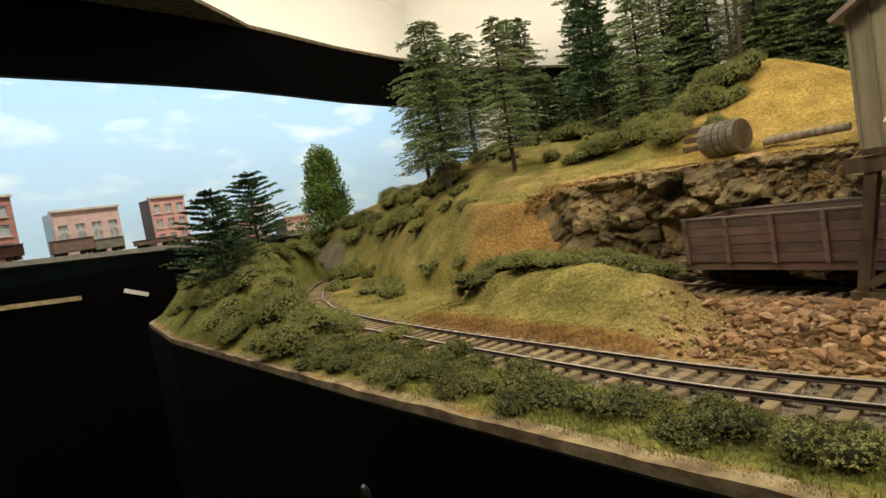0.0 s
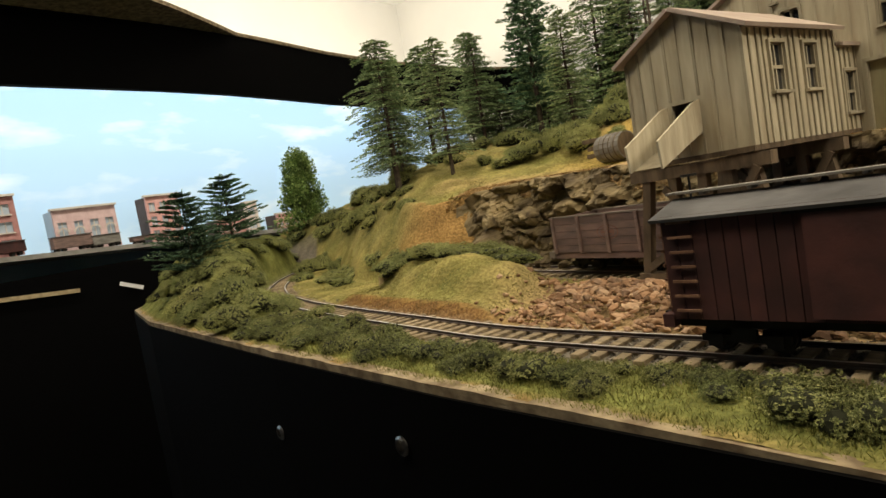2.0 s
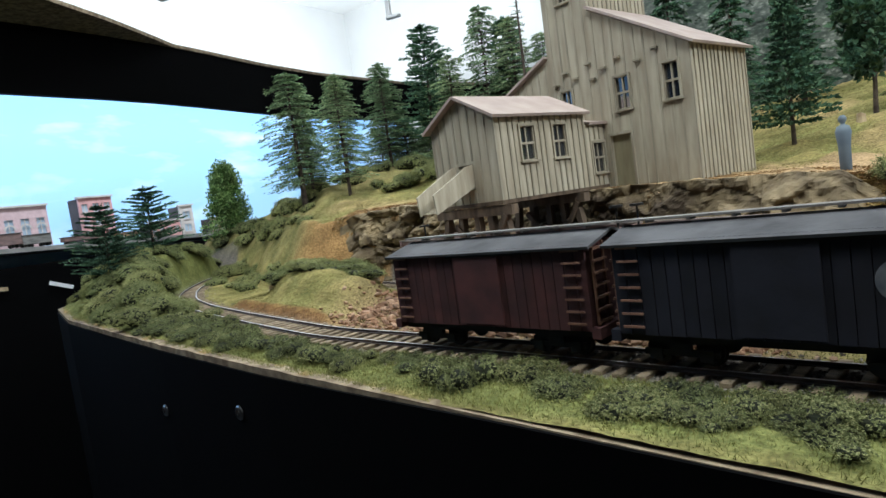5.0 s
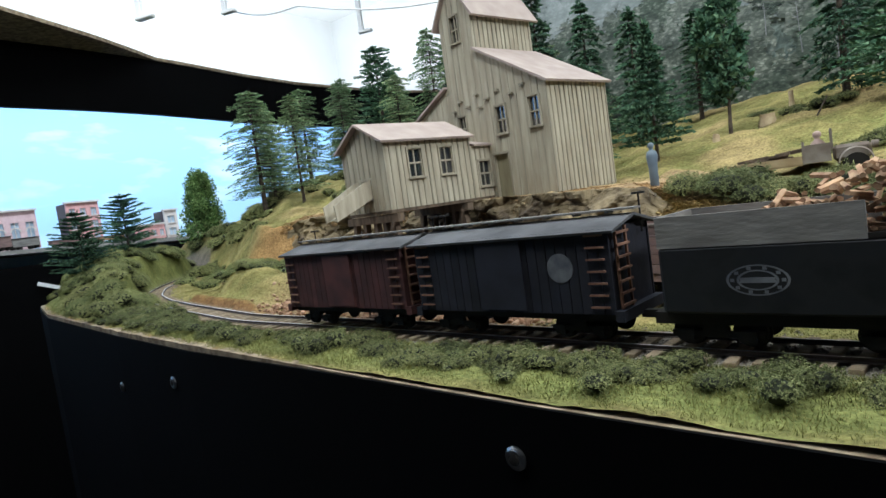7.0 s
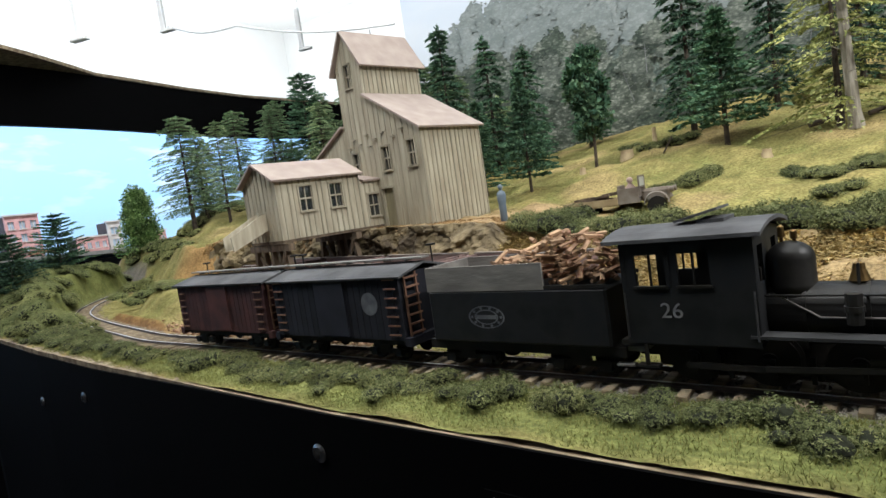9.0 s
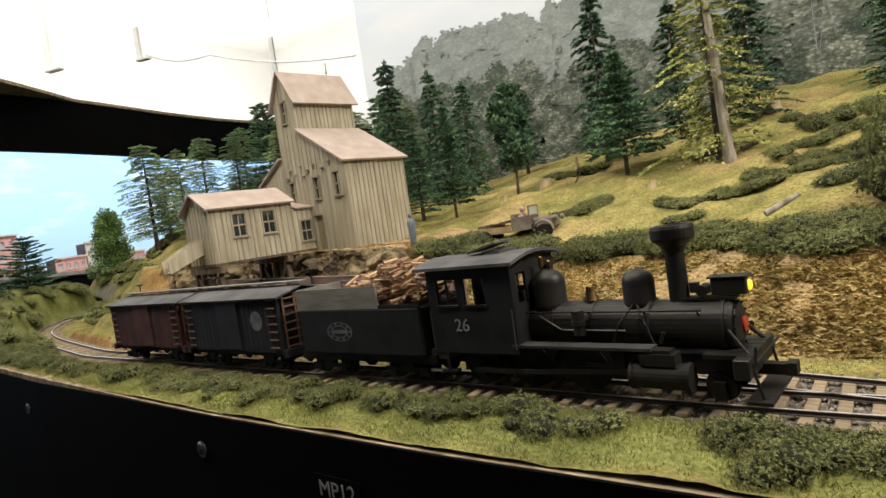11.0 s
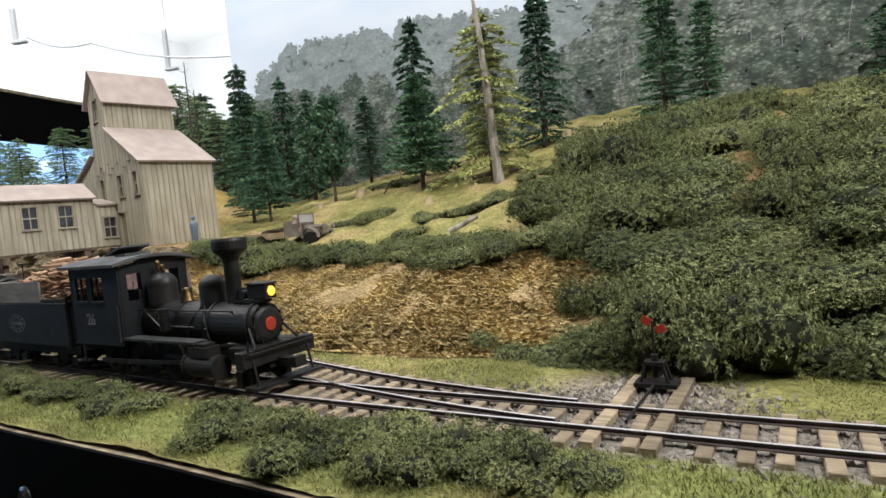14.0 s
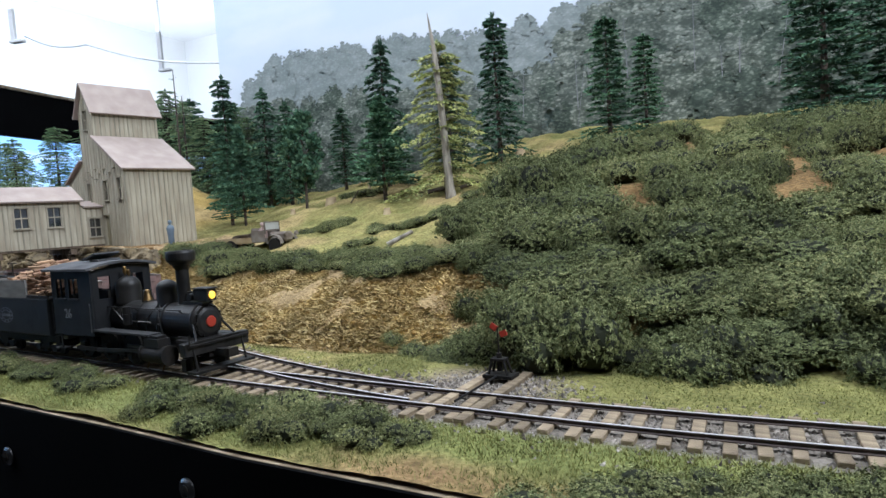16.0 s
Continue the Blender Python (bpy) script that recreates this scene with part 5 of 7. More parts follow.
def broadleaf(h, r, seed, blobs, leaves, size, start, tone="leafy", cone=False):
    """A round-headed tree: forked trunk and leaf clumps with gaps between."""
    rng = np.random.default_rng(seed)
    twig = bmesh.new()
    rod(twig, (0, 0, -0.2), (0.05, 0, h * start), 0.07, 0.05)
    P, D = [], []
    for k in range(blobs):
        f = rng.uniform(0, 1)
        z = h * (start + (1 - start) * f)
        w = r * math.sqrt(max(0.05, 1 - (2 * f - 0.75) ** 2 / 1.6))
        if cone:
            w = r * max(0.05, 1.02 - f) ** 0.6
        a = rng.uniform(0, 6.3)
        c = np.array((math.cos(a), math.sin(a), 0)) * w * rng.uniform(0.25, 0.9) + np.array((0, 0, z))
        rod(twig, (0.04, 0, min(z * 0.8, h * 0.8)), c, 0.025, 0.006, n=4)
        d = rng.normal(0, 1, (leaves, 3))
        d /= np.linalg.norm(d, axis=1, keepdims=True)
        P.append(c + d * r * 0.36 * rng.uniform(0.4, 1.05, (leaves, 1)))
        D.append(d + np.array((0, 0, 0.3)))
    rod(twig, (0.05, 0, h * start), (0.0, 0.05, h * 0.9), 0.05, 0.012)
    v = leaf_cloud(np.concatenate(P), np.concatenate(D), size, 0.5, rng)
    return finish(twig, "trunk", M["bark"]), raw("crown", v, np.arange(len(v)).reshape(-1, 3), M[tone])


plant(broadleaf(3.7, 1.5, 9, 60, 260, 0.11, 0.10, cone=True), "leafy_tree", -26.2, 20.6, "bright green leafy tree at the island's end", "tree", scale=(6.3 - gz(-26.2, 20.6)) / 3.7)
plant(broadleaf(4.2, 0.9, 10, 34, 120, 0.15, 0.28, "spruce"), "leafy_tree", 6.6, 18.6, "slender dark green leafy tree on the slope", "tree", scale=1.0)


def snag():
    root = thing("dead_trunk", (14.3, 17.3, gz(14.3, 17.3) - 0.1), 0, "tall bleached dead tree trunk without bark", "tree")
    bm = bmesh.new()
    pts = [(0, 0, 0, 0.21), (-0.03, 0, 0.5, 0.165), (-0.08, -0.05, 2.2, 0.14), (-0.14, -0.12, 4.0, 0.12), (-0.20, -0.2, 5.4, 0.085), (-0.32, -0.28, 6.65, 0.012)]
    for a, b in zip(pts, pts[1:]):
        rod(bm, a[:3], b[:3], a[3], b[3], n=10)
    part("trunk", bm, M["deadwood"], root)
    rng = random.Random(3)
    for k in range(14):
        z = rng.uniform(1.5, 5.8)
        a = rng.uniform(0, 6.3)
        bm = bmesh.new()
        rod(bm, (-0.15 - z * 0.02, 0, z), (-0.15 + math.cos(a) * 0.5, math.sin(a) * 0.5, z + rng.uniform(-0.1, 0.2)), 0.025, 0.006, n=5)
        part("stub_branch", bm, M["deadwood"], root)


snag()


def bare_tree(x, y, ztop, seed):
    z0 = gz(x, y)
    h = ztop - z0
    root = thing("bare_tree", (x, y, z0), 0, "thin dead conifer with a few bare boughs", "tree")
    bm = bmesh.new()
    rod(bm, (0, 0, 0), (0.05, 0, h), 0.09, 0.02)
    rng = random.Random(seed)
    part("trunk", bm, M["bark"], root)
    for k in range(22):
        z = h * rng.uniform(0.45, 0.98)
        a, ln = rng.uniform(0, 6.3), rng.uniform(0.3, 0.8) * (1.25 - z / h)
        bm = bmesh.new()
        tip = Vector((math.cos(a) * ln, math.sin(a) * ln, z - 0.05))
        rod(bm, (0, 0, z), tip, 0.025, 0.006, n=4)
        for j in range(6):
            q = Vector((0, 0, z)).lerp(tip, rng.uniform(0.4, 1))
            rod(bm, q, q + Vector((rng.gauss(0, 0.12), rng.gauss(0, 0.12), rng.uniform(0, 0.15))), 0.014, 0.004, n=3)
        part("bough", bm, M["spruce"] if k % 2 else M["bark"], root)


bare_tree(-5.8, 22.7, 11.9, 1)
bare_tree(-6.3, 23.6, 10.6, 2)


def flat_leaves(p, out, size, width, rng):
    """Leaves that lie roughly along a surface and face outwards."""
    n = len(p)
    nrm = out + rng.normal(0, 0.55, (n, 3))
    d = np.cross(nrm, rng.normal(0, 1, (n, 3)))
    d /= np.linalg.norm(d, axis=1, keepdims=True) + 1e-9
    s = np.cross(nrm, d)
    s /= np.linalg.norm(s, axis=1, keepdims=True) + 1e-9
    L = size * rng.uniform(0.6, 1.3, (n, 1))
    v = np.empty((n, 3, 3))
    v[:, 0], v[:, 1], v[:, 2] = p - s * width * L, p + s * width * L, p + d * L
    return v.reshape(-1, 3)


def bush_mesh(seed, sprigs=1300, size=0.044, count=7, each=11, lo=0.2, hi=0.44):
    """A low cushion of small sprigs over a core darkened as inner shade, about two units across."""
    rng = np.random.default_rng(seed)
    lobes = [(rng.uniform(-0.62, 0.62), rng.uniform(-0.5, 0.5), rng.uniform(-0.05, 0.3), rng.uniform(lo, hi)) for _ in range(count)] + [(0, 0, 0.05, 0.48)]
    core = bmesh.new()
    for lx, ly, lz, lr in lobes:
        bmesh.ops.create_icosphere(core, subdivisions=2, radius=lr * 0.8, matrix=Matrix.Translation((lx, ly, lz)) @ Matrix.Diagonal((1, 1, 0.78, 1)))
    P, D = [], []
    total = sum(q[3] ** 2 for q in lobes)
    for lx, ly, lz, lr in lobes:
        n = int(sprigs * lr * lr / total)
        d = rng.normal(0, 1, (n, 3))
        d[:, 2] = np.abs(d[:, 2] + 0.25) - 0.25
        d /= np.linalg.norm(d, axis=1, keepdims=True)
        lump = np.array([1 + 0.30 * noise.noise(Vector(q) * 3.2 + Vector((seed, lx * 9, 0))) + 0.12 * noise.noise(Vector(q) * 8.0 + Vector((seed, 0, ly * 9))) for q in d])[:, None]
        c = np.array((lx, ly, lz)) + d * lr * np.array((1, 1, 0.8)) * rng.uniform(0.80, 1.14, (n, 1)) * lump
        # each sprig is a tuft of leaves that fans out along a short twig
        axis = d * 0.8 + rng.normal(0, 0.55, (n, 3)) + np.array((0, 0, 0.15))
        axis /= np.linalg.norm(axis, axis=1, keepdims=True)
        along_twig = rng.uniform(-0.2, 1.0, (n, each, 1))
        P.append((c[:, None] + axis[:, None] * along_twig * size * 1.7 + rng.normal(0, size * 0.22, (n, each, 3))).reshape(-1, 3))
        D.append(np.repeat(d, each, 0))
    v = flat_leaves(np.concatenate(P), np.concatenate(D), size, 0.26, rng)
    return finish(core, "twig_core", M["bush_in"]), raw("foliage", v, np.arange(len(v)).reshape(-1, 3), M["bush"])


BUSH = [bush_mesh(20 + k) for k in range(6)]
BIG = [bush_mesh(40 + k, 3000, 0.037, 9, lo=0.22, hi=0.5) for k in range(7)]
# lit copy of the bush leaves: brighter light put into the colour
M["bush_light"] = island_material("lit_bush_leaves", (0.14, 0.16, 0.06), (0.23, 0.25, 0.10), (0.35, 0.36, 0.16), each=0.2)


def relit(meshes):
    """The same bush with stronger light painted into its leaf colour."""
    leaf = meshes[1].copy()
    leaf.materials[0] = M["bush_light"]
    return meshes[0], leaf


BUSH_LIT, BIG_LIT = [relit(q) for q in BUSH], [relit(q) for q in BIG]
placed = []


def bush(x, y, r, label, group, flat=0.75, rng=random.Random(99), sink=0.05, long=1.0):
    lit_leaf = "knoll" in group or "firs" in group
    kinds = (BIG_LIT if lit_leaf else BIG) if r > 0.72 else (BUSH_LIT if lit_leaf else BUSH)
    k = rng.randrange(len(kinds))
    root = thing("bush", label=label, category="bush", group=group)
    e = 0.4
    up = Vector((-(gz(x + e, y) - gz(x - e, y)), -(gz(x, y + e) - gz(x, y - e)), 2 * e)).normalized().lerp(Vector((0, 0, 1)), 0.45)
    tilt = up.to_track_quat("Z", "Y").to_matrix().to_4x4()
    root.matrix_basis = put(x, y, gz(x, y) - sink * r) @ tilt @ put(0, 0, 0, rng.uniform(0, 360) if long == 1.0 else rng.choice((0, 180)) + rng.uniform(-35, 35)) @ Matrix.Diagonal((r * long * rng.uniform(0.9, 1.3), r * rng.uniform(0.85, 1.1), r * flat * rng.uniform(0.85, 1.2), 1))
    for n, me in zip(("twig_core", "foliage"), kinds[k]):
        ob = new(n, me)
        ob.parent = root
    placed.append((x, y, r))


def thicket(n, x0, x1, lo, hi, r0, r1, gap, label, group, seed, ok=None, flat=0.75, sink=0.05):
    rng = random.Random(seed)
    tries = 0
    while n and tries < 6000:
        tries += 1
        x, r = rng.uniform(x0, x1), rng.uniform(r0, r1)
        a, b = float(lo(x)), float(hi(x))
        y = rng.uniform(a, b)
        if any((x - q[0]) ** 2 + (y - q[1]) ** 2 < (gap * (r + q[2])) ** 2 for q in placed) or (ok and not ok(x, y)):
            continue
        bush(x, y, r, label, group, flat, rng, sink)
        n -= 1


def toe_y(q): return float(smooth_interp(q, SEC_X, TOE_Y))
def top_y(q): return float(smooth_interp(q, SEC_X, TOP_Y))


# dense slope at the right: mats of brush in ragged rows with bare soil between
for row, (y0, r, step) in enumerate(((0.12, 0.9, 0.95), (1.0, 1.0, 1.0), (2.0, 1.0, 1.05), (3.1, 1.0, 1.15), (4.3, 1.0, 1.25), (5.6, 1.0, 1.35), (7.0, 1.0, 1.45), (8.5, 1.0, 1.55), (10.0, 1.0, 1.65), (11.4, 0.85, 1.75))):
    rows = random.Random(100 + row)
    bx = 17.4 + (2.6, 2.2, 1.5, 0.9, 0.6, 1.2, 1.8, 2.4, 2.6, 2.8, 3.0)[row]
    while bx < 30.5:
        by = toe_y(bx) + y0 + 0.4 * math.sin(bx * 0.8 + row * 2.1) + rows.uniform(-0.4, 0.4)
        if row < 2 or rows.random() > (0.28 if row > 2 and bx < 22.5 else 0.07):
            bush(bx, by, r * rows.uniform(0.55, 1.32), "sprawling grey-green bush on the brushy slope", "bushes on the slope", rows.uniform(0.75, 1.5), rows, rows.uniform(-0.22, 0.2), 1.12)
        bx += step * rows.uniform(0.7, 1.4)
bush(23.4, 6.85, 1.2, "rounded grey-green bush at the slope's foot", "bushes on the slope", 1.15)
bush(25.6, 6.9, 1.1, "rounded grey-green bush at the slope's foot", "bushes on the slope", 1.0)
for bx, by in ((22.9, 7.9), (25.2, 8.4), (24.2, 8.0), (22.6, 9.0), (21.2, 8.5), (20.2, 8.3), (19.4, 9.4), (18.3, 9.4), (18.9, 10.0), (24.6, 9.4), (25.8, 9.1), (26.9, 9.5), (23.9, 8.6), (26.4, 8.3), (22.1, 8.4), (23.3, 9.0), (21.8, 9.3), (21.3, 7.9), (22.0, 7.8), (22.6, 7.8), (23.3, 7.9), (24.3, 7.6), (24.9, 7.8), (25.7, 7.9), (24.5, 7.1), (24.7, 8.4)):
    bush(bx, by, 0.85, "sprawling grey-green bush on the brushy slope", "bushes on the slope", 0.7, sink=-0.1, long=1.3)
# two low strips of brush above the bank, with bare earth between
for k in range(9):
    bx = 13.9 + 0.52 * k
    bush(bx, 13.3 + 0.12 * k + 0.25 * math.sin(k * 1.9), 0.62, "low grey-green bush in a strip above the bank", "bushes on the slope", 0.7, sink=0.0, long=1.15)
for k in range(7):
    bx = 15.6 + 0.5 * k
    bush(bx, 16.2 + 0.15 * k + 0.2 * math.sin(k * 2.3), 0.6, "low grey-green bush in a strip above the bank", "bushes on the slope", 0.7, sink=0.0, long=1.15)
# along the top of the leaf bank
for k, bx in enumerate(np.arange(7.5, 17.9, 0.58)):
    bush(bx, top_y(bx) + 0.5 + 0.2 * math.sin(k * 2.1), 0.86 + 0.16 * math.sin(k * 1.7), "low green bush along the top of the leaf bank", "bushes on the bank", 0.8, sink=-0.02)
thicket(6, 12.8, 17.5, lambda q: top_y(q) + 1.9, lambda q: 15.0, 0.5, 0.75, 0.75, "grey-green bush on the slope above the bank", "bushes on the slope", 2)
for bx, by, br in ((9.9, 14.9, 0.6), (10.7, 15.3, 0.75), (8.4, 19.6, 0.6), (9.1, 19.9, 0.7), (17.0, 18.2, 0.8), (18.2, 18.6, 0.8), (15.9, 20.2, 0.6), (7.1, 21.0, 0.6)):
    bush(bx, by, br, "low green bush on the grassy hill", "bushes on the hill")
# foot of the slope beside the siding
for bx, by, br in ((18.4, 6.85, 0.6), (19.1, 6.85, 0.78), (19.8, 6.85, 0.8), (20.5, 6.95, 0.8), (17.8, 6.95, 0.42)):
    bush(bx, by, br, "low green bush at the foot of the bank", "bushes on the bank", 0.6)
# verge along the edge
thicket(38, -10.5, 6.5, lambda q: float(edge_y(q)) + 0.55, lambda q: float(main_y(q)) - 0.85, 0.40, 0.66, 0.42, "small green bush on the verge before the track", "verge bushes", 3, None, 0.8)
thicket(24, 5.5, 20.5, lambda q: float(edge_y(q)) + 0.75, lambda q: float(main_y(q)) - 1.0, 0.44, 0.66, 0.45, "small dark green bush on the verge before the track", "verge bushes", 4, lambda x, y: not 14.5 < x < 16, 0.8)
for bx in np.arange(15.6, 19.4, 0.42):
    bush(bx, float(edge_y(bx)) + 0.72 + 0.22 * math.sin(bx * 5), 0.54, "dark green bush on the verge before the track", "verge bushes", 0.95)
thicket(12, 22.9, 28.0, lambda q: float(edge_y(q)) + 0.3, lambda q: float(main_y(q)) - 1.25, 0.34, 0.55, 0.5, "dark green bush on the verge before the track", "verge bushes", 5)
for bx, by in ((22.55, 2.15), (23.0, 2.55), (23.35, 2.2), (23.9, 2.65), (24.2, 2.25), (24.7, 2.7), (25.1, 2.3), (25.7, 2.6)):
    bush(bx, by, 0.62, "dark green bush on the verge before the track", "verge bushes", 0.85)
# on the steep slope at the island's end
for bx, by, br in ((-12.6, 13.1, 0.55), (-13.6, 12.5, 0.6), (-11.8, 14.2, 0.5), (-14.6, 13.6, 0.7), (-15.6, 13.2, 0.6), (-11.0, 12.6, 0.4), (-16.4, 14.6, 0.75)):
    bush(bx, by, br, "light green bush on the steep slope under the firs", "bushes under the firs", 0.75, sink=-0.05)
# island end
thicket(32, -26.5, -9.0, lambda q: float(edge_y(q)) + 0.4, lambda q: float(main_y(q)) - 0.8, 0.6, 1.05, 0.47, "light green bush on the knoll", "bushes on the knoll", 6, lambda x, y: y > float(edge_y(x - 1.3)) + 0.25, 0.7, -0.06)
# knoll between the tracks
for bx, by, br in ((-9.2, 11.0, 0.7), (-8.4, 10.6, 0.9), (-7.6, 10.9, 1.05), (-7.1, 10.2, 0.95), (-6.1, 10.4, 1.0), (-5.2, 9.9, 0.65), (-8.2, 10.0, 0.55), (-6.2, 9.7, 0.6), (-5.3, 10.4, 0.75), (-4.5, 9.9, 0.6)):
    bush(bx, by, br, "light green bush on the knoll between the tracks", "bushes on the knoll", 0.6, sink=-0.1)
# left hillside under the trees
thicket(34, -22.0, -7.5, lambda q: toe_y(q) + 1.2, lambda q: 22.0, 0.45, 0.9, 0.55, "rounded green bush under the firs", "bushes under the firs", 7, lambda x, y: x < -11.5 or y > 16.5, 0.95, -0.12)
thicket(9, -8.6, -5.4, lambda q: 17.6, lambda q: 21.5, 0.6, 1.1, 0.55, "rounded green bush behind the barrel", "bushes under the firs", 8, None, 0.95, -0.1)
thicket(10, -27, -17.5, lambda q: float(main_y(q)) + 1.0, lambda q: float(main_y(q)) + 6.0, 0.6, 1.0, 0.55, "rounded green bush at the island's end", "bushes on the knoll", 9, None, 0.9, -0.1)


# ---- the train ----
M["loco"] = material("loco_black", (0.0125, 0.0122, 0.0125), 0.46, second=(0.0065, 0.0064, 0.0066), scale=60, bump=0.14, spec=0.32, third=(0.018, 0.0165, 0.015))
M["cabblue"] = material("blue_black_paint", (0.0102, 0.0115, 0.0145), 0.6, second=(0.0068, 0.0074, 0.0088), scale=50, bump=0.1, spec=0.25, third=(0.014, 0.0145, 0.0155))
M["dull_lettering"] = material("dull_lettering", (0.15, 0.155, 0.165), 0.8, second=(0.07, 0.075, 0.09), scale=120, bump=0)
M["walkway"] = material("dusty_walkway", (0.045, 0.046, 0.048), 0.85, second=(0.025, 0.025, 0.026), scale=60, bump=0.2)
M["roofgrey"] = material("grey_roof_tar", (0.11, 0.11, 0.115), 0.85, second=(0.055, 0.055, 0.058), scale=45, bump=0.3)
M["boxred"] = material("box_car_red", (0.085, 0.031, 0.029), 0.8, second=(0.045, 0.020, 0.020), scale=50, bump=0.2, vary=0.15)
M["boxblack"] = material("box_car_blue_black", (0.016, 0.017, 0.026), 0.78, second=(0.010, 0.010, 0.015), scale=50, bump=0.2, vary=0.25)
M["ladder"] = material("rusty_ladder", (0.22, 0.12, 0.08), 0.85, second=(0.12, 0.06, 0.04), scale=90, bump=0.2)
M["plank"] = material("grey_plank", (0.24, 0.23, 0.21), 0.9, second=(0.15, 0.14, 0.13), scale=50, stretch=(1, 3, 3), bump=0.3)
M["firewood"] = material("split_firewood", (0.44, 0.30, 0.18), 0.9, second=(0.24, 0.13, 0.08), scale=90, bump=0.4, vary=0.35)
M["redplate"] = material("red_number_disc", (0.42, 0.045, 0.022), 0.55, second=(0.32, 0.035, 0.018), scale=80, bump=0.05)
M["lettering"] = material("grey_lettering", (0.27, 0.27, 0.275), 0.8, second=(0.16, 0.16, 0.17), scale=200, bump=0)
M["white"] = material("white_paint", (0.8, 0.8, 0.8), 0.5, second=(0.72, 0.72, 0.72), scale=30, bump=0.03)
M["brass"] = material("dull_brass", (0.30, 0.20, 0.08), 0.4, metal=1.0, second=(0.18, 0.11, 0.05), scale=90, bump=0.05)
M["steel"] = material("bright_steel", (0.5, 0.5, 0.5), 0.3, metal=1.0, second=(0.35, 0.35, 0.35), scale=90, bump=0.05)


def glow(name, colour, strength):
    m = bpy.data.materials.new(name)
    m.use_nodes = True
    b = m.node_tree.nodes["Principled BSDF"]
    b.inputs["Base Color"].default_value = (*colour, 1)
    b.inputs["Emission Color"].default_value = (*colour, 1)
    b.inputs["Emission Strength"].default_value = strength
    return m


M["lamp"] = glow("headlight_glow", (1.0, 0.62, 0.05), 1.6)


def text(name, body, size, mat, parent, m, label=""):
    cu = bpy.data.curves.new(name, "FONT")
    cu.body, cu.size, cu.extrude, cu.align_x, cu.align_y = body, size * S, 0.004 * S, "CENTER", "CENTER"
    cu.materials.append(mat)
    ob = new(name, cu)
    ob.parent = parent
    ob.matrix_basis = m
    if label:
        tagged(ob, label)
    return ob


def lathe(bm, profile, n=24, axis="z", at=(0, 0, 0)):
    """Turn (radius, height) pairs about an upright or lengthwise axis."""
    rings = []
    for r, h in profile:
        ring = []
        for k in range(n):
            a = 2 * math.pi * k / n
            p = (r * math.cos(a), r * math.sin(a), h) if axis == "z" else (h, r * math.cos(a), r * math.sin(a))
            ring.append(bm.verts.new(Vector(p) + Vector(at)))
        rings.append(ring)
    for a, b in zip(rings, rings[1:]):
        for k in range(n):
            bm.faces.new((a[k], a[(k + 1) % n], b[(k + 1) % n], b[k]))
    bm.faces.new(rings[0][::-1])
    bm.faces.new(rings[-1])
    bmesh.ops.recalc_face_normals(bm, faces=bm.faces)


def oval_herald(bm, x, y, z, rx, rz):
    """Two thin oval rings and a bar, flat on a side that faces y."""
    n = 36
    for f in (1.0, 0.66):
        rings = []
        for g in (f, f - 0.09):
            rings.append([bm.verts.new((x + rx * g * math.cos(6.2832 * k / n), y, z + rz * g * math.sin(6.2832 * k / n))) for k in range(n)])
        for k in range(n):
            j = (k + 1) % n
            bm.faces.new((rings[0][k], rings[0][j], rings[1][j], rings[1][k]))
    for k in range(10):
        a = 6.2832 * k / 10
        box(bm, (x + rx * 0.8 * math.cos(a), y, z + rz * 0.8 * math.sin(a)), (0.035, 0.003, 0.035))
    box(bm, (x, y, z), (rx * 1.1, 0.003, rz * 0.35))


def along(fn, x, back=0.0):
    a = math.degrees(math.atan2(float(fn(x + 0.5) - fn(x - 0.5)), 1.0))
    return put(x, float(fn(x)), 0.0, a)


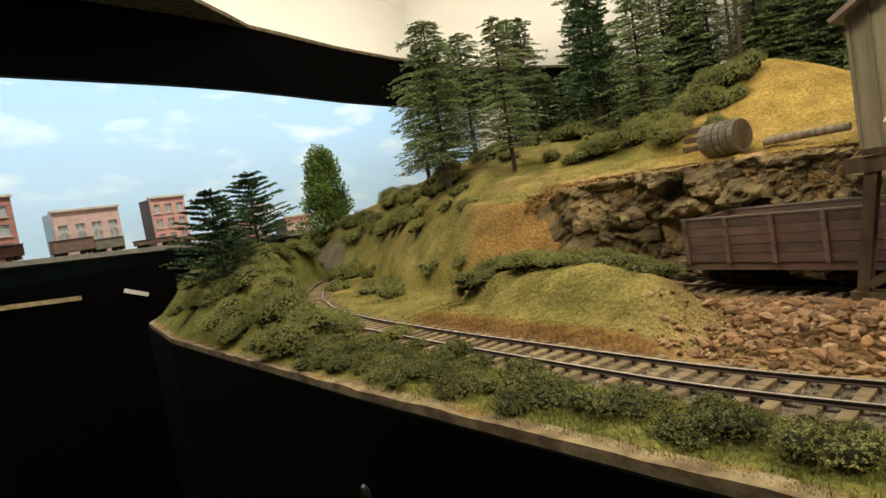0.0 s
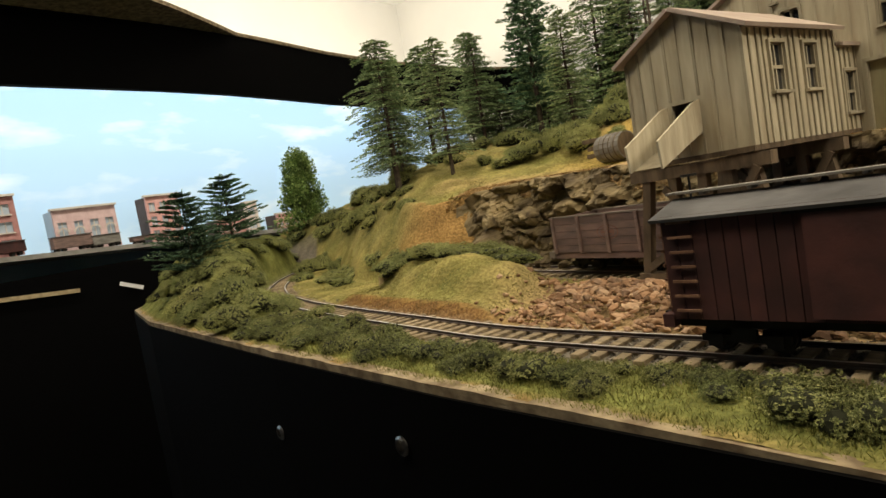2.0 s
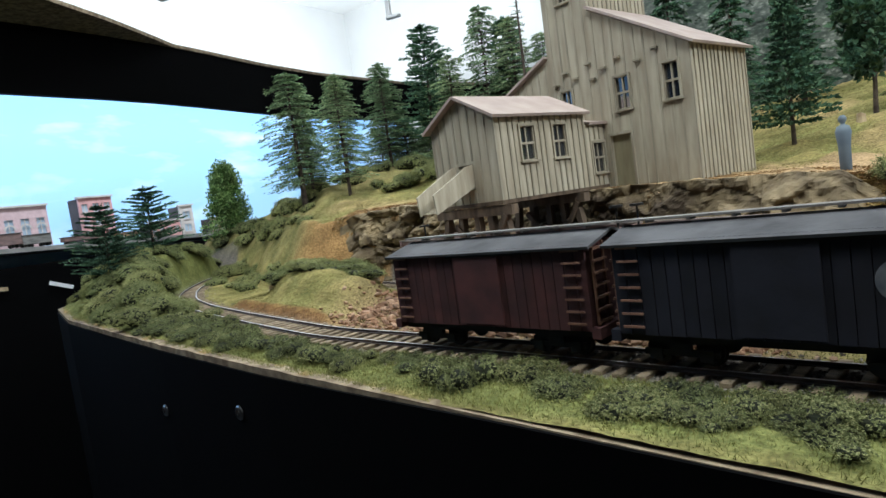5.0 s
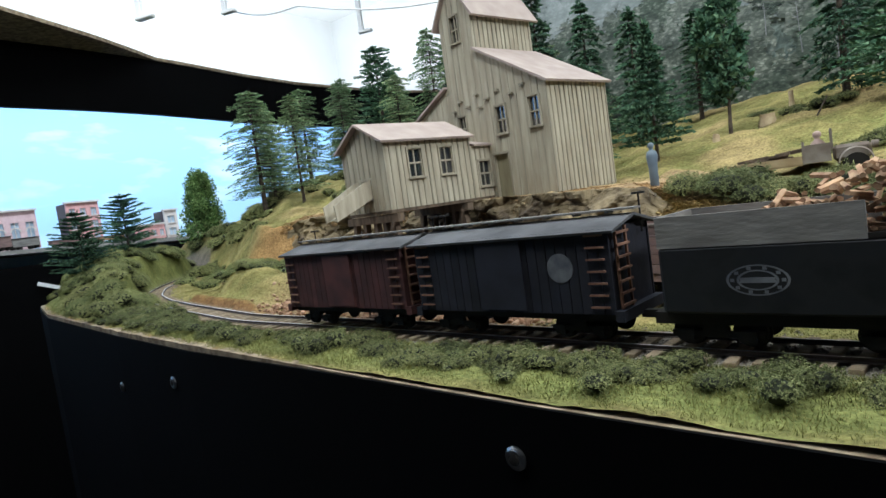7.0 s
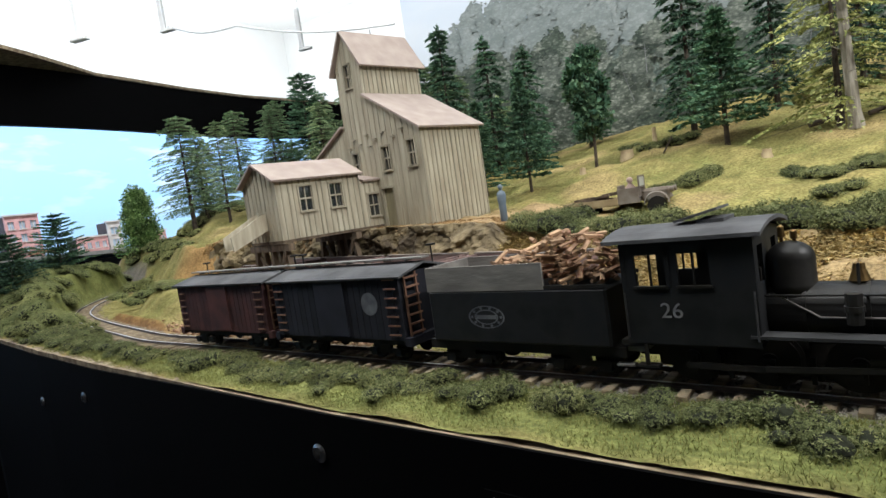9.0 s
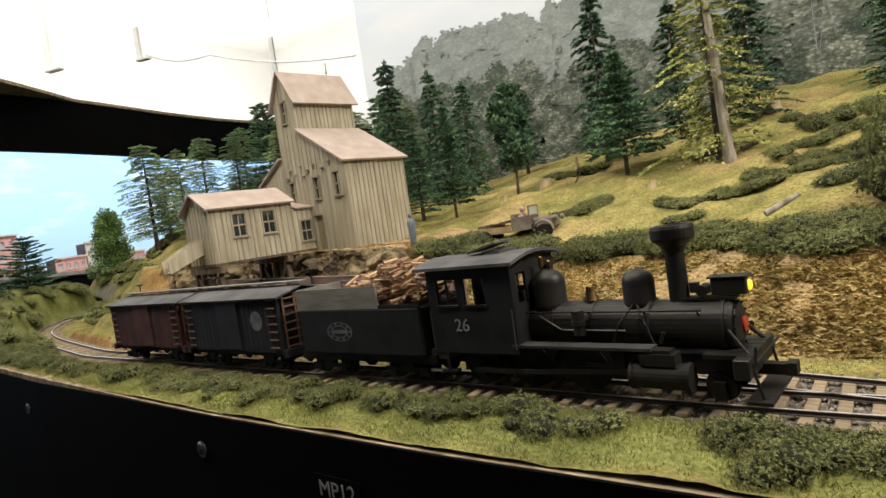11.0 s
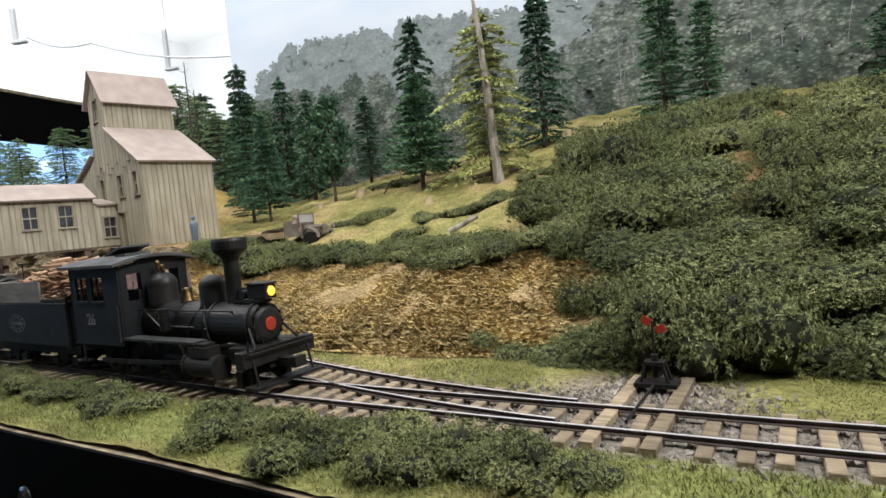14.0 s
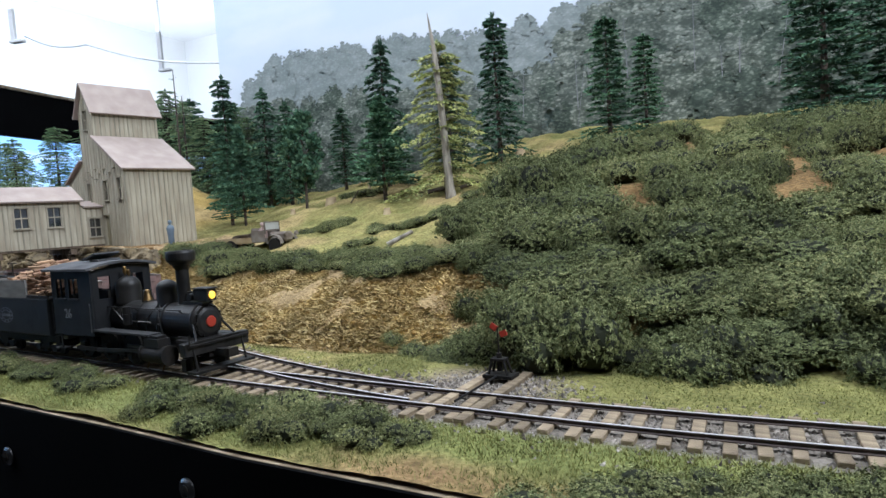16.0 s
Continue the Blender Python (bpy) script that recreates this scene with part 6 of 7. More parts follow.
def locomotive():
    root = thing("steam_locomotive", label="small black wood-burning steam locomotive with lit yellow headlight", category="locomotive")
    bm = bmesh.new()
    lathe(bm, [(0.24, -3.25), (0.31, -3.2), (0.31, -1.6), (0.30, -1.55), (0.30, -0.60), (0.28, -0.56)], 32, "x", (0, 0, 0.92))
    part("boiler", bm, M["loco"], root, smooth=False)
    for bx in (-2.75, -2.2, -1.48, -0.66):
        bm = bmesh.new()
        lathe(bm, [(0.30, bx - 0.02), (0.322, bx - 0.018), (0.322, bx + 0.018), (0.30, bx + 0.02)], 32, "x", (0, 0, 0.92))
        part("boiler_band", bm, M["loco"], root)
    bm = bmesh.new()
    lathe(bm, [(0.25, -0.57), (0.25, -0.54), (0.2, -0.515), (0.12, -0.50)], 28, "x", (0, 0, 0.92))
    for k in range(12):
        a = 6.2832 * k / 12
        box(bm, (-0.535, 0.265 * math.cos(a), 0.92 + 0.265 * math.sin(a)), (0.03, 0.03, 0.03))
    door = part("smokebox_door", bm, M["loco"], root)
    bm = bmesh.new()
    lathe(bm, [(0.095, -0.50), (0.095, -0.482), (0.08, -0.475)], 24, "x", (0, 0, 0.92))
    part("number_disc", bm, M["redplate"], door, "red painted disc")
    bm = bmesh.new()
    lathe(bm, [(0.16, 1.15), (0.115, 1.21), (0.11, 1.80), (0.15, 1.88), (0.235, 1.95), (0.25, 1.98), (0.25, 2.09), (0.235, 2.13), (0.2, 2.13), (0.18, 2.08)], 28, "z", (-1.16, 0, 0))
    part("smokestack", bm, M["loco"], root, "flared spark-arresting stack")
    for x, r, z1 in ((-1.64, 0.195, 1.46), (-2.88, 0.235, 1.50)):
        bm = bmesh.new()
        dome = [(r * 1.12, 1.12), (r, 1.22), (r, z1)] + [(r * math.cos(a), z1 + r * 0.85 * math.sin(a)) for a in (0.3, 0.6, 0.9, 1.2, 1.45)]
        lathe(bm, dome, 28, "z", (x, 0, 0))
        part("dome", bm, M["loco"], root, smooth=True)
    bm = bmesh.new()
    for y in (-0.1, 0.1):
        rod(bm, (-2.28, y, 1.2), (-2.28, y * 0.8, 1.42), 0.016)
    rod(bm, (-2.28, -0.1, 1.42), (-2.28, 0.1, 1.42), 0.014)
    br = part("bell_bracket", bm, M["loco"], root)
    bm = bmesh.new()
    lathe(bm, [(0.1, 1.24), (0.085, 1.28), (0.06, 1.36), (0.05, 1.42), (0.02, 1.44)], 18, "z", (-2.28, 0, 0))
    part("bell", bm, M["brass"], br, "dull brass bell")
    # headlight
    hl = thing("headlight")
    hl.parent = root
    bm = bmesh.new()
    box(bm, (-0.60, 0, 1.37), (0.36, 0.2, 0.19))
    prism_roof = box(bm, (-0.60, 0, 1.48), (0.42, 0.23, 0.025))
    part("housing", bm, M["loco"], hl, bevel=0.008)
    bm = bmesh.new()
    lathe(bm, [(0.08, -0.44), (0.08, -0.41), (0.07, -0.405)], 24, "x", (0, 0, 1.37))
    part("reflector_rim", bm, M["brass"], hl)
    bm = bmesh.new()
    lathe(bm, [(0.065, -0.405), (0.057, -0.39), (0.03, -0.375)], 24, "x", (0, 0, 1.37))
    part("lens", bm, M["lamp"], hl, "glowing yellow lens")
    bm = bmesh.new()
    box(bm, (-0.81, 0, 1.235), (0.55, 0.22, 0.03))
    rod(bm, (-0.61, 0.09, 1.22), (-0.71, 0.09, 1.1), 0.02)
    rod(bm, (-0.61, -0.09, 1.22), (-0.71, -0.09, 1.1), 0.02)
    rod(bm, (-0.98, 0, 1.3), (-0.98, 0, 1.42), 0.06)
    part("bracket", bm, M["loco"], hl)
    # cab
    cab = thing("cab")
    cab.parent = root
    holes = [(0.17, 0.52, 1.32, 1.70), (0.66, 1.00, 1.32, 1.70)]
    for y, rz, x in ((-0.62, 0, -4.55), (0.62, 180, -3.1)):
        bm = bmesh.new()
        hs = holes if rz == 0 else [(1.45 - b, 1.45 - a, c, d) for a, b, c, d in holes][::-1]
        wall_slab(bm, [(0, 1.87), (1.45, 1.87)], 0.62, hs, 0.04)
        part("side_wall", bm, M["cabblue"], cab, at=(x, y, 0), rz=rz)
    bm = bmesh.new()
    wall_slab(bm, [(0.045, 1.84), (0.58, 1.94), (1.195, 1.84)], 0.62, [(0.16, 0.40, 1.3, 1.72), (0.84, 1.08, 1.3, 1.72)], 0.04)
    part("front_wall", bm, M["cabblue"], cab, at=(-3.1, -0.62, 0), rz=90)
    bm = bmesh.new()
    pts = [(-0.72, 1.855), (-0.5, 1.91), (-0.25, 1.945), (0, 1.955), (0.25, 1.945), (0.5, 1.91), (0.72, 1.855)]
    up = [bm.verts.new((x, y, z + 0.045)) for x in (-4.72, -3.0) for y, z in pts]
    dn = [bm.verts.new((x, y, z)) for x in (-4.72, -3.0) for y, z in pts]
    n = len(pts)
    for k in range(n - 1):
        bm.faces.new((up[k], up[k + 1], up[n + k + 1], up[n + k]))
        bm.faces.new((dn[k], dn[n + k], dn[n + k + 1], dn[k + 1]))
    for s0 in (0, n):
        for k in range(n - 1):
            bm.faces.new((up[s0 + k], up[s0 + k + 1], dn[s0 + k + 1], dn[s0 + k]))
    for k in (0, n - 1):
        bm.faces.new((up[k], up[n + k], dn[n + k], dn[k]))
    bmesh.ops.recalc_face_normals(bm, faces=bm.faces)
    part("roof", bm, M["roofgrey"], cab)
    bm = bmesh.new()
    box(bm, (-3.75, 0, 2.09), (0.5, 0.52, 0.03), ry=-14)
    box(bm, (-3.6, 0, 2.0), (0.3, 0.46, 0.07))
    part("roof_hatch", bm, M["roofgrey"], cab)
    for x in (-4.52, -4.0):
        for y in (-0.6, 0.6):
            bm = bmesh.new()
            box(bm, (x, y, 1.56), (0.05, 0.05, 0.5))
            part("window_post", bm, M["cabblue"], cab)
    bm = bmesh.new()
    box(bm, (-4.1, 0, 0.62), (1.1, 1.2, 0.06))
    box(bm, (-3.3, 0, 1.05), (0.35, 0.55, 0.8))
    part("cab_floor", bm, M["iron"], cab)
    text("number", "26", 0.26, M["lettering"], cab, put(-4.0, -0.625, 1.02, 0, 90), "pale painted number")
    # frame, deck and pilot
    bm = bmesh.new()
    box(bm, (-2.5, 0, 0.45), (4.2, 0.34, 0.2))
    box(bm, (-3.5, 0, 0.66), (1.5, 0.5, 0.25))
    box(bm, (-3.1, 0, 0.42), (2.5, 0.42, 0.36))
    part("frame", bm, M["iron"], root)
    for y in (-0.52, 0.52):
        bm = bmesh.new()
        box(bm, (-2.28, y, 0.74), (1.85, 0.24, 0.035))
        part("running_board", bm, M["walkway"], root)
        bm = bmesh.new()
        rod(bm, (-1.6, y, 0.41), (-1.0, y, 0.41), 0.155, n=22)
        for x in (-1.62, -0.98):
            rod(bm, (x - 0.02, y, 0.41), (x + 0.02, y, 0.41), 0.17, n=22)
        cyl = part("cylinder", bm, M["iron"], root)
        bm = bmesh.new()
        box(bm, (-1.3, y, 0.62), (0.4, 0.24, 0.14))
        box(bm, (-1.3, y, 0.71), (0.3, 0.18, 0.05))
        rod(bm, (-1.27, y, 0.8), (-1.22, y, 0.93), 0.02)
        part("steam_chest", bm, M["loco"], cyl)
        bm = bmesh.new()
        s = -1 if y < 0 else 1
        beam(bm, (-3.9, y + s * 0.02, 0.36), (-2.3, y + s * 0.02, 0.36), 0.04, 0.07)
        part("side_rod", bm, M["iron"], root)
        bm = bmesh.new()
        beam(bm, (-3.1, y + s * 0.07, 0.38), (-1.6, y, 0.44), 0.035, 0.06)
        box(bm, (-1.95, y, 0.5), (0.5, 0.04, 0.05))
        part("main_rod", bm, M["loco"], root)
        # rails and pipes on the boiler
        bm = bmesh.new()
        rod(bm, (-3.1, y * 0.62, 1.14), (-0.85, y * 0.62, 1.14), 0.013)
        for x in (-2.9, -2.2, -1.5, -0.9):
            rod(bm, (x, y * 0.5, 1.08), (x, y * 0.62, 1.14), 0.012)
        part("handrail", bm, M["loco"], root)
        bm = bmesh.new()
        rod(bm, (-2.95, y * 0.6, 1.12), (-2.6, y * 0.62, 0.9), 0.012)
        rod(bm, (-2.6, y * 0.62, 0.9), (-1.75, y * 0.62, 0.9), 0.012)
        part("feed_pipe", bm, M["plank"], root)
        bm = bmesh.new()
        rod(bm, (-0.70, y * 0.45, 1.02), (-0.40, y * 0.75, 0.66), 0.02)
        part("pilot_brace", bm, M["loco"], root)
        bm = bmesh.new()
        rod(bm, (-0.38, y * 0.95, 0.66), (-0.28, y * 0.95, 0.2), 0.018)
        part("step_hanger", bm, M["loco"], root)
    for x, r in ((-3.9, 0.29), (-3.1, 0.29), (-2.3, 0.29), (-0.72, 0.15)):
        bm = bmesh.new()
        for y in (-GAUGE / 2, GAUGE / 2):
            s = 1 if y > 0 else -1
            rod(bm, (x, y - 0.02, 0.12 + r), (x, y + s * 0.06, 0.12 + r), r, n=28)
            rod(bm, (x, y - s * 0.02, 0.12 + r), (x, y - s * 0.05, 0.12 + r), r + 0.03, n=28)
            box(bm, (x, y + s * 0.1, 0.12 + r * 0.75), (0.12, 0.08, 0.22))
        rod(bm, (x, -0.3, 0.12 + r), (x, 0.3, 0.12 + r), 0.05)
        part("wheelset", bm, M["iron"], root)
    # whistle and safety valves on the steam dome
    bm = bmesh.new()
    for dx, h in ((-0.07, 0.2), (0.05, 0.14)):
        lathe(bm, [(0.018, 1.64), (0.018, 1.66 + h * 0.4), (0.036, 1.66 + h * 0.42), (0.034, 1.66 + h), (0.012, 1.68 + h)], 12, "z", (-2.88 + dx, 0, 0))
    part("whistle", bm, M["brass"], root, "dull brass whistle")
    # sand pipes, brake hangers, springs and cylinder cocks
    for y in (-1, 1):
        for x1 in (-2.0, -1.35):
            bm = bmesh.new()
            rod(bm, (-1.64, y * 0.16, 1.24), ((-1.64 + x1) / 2, y * 0.325, 0.98), 0.013, n=6)
            rod(bm, ((-1.64 + x1) / 2, y * 0.325, 0.98), (x1, y * 0.33, 0.55), 0.013, n=6)
            part("sand_pipe", bm, M["loco"], root)
        for x in (-3.5, -2.7):
            bm = bmesh.new()
            box(bm, (x, y * 0.37, 0.33), (0.045, 0.05, 0.3))
            box(bm, (x + 0.05, y * 0.33, 0.3), (0.07, 0.07, 0.16))
            part("brake_hanger", bm, M["iron"], root)
        for x in (-3.9, -3.1, -2.3):
            bm = bmesh.new()
            for k in range(4):
                box(bm, (x, y * 0.42, 0.66 + 0.025 * k), (0.5 - 0.1 * k, 0.06, 0.02))
            part("leaf_spring", bm, M["iron"], root)
            bm = bmesh.new()
            rod(bm, (x, y * 0.33, 0.41), (x, y * 0.40, 0.41), 0.09, n=14)
            rod(bm, (x, y * 0.40, 0.36), (x, y * 0.56, 0.36), 0.035, n=10)
            part("crank_pin", bm, M["iron"], root)
        bm = bmesh.new()
        for x in (-1.52, -1.08):
            rod(bm, (x, y * 0.56, 0.27), (x, y * 0.60, 0.16), 0.014, n=6)
        part("cylinder_cock", bm, M["brass"], root)
        for x in (-3.12, -4.52):
            bm = bmesh.new()
            rod(bm, (x, y * 0.66, 0.7), (x, y * 0.66, 1.25), 0.011, n=6)
            part("grab_iron", bm, M["walkway"], cab)
        bm = bmesh.new()
        box(bm, (-4.35, y * 0.56, 0.33), (0.26, 0.14, 0.03))
        box(bm, (-4.35, y * 0.61, 0.46), (0.05, 0.02, 0.3))
        part("cab_step", bm, M["iron"], cab)
        for x0, x1 in ((0.17, 0.52), (0.66, 1.00)):
            xc = -4.55 + (x0 + x1) / 2
            bm = bmesh.new()
            box(bm, (xc, y * 0.62, 1.31), (x1 - x0 + 0.05, 0.06, 0.03))
            box(bm, (xc, y * 0.605, 1.51), (0.022, 0.03, 0.38))
            part("window_sash", bm, M["loco"], cab)
    # reversing lever, backhead and pump
    bm = bmesh.new()
    rod(bm, (-2.3, -0.42, 0.86), (-2.3, -0.42, 1.18), 0.075, n=14)
    rod(bm, (-2.3, -0.42, 0.99), (-2.3, -0.42, 1.05), 0.09, n=14)
    part("air_pump", bm, M["loco"], root)
    bm = bmesh.new()
    rod(bm, (-0.88, -0.12, 1.33), (-0.88, 0.12, 1.33), 0.065, n=14)
    part("steam_generator", bm, M["loco"], root)
    for k in range(5):
        bm = bmesh.new()
        box(bm, (-0.6, -0.38 + 0.19 * k, 0.64), (0.5, 0.175, 0.05))
        part("deck_plank", bm, M["loco"], root)
    bm = bmesh.new()
    box(bm, (-0.43, 0, 0.55), (0.16, 1.30, 0.22))
    part("pilot_beam", bm, M["loco"], root, bevel=0.01)
    bm = bmesh.new()
    box(bm, (-0.30, 0, 0.185), (0.24, 1.22, 0.04))
    part("footboard", bm, M["loco"], root)
    bm = bmesh.new()
    box(bm, (-0.25, 0, 0.42), (0.3, 0.14, 0.12))
    box(bm, (-0.08, 0.04, 0.42), (0.1, 0.2, 0.14))
    rod(bm, (-0.3, -0.6, 0.62), (-0.3, 0.6, 0.62), 0.014)
    rod(bm, (-0.3, -0.6, 0.62), (-0.28, -0.6, 0.8), 0.014)
    part("coupler", bm, M["iron"], root)
    return root


LOCO_X = 15.9
loco = locomotive()
loco.matrix_basis = along(main_y, LOCO_X - 2.2) @ put(2.58, 0, 0) @ Matrix.Diagonal((1.04, 0.95, 1.0, 1))


def tender():
    root = thing("tender", label="blue-black tender heaped with split firewood", category="tender")
    bm = bmesh.new()
    box(bm, (0, 0, 0.92), (2.5, 1.18, 0.78))
    part("tank", bm, M["cabblue"], root, bevel=0.03)
    for x0, x1, y in ((-1.25, 0.5, -0.57), (-1.25, 0.5, 0.57)):
        bm = bmesh.new()
        box(bm, ((x0 + x1) / 2, y, 1.49), (x1 - x0, 0.04, 0.37))
        part("side_board", bm, M["plank"], root, "plain grey side board")
    bm = bmesh.new()
    box(bm, (-1.23, 0, 1.49), (0.04, 1.1, 0.37))
    part("end_board", bm, M["plank"], root)
    for y in (-0.57, 0.57):
        bm = bmesh.new()
        box(bm, (0.88, y, 1.335), (0.76, 0.03, 0.05))
        part("coping", bm, M["iron"], root)
    bm = bmesh.new()
    box(bm, (0, 0, 0.46), (2.75, 1.0, 0.14))
    part("underframe", bm, M["iron"], root)
    for x in (-0.8, 0.8):
        truck(root, x)
    for s in (-1, 1):
        bm = bmesh.new()
        oval_herald(bm, -0.35, s * 0.594, 0.92, 0.27, 0.17)
        part("herald", bm, M["dull_lettering"], root, "faded oval herald")
    bm = bmesh.new()
    box(bm, (1.42, 0, 0.5), (0.3, 0.9, 0.06))
    box(bm, (1.35, -0.45, 0.3), (0.2, 0.12, 0.03))
    part("footplate", bm, M["plank"], root)
    rng = random.Random(31)
    for k in range(290):
        x = rng.uniform(-0.9, 1.2)
        top = 1.36 + 0.72 * math.exp(-((x - 0.45) / 0.8) ** 4)
        y = rng.uniform(-0.42, 0.42)
        z = rng.uniform(1.30, max(1.36, top - 0.35 * abs(y)))
        a = Vector((x, y, z))
        d = Vector((rng.gauss(0, 0.35), rng.choice((-1, 1)) * 1.0, rng.gauss(0, 0.2))).normalized() * rng.uniform(0.13, 0.2)
        if abs(a.y) + abs(d.y) > 0.62:
            d.y *= 0.4
        bm = bmesh.new()
        rod(bm, a - d, a + d, rng.uniform(0.022, 0.036), n=5)
        part("firewood_stick", bm, M["firewood"], root)
    return root


tn = tender()
tn.matrix_basis = along(main_y, LOCO_X - 6.05) @ Matrix.Diagonal((1.18, 0.95, 1.0, 1))


def box_car(paint, label, medallion):
    root = thing("box_car", label=label, category="freight car", group="cars of the train")
    L, W, z0, z1 = 3.5, 1.16, 0.50, 1.60
    bm = bmesh.new()
    box(bm, (0, 0, (z0 + z1) / 2), (L - 0.05, W - 0.05, z1 - z0))
    body = part("body", bm, paint, root)
    n = 22
    for s in (-1, 1):
        for k in range(n):
            x = -L / 2 + L * (k + 0.5) / n
            bm = bmesh.new()
            box(bm, (x, s * (W / 2 - 0.012), (z0 + z1) / 2), (L / n - 0.012, 0.03, z1 - z0))
            part("board", bm, paint, body)
        bm = bmesh.new()
        box(bm, (0, s * (W / 2 + 0.025), (z0 + z1) / 2 - 0.02), (0.8, 0.035, z1 - z0 - 0.12))
        part("door", bm, paint, root)
        bm = bmesh.new()
        box(bm, (0.2, s * (W / 2 + 0.03), z1 - 0.06), (1.5, 0.05, 0.05))
        part("door_rail", bm, M["iron"], root)
        if medallion:
            bm = bmesh.new()
            lathe(bm, [(0.2, 0), (0.2, 0.006), (0.15, 0.008)], 28)
            me = finish(bm, "medallion", M["dull_lettering"])
            ob = part("medallion", me, None, root, "pale round medallion")
            ob.matrix_basis = put(1.0, s * (W / 2 + 0.005), 1.12, 0, -90 * s)
    for s in (-1, 1):
        roof_slab("roof", root, [(-L / 2 - 0.1, s * (W / 2 + 0.08), 1.58), (L / 2 + 0.1, s * (W / 2 + 0.08), 1.58), (L / 2 + 0.1, 0, 1.74), (-L / 2 - 0.1, 0, 1.74)][::s], 0.035, M["roofgrey"])
    bm = bmesh.new()
    box(bm, (0, 0, 1.80), (L + 0.3, 0.2, 0.025))
    for x in np.arange(-1.5, 1.6, 0.5):
        box(bm, (x, 0, 1.775), (0.05, 0.16, 0.04))
    part("running_board", bm, M["plank"], root)
    for sx in (-1, 1):
        bm = bmesh.new()
        for y in (-0.48, -0.2):
            box(bm, (sx * (L / 2 + 0.04), y, (z0 + z1) / 2), (0.03, 0.035, z1 - z0))
        for k in range(7):
            box(bm, (sx * (L / 2 + 0.06), -0.34, z0 + 0.1 + k * 0.155), (0.035, 0.34, 0.03))
        part("ladder", bm, M["ladder"], root)
        for k in range(7):
            bm = bmesh.new()
            box(bm, (sx * (L / 2 - 0.2), -(W / 2 + 0.03), z0 + 0.1 + k * 0.155), (0.26, 0.025, 0.025))
            part("grab_iron", bm, M["ladder"], root)
        bm = bmesh.new()
        box(bm, (sx * (L / 2 + 0.05), 0, z0 - 0.02), (0.12, W + 0.04, 0.14))
        part("end_sill", bm, paint, root)
        bm = bmesh.new()
        box(bm, (sx * (L / 2 + 0.22), 0, 0.4), (0.3, 0.1, 0.1))
        part("coupler", bm, M["iron"], root)
        bm = bmesh.new()
        rod(bm, (sx * (L / 2 + 0.04), 0.3, 1.45), (sx * (L / 2 + 0.04), 0.3, 1.98), 0.014)
        lathe(bm, [(0.09, 1.96), (0.09, 1.99)], 14, "z", (sx * (L / 2 + 0.04), 0.3, 0))
        part("brake_staff", bm, M["iron"], root)
        truck(root, sx * 1.1)
    bm = bmesh.new()
    box(bm, (0, 0, 0.44), (L, 0.9, 0.1))
    part("underframe", bm, M["iron"], root)
    return root


bc = box_car(M["boxblack"], "blue-black wooden box car with pale round medallion", True)
bc.matrix_basis = along(main_y, LOCO_X - 9.85)
rc = box_car(M["boxred"], "oxide-red wooden box car at the end of the train", False)
rc.matrix_basis = along(main_y, LOCO_X - 13.7)


# numbers on two gondolas
for m, body in ((on_siding(8.05), "764"), (on_siding(4.48), "763")):
    text("number", body, 0.24, M["faded_paint"], g if body == "764" else [o for o in scene.objects if o.name.startswith("gondola_car.")][0], put(-1.15, -0.742, 0.85, 0, 90), "faded painted number")


# ---- things on the bench and hill ----
def barrel():
    root = thing("water_barrel", (-4.85, 16.2, gz(-4.85, 16.2) + 0.42), -22, "weathered wooden barrel lying on timbers", "barrel")
    n = 18
    for k in range(n):
        a = 2 * math.pi * (k + 0.5) / n
        bm = bmesh.new()
        for x in (-0.5, -0.25, 0, 0.25):
            r = 0.40 - 0.16 * (x + 0.125) ** 2
            box(bm, (x + 0.125, math.cos(a) * r, math.sin(a) * r), (0.25, 0.03, 2 * math.pi * r / n * 0.93), rx=math.degrees(a))
        part("stave", bm, M["plank"], root)
    for x in (-0.46, -0.26, -0.06, 0.14, 0.34, 0.48):
        bm = bmesh.new()
        r = 0.425 - 0.16 * x * x
        lathe(bm, [(r - 0.03, x - 0.02), (r, x - 0.018), (r, x + 0.018), (r - 0.03, x + 0.02)], 28, "x")
        part("hoop", bm, M["timber"], root)
    bm = bmesh.new()
    rod(bm, (-0.47, 0, 0), (0.47, 0, 0), 0.37, n=24)
    part("barrel_head", bm, M["timber"], root)
    return root


barrel()
for k, (dx, dz) in enumerate(((0, 0.12), (0.05, 0.34), (-0.1, 0.58))):
    bm = bmesh.new()
    beam(bm, (-6.1 + dx, 16.9, gz(-6, 16.7) + dz), (-4.9 + dx, 16.75, gz(-5, 16.7) + dz), 0.16, 0.13)
    solid("squared_timber", bm, M["timber"], label="dark squared timber stacked behind the barrel", category="timber", group="timbers by the barrel", bevel=0.01)
bm = bmesh.new()
rod(bm, (-4.0, 16.3, gz(-4.0, 16.3) + 0.12), (-2.2, 15.9, gz(-2.2, 15.9) + 0.3), 0.1, 0.09, n=10)
solid("log", bm, M["deadwood"], label="long grey log lying beside the mill", category="log")


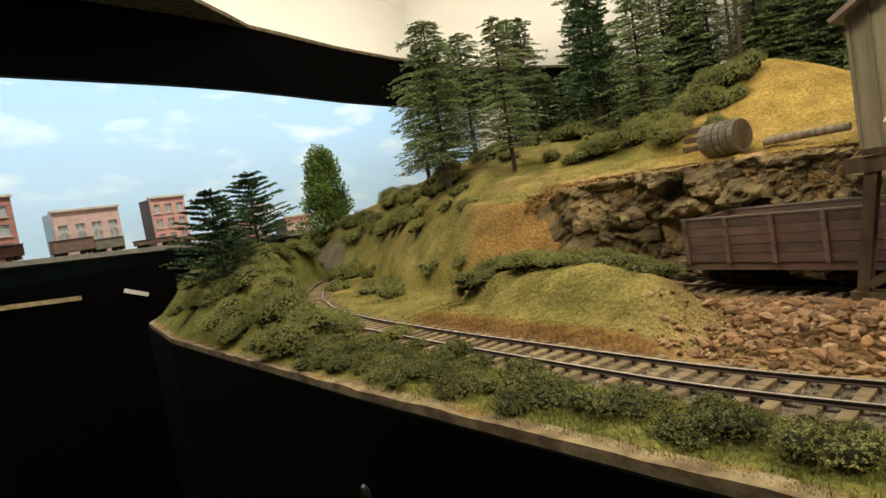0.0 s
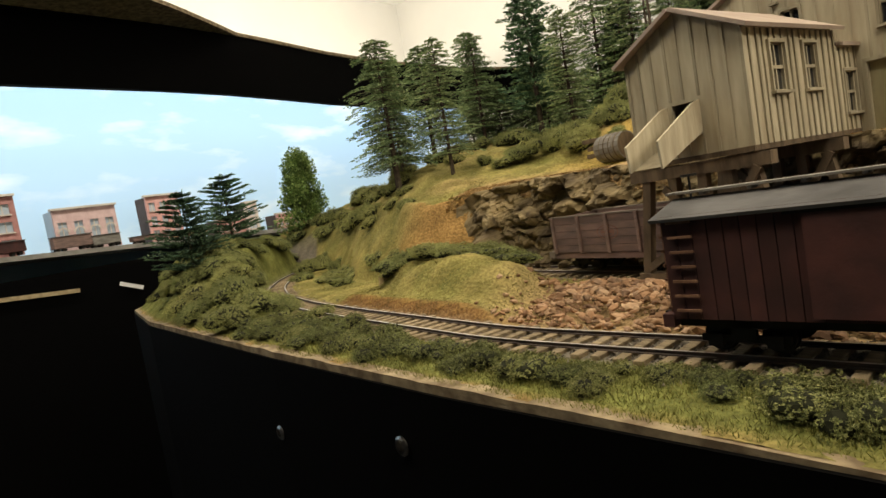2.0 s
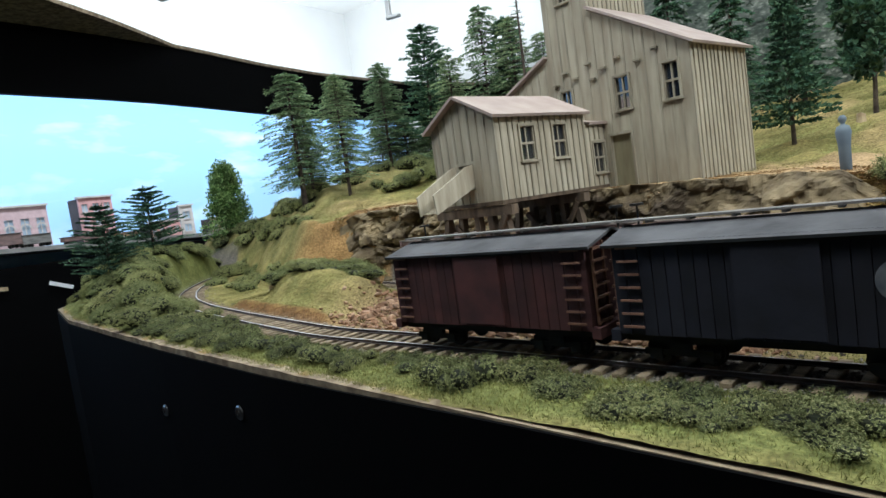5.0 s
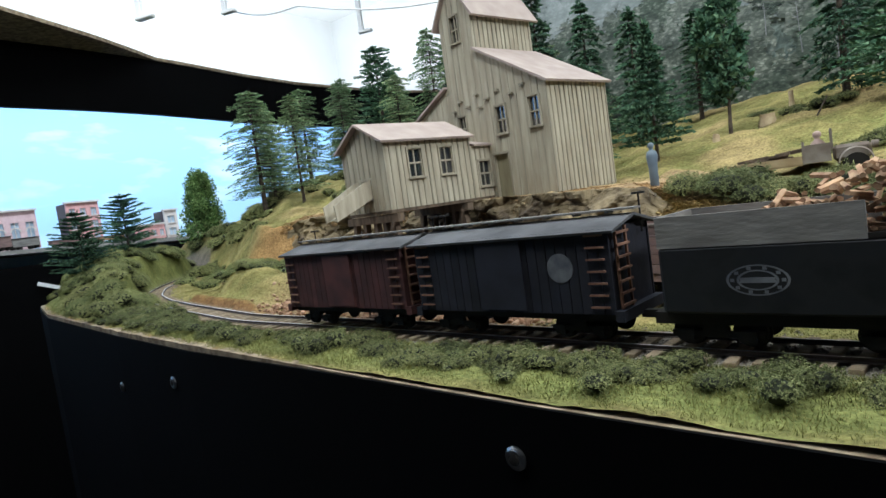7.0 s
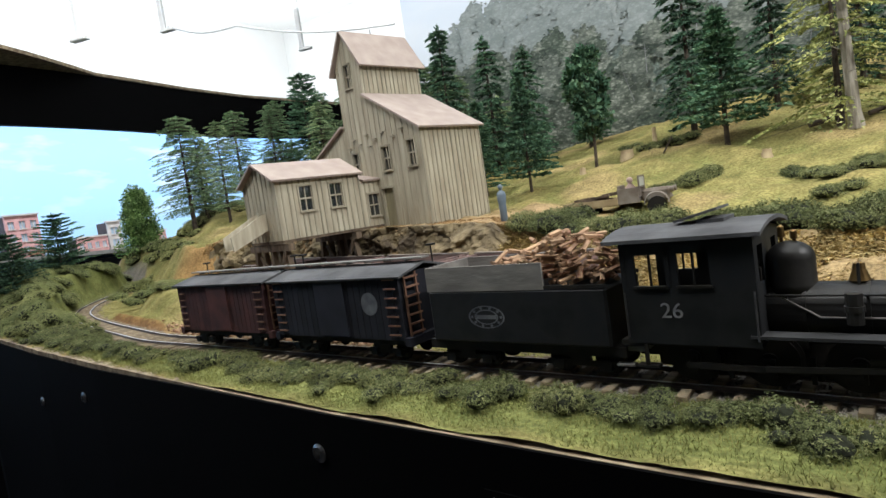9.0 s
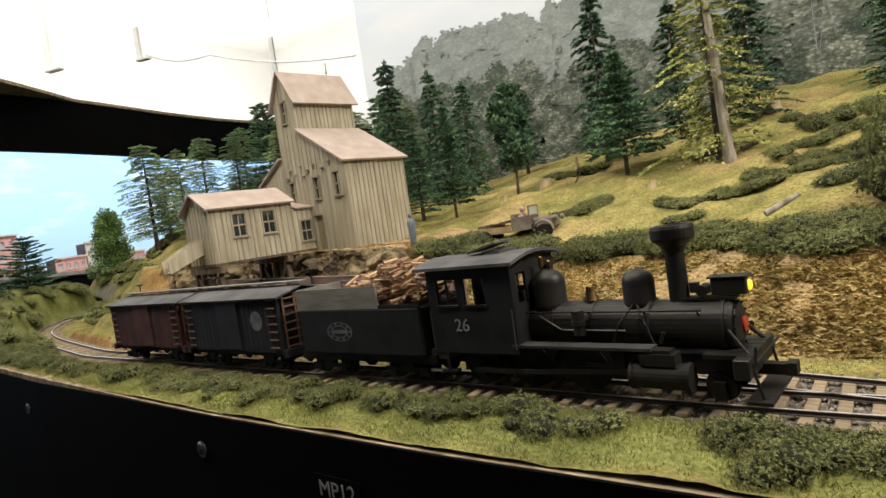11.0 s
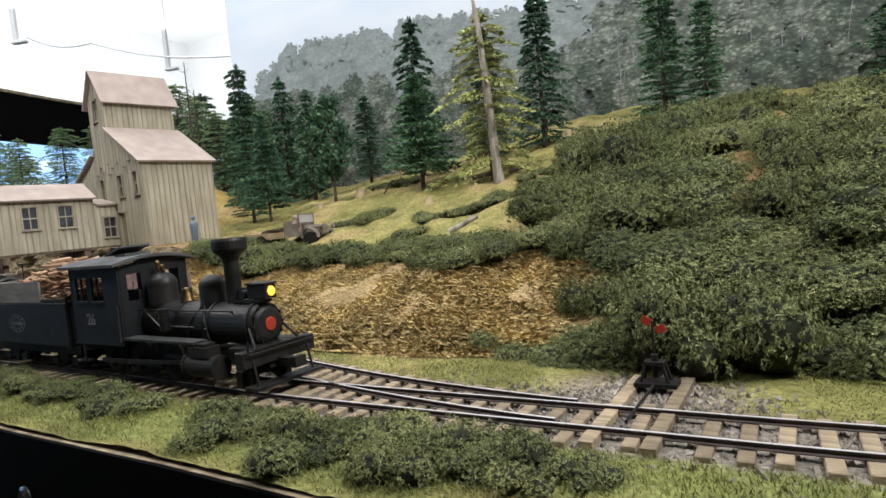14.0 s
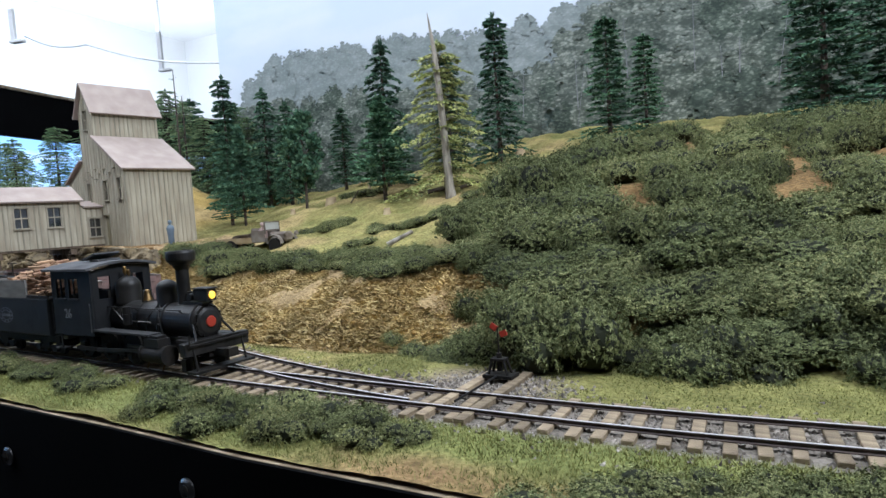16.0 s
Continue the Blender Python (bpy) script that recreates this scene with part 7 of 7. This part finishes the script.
def old_truck():
    root = thing("old_truck", (9.6, 13.0, 1.72), 5, "rusty vintage flatbed truck loaded with scrap timber", "truck")
    root.matrix_basis = put(9.05, 12.95, gz(9.05, 12.95) - 0.2, 5) @ Matrix.Diagonal((0.94, 1.0, 0.95, 1))
    rust = material("rusty_body", (0.26, 0.235, 0.20), 0.85, second=(0.15, 0.12, 0.095), scale=60, bump=0.3)
    tan = material("tan_planking", (0.42, 0.33, 0.19), 0.9, second=(0.26, 0.19, 0.10), scale=50, bump=0.3)
    bm = bmesh.new()
    box(bm, (-0.75, 0, 0.38), (1.5, 0.9, 0.06))
    part("bed_floor", bm, tan, root)
    for y in (-0.44, 0.44):
        bm = bmesh.new()
        box(bm, (-0.75, y, 0.47), (1.5, 0.04, 0.17))
        part("bed_side", bm, tan, root)
    bm = bmesh.new()
    box(bm, (-1.49, 0, 0.47), (0.04, 0.88, 0.17))
    part("tailgate", bm, tan, root)
    rng = random.Random(5)
    for k in range(12):
        bm = bmesh.new()
        x = rng.uniform(-1.2, -0.2)
        beam(bm, (x - 0.3, rng.uniform(-0.35, 0.35), 0.46 + k * 0.018), (x + 0.35, rng.uniform(-0.35, 0.35), 0.5 + k * 0.02), 0.1, 0.06)
        part("scrap_plank", bm, M["timber"], root)
    bm = bmesh.new()
    box(bm, (0.28, -0.40, 0.58), (0.55, 0.04, 0.4))
    box(bm, (0.28, 0.40, 0.58), (0.55, 0.04, 0.4))
    box(bm, (0.03, 0, 0.62), (0.04, 0.8, 0.5))
    box(bm, (0.3, 0, 0.45), (0.5, 0.7, 0.12))
    part("cab", bm, rust, root)
    bm = bmesh.new()
    for y in (-0.38, 0.38):
        box(bm, (0.58, y, 0.85), (0.04, 0.04, 0.42))
    box(bm, (0.58, 0, 1.06), (0.04, 0.8, 0.04))
    box(bm, (0.58, 0, 0.78), (0.04, 0.8, 0.04))
    part("windscreen_frame", bm, rust, root)
    bm = bmesh.new()
    box(bm, (0.95, 0, 0.52), (0.72, 0.46, 0.36))
    part("hood", bm, rust, root, bevel=0.07)
    bm = bmesh.new()
    box(bm, (0.585, 0, 0.92), (0.012, 0.72, 0.24))
    part("windscreen", bm, material("dusty_windscreen", (0.5, 0.5, 0.46), 0.4, second=(0.4, 0.4, 0.37), scale=40, bump=0), root, "dusty pale windscreen")
    for y in (-0.42, 0.42):
        bm = bmesh.new()
        lathe(bm, [(0.30, -0.09), (0.33, 0), (0.30, 0.09)], 20)
        bmesh.ops.rotate(bm, cent=(0, 0, 0), matrix=Matrix.Rotation(math.pi / 2, 3, "X"), verts=bm.verts)
        bmesh.ops.delete(bm, geom=[v for v in bm.verts if v.co.z < -0.02], context="VERTS")
        bmesh.ops.translate(bm, vec=(1.0, y, 0.3), verts=bm.verts)
        part("fender", bm, rust, root)
        bm = bmesh.new()
        rod(bm, (1.33, y * 0.7, 0.62), (1.42, y * 0.7, 0.62), 0.08, n=14)
        part("headlamp", bm, rust, root)
    for x, y in ((1.0, -0.42), (1.0, 0.42), (-0.9, -0.42), (-0.9, 0.42)):
        bm = bmesh.new()
        rod(bm, (x, y - 0.05, 0.24), (x, y + 0.05, 0.24), 0.25, n=22)
        part("wheel", bm, M["iron"], root)
    bm = bmesh.new()
    lathe(bm, [(0.16, 0.0), (0.17, 0.1), (0.14, 0.3), (0.06, 0.38), (0.05, 0.41), (0.085, 0.46), (0.08, 0.53), (0.03, 0.57)], 14)
    doll = solid("figurine", bm, material("pink_tan_figure", (0.46, 0.33, 0.26), 0.85, second=(0.3, 0.22, 0.2), scale=60, bump=0.1), (0, 0, 0), 0, "small seated model figure in the truck", "figurine", smooth=True)
    doll.matrix_basis = root.matrix_basis @ put(0.32, -0.18, 0.5)
    return root


old_truck()


def figurine():
    """A painted model figure as one plain turned shape."""
    bm = bmesh.new()
    lathe(bm, [(0.07, 0.0), (0.095, 0.03), (0.10, 0.5), (0.105, 0.56), (0.13, 0.76), (0.10, 0.86), (0.04, 0.89), (0.04, 0.92), (0.065, 0.96), (0.07, 1.01), (0.03, 1.06)], 16)
    z = gz(6.25, 11.7)
    solid("figurine", bm, material("grey_blue_figure", (0.08, 0.11, 0.17), 0.8, second=(0.17, 0.21, 0.24), scale=45, bump=0.1), (6.25, 11.7, z - 0.01), 0, "small grey-blue painted model figure beside the mill", "figurine", smooth=True)


figurine()


def stump(x, y, r, h, seed):
    bm = bmesh.new()
    rng = random.Random(seed)
    lathe(bm, [(r * 1.35, -0.1), (r * 1.1, 0.08), (r, h * 0.6), (r * 0.96, h)], 14)
    for v in bm.verts:
        v.co.x *= rng.uniform(0.9, 1.1)
        v.co.z += rng.uniform(-0.03, 0.03)
    solid("tree_stump", bm, M["cutwood"], (x, y, gz(x, y)), 0, "cut tree stump with a pale sawn top", "stump", "stumps on the hill")


M["cutwood"] = material("cut_wood", (0.50, 0.40, 0.25), 0.9, second=(0.30, 0.22, 0.13), scale=60, bump=0.4)
for k, (x, y, r, h) in enumerate(((15.33, 22.25, 0.22, 0.32), (7.6, 19.05, 0.22, 0.28), (6.3, 18.0, 0.1, 0.22), (20.6, 16.6, 0.18, 0.42), (8.0, 21.6, 0.08, 0.5), (-9.6, 10.7, 0.16, 0.35), (12.2, 16.2, 0.12, 0.2))):
    stump(x, y, r, h, k)
for a, b, r, lab in (((21.25, 8.1, 1.12), (21.75, 7.9, 0.95), 0.038, "short bleached log among the bushes"), ((15.6, 10.6, 1.75), (16.2, 10.9, 2.05), 0.07, "pale broken branch on the bank top"), ((13.2, 17.6, 3.3), (14.0, 17.9, 3.4), 0.09, "dark fallen log at the dead tree's foot"), ((14.6, 17.5, 3.35), (15.2, 17.8, 3.5), 0.07, "dark fallen log at the dead tree's foot"), ((8.9, 18.6, 3.1), (9.2, 18.9, 3.7), 0.03, "leaning bare stick on the grassy hill")):
    bm = bmesh.new()
    rod(bm, a, b, r, r * 0.7, n=9)
    solid("fallen_log", bm, M["deadwood"] if "pale" in lab or "bleached" in lab else M["bark"], label=lab, category="log")


# ---- switch stand ----
def switch_stand():
    x0 = 20.55
    root = thing("switch_stand", (x0, 5.40, 0.02), -4, "black switch stand with red target blades on long ties", "switch stand")
    for x in (-0.22, 0.33):
        bm = bmesh.new()
        box(bm, (x, -0.70, -0.04), (0.145, 2.15, 0.09))
        part("headblock_tie", bm, M["tie"], root, bevel=0.008)
    bm = bmesh.new()
    box(bm, (0.06, 0.0, 0.035), (0.46, 0.28, 0.045))
    part("base_plate", bm, M["iron"], root)
    bm = bmesh.new()
    for x in (-0.1, 0.2):
        for y in (-0.08, 0.08):
            rod(bm, (x, y, 0.05), (0.05 + (x - 0.05) * 0.6, y * 0.7, 0.26), 0.02)
    box(bm, (0.05, 0, 0.27), (0.22, 0.16, 0.035))
    rod(bm, (0.05, 0, 0.1), (0.05, 0, 0.36), 0.04)
    part("stand_frame", bm, M["iron"], root)
    bm = bmesh.new()
    rod(bm, (0.05, 0, 0.3), (0.05, 0, 0.74), 0.012)
    mast = part("mast", bm, M["iron"], root)
    for dx, dz, a in ((-0.06, 0.74, 35), (0.09, 0.65, -20)):
        bm = bmesh.new()
        box(bm, (0.05 + dx, 0, dz), (0.11, 0.015, 0.085), ry=a)
        part("target", bm, M["redplate"], mast, "red target blade")
    bm = bmesh.new()
    rod(bm, (0.05, -0.1, 0.05), (0.05, -1.35, 0.06), 0.016)
    part("throw_rod", bm, M["iron"], root)
    return root


switch_stand()


# ---- fascia fittings ----
def fascia_point(x, z, out=0.115):
    s = 0.05
    tx, ty = 2 * s, float(edge_y(x + s) - edge_y(x - s))
    ln = math.hypot(tx, ty)
    return (x + ty / ln * out, float(edge_y(x)) - tx / ln * out, z), math.degrees(math.atan2(ty, tx))


for x, z in ((-2.95, -0.93), (-7.3, -1.6), (7.3, -0.66), (13.2, -0.85), (17.95, -0.55)):
    p, a = fascia_point(x - 0.4, z - 0.2)
    root = thing("fascia_screw", p, a, "steel screw with a cup washer in the black fascia", "screw", "fascia screws")
    bm = bmesh.new()
    lathe(bm, [(0.15, 0), (0.15, 0.02), (0.11, 0.05), (0.085, 0.05)], 24)
    w = part("cup_washer", bm, M["steel"], root)
    w.matrix_basis = put(0, 0, 0, 0, 90)
    bm = bmesh.new()
    lathe(bm, [(0.085, 0.03), (0.075, 0.055), (0.03, 0.062)], 18)
    h = part("screw_head", bm, M["iron"], root)
    h.matrix_basis = put(0, 0, 0, 0, 90)
p, a = fascia_point(10.5, -1.0, 0.118)
plate = thing("mile_plate", p, a, "black plate on the fascia lettered MP12 in white", "sign")
bm = bmesh.new()
box(bm, (0, 0.0, 0), (1.0, 0.02, 0.42))
part("plate", bm, M["fascia"], plate)
text("lettering", "MP12", 0.34, M["lettering"], plate, put(0, -0.015, 0, 0, 90), "white serif lettering")


# ---- the far city shelf ----
def shelf_z(y): return 2.35 + 0.175 - (y - 30.0) * math.tan(radians(3.0))


def city_building(y0, y1, h, x, wall, label, rows, cols, arched=False):
    z = shelf_z((y0 + y1) / 2)
    root = thing("city_building", (x, (y0 + y1) / 2, z), 90, label, "building", "city buildings")
    w = y1 - y0
    bm = bmesh.new()
    holes = []
    for r in range(rows):
        for c in range(cols):
            ww, hh = w / cols * 0.55, h / (rows + 0.6) * (0.62 if not arched else 0.8)
            cx, cz = -w / 2 + w * (c + 0.5) / cols, h * (r + 0.62) / (rows + 0.35)
            holes.append((cx - ww / 2, cx + ww / 2, cz - hh / 2, cz + hh / 2))
    for hrow in range(1):
        wall_slab(bm, [(-w / 2, h), (w / 2, h)], 0, holes, 0.25)
    part("facade", bm, wall, root)
    bm = bmesh.new()
    box(bm, (0, 1.2, h / 2), (w - 0.02, 1.9, h - 0.05))
    part("core", bm, M["citydark"] if not arched else M["cityglass"], root)
    bm = bmesh.new()
    box(bm, (0, 0.1, h + 0.06), (w + 0.2, 0.5, 0.16))
    part("cornice", bm, M["citytrim"], root)
    for a, b, c, d in holes:
        win = thing("window")
        win.parent = root
        bm = bmesh.new()
        box(bm, ((a + b) / 2, 0.12, (c + d) / 2), (b - a, 0.03, d - c))
        part("pane", bm, M["cityglass"], win)
        bm = bmesh.new()
        box(bm, ((a + b) / 2, 0.08, (c + d) / 2), (0.06, 0.05, d - c))
        box(bm, ((a + b) / 2, -0.02, c - 0.05), (b - a + 0.14, 0.12, 0.09))
        part("sill", bm, M["citytrim"], win)
        if arched:
            bm = bmesh.new()
            n = 14
            ro, ri, cz = (b - a) / 2 + 0.12, (b - a) / 2, (c + d) / 2
            o = [bm.verts.new(((a + b) / 2 + ro * math.cos(math.pi * k / n), -0.03, cz + ro * math.sin(math.pi * k / n))) for k in range(n + 1)]
            i = [bm.verts.new(((a + b) / 2 + ri * math.cos(math.pi * k / n), -0.03, cz + ri * math.sin(math.pi * k / n))) for k in range(n + 1)]
            for k in range(n):
                bm.faces.new((o[k], o[k + 1], i[k + 1], i[k]))
            part("arch", bm, M["citytrim"], win)
    return root


M["citybrick"] = material("city_brick", (0.68, 0.38, 0.36), 0.9, second=(0.55, 0.29, 0.27), scale=60, bump=0.2)
M["citydarkbrick"] = material("city_dark_brick", (0.44, 0.22, 0.21), 0.9, second=(0.34, 0.16, 0.15), scale=60, bump=0.2)
M["citypink"] = material("city_pink_brick", (0.64, 0.46, 0.46), 0.9, second=(0.54, 0.37, 0.37), scale=60, bump=0.2)
M["citytrim"] = material("city_stone_trim", (0.62, 0.56, 0.52), 0.9, second=(0.5, 0.44, 0.4), scale=60, bump=0.1)
M["citydark"] = material("city_interior", (0.1, 0.08, 0.08), 0.9, scale=20, bump=0)
M["cityglass"] = material("city_glass", (0.42, 0.50, 0.58), 0.3, second=(0.34, 0.42, 0.5), scale=20, bump=0)
city_building(7.4, 12.1, 4.3, -48.6, M["citydarkbrick"], "dark red brick warehouse of four storeys", 3, 3)
city_building(14.4, 18.9, 3.3, -49.0, M["citypink"], "pale pink brick hall with a row of arches", 1, 4, True)
city_building(21.6, 24.4, 4.0, -49.5, M["citybrick"], "red brick block with rows of small windows", 3, 3)
city_building(31.2, 32.6, 3.0, -50.5, M["citytrim"], "narrow pale stone building", 2, 1)
city_building(27.5, 30.5, 1.5, -49.5, M["citybrick"], "low red brick shed", 1, 4)
city_building(34.0, 37.0, 1.6, -49.5, M["citybrick"], "low red brick shed", 1, 4)


def yard_car(y, ln, h, mat, label):
    z = shelf_z(y)
    root = thing("yard_car", (FAR_X - 0.6, y, z), 90, label, "freight car", "cars in the far yard")
    bm = bmesh.new()
    box(bm, (0, 0, 0.25 + h / 2), (ln, 0.9, h))
    part("body", bm, mat, root, bevel=0.04)
    bm = bmesh.new()
    box(bm, (0, 0, 0.27 + h), (ln + 0.1, 0.98, 0.05))
    part("roof", bm, M["roofgrey"], root)
    for x in (-ln * 0.32, ln * 0.32):
        bm = bmesh.new()
        for dx in (-0.22, 0.22):
            rod(bm, (x + dx, -0.36, 0.14), (x + dx, 0.36, 0.14), 0.14, n=12)
        part("truck", bm, M["iron"], root)


yard_car(10.3, 3.2, 0.75, M["boxred"], "brown box car parked in the far yard")
yard_car(14.9, 2.6, 0.85, M["gondola"], "brown box car parked in the far yard")
yard_car(17.2, 2.0, 0.7, M["plank"], "grey open car parked in the far yard")
yard_car(20.6, 3.0, 0.35, M["gondola"], "low brown flat car parked in the far yard")
yard_car(23.8, 3.0, 0.35, M["firewood"], "flat car with pale lumber in the far yard")
for name, y0, y1, z, mat, lab in (("trim_strip", 6.0, 14.4, 0.65, M["cutwood"], "bare wooden strip along the far fascia"), ("trim_strip", 17.2, 18.8, -0.1, M["white"], "short white strip on the far fascia")):
    bm = bmesh.new()
    beam(bm, (FAR_X + 0.55, y0, z + 0.35), (FAR_X + 0.55, y1, z - 0.3), 0.12, 0.3)
    solid("trim", bm, mat, label=lab, category="trim", kind="structure")


# ---- fittings over the valance ----
def ceiling_bracket(x, y, z, drop):
    root = thing("ceiling_bracket", (x, y, z), 15, "white hanging bracket with a lamp foot", "bracket", "white ceiling brackets")
    bm = bmesh.new()
    box(bm, (0, 0, drop / 2), (0.42, 0.3, drop))
    part("stem", bm, M["white"], root, bevel=0.03)
    bm = bmesh.new()
    box(bm, (0.35, 0, 0.1), (1.3, 0.5, 0.25))
    part("foot", bm, M["white"], root, bevel=0.05)


ceiling_bracket(-26.6, 39.3, 18.2, 23.9)
ceiling_bracket(-30.4, 28.0, 19.2, 22.9)
ceiling_bracket(-26.0, 18.5, 16.0, 26.1)
cu = bpy.data.curves.new("power_cable", "CURVE")
cu.dimensions, cu.bevel_depth = "3D", 0.07 * S
sp = cu.splines.new("POLY")
pts = [(-34.5 + 25.5 * k / 24, 31.3 - 1.7 * k / 24, 21.3 - 7.1 * (k / 24) - 0.55 * math.sin(math.pi * min(1, k / 9.0)) - 0.5 * math.sin(math.pi * max(0, (k - 9) / 15.0))) for k in range(25)]
sp.points.add(len(pts) - 1)
for q, v in zip(sp.points, pts):
    q.co = (v[0] * S, v[1] * S, v[2] * S, 1)
cu.materials.append(M["white"])
tagged(new("power_cable", cu), "loose white cable strung over the valance", "cable")
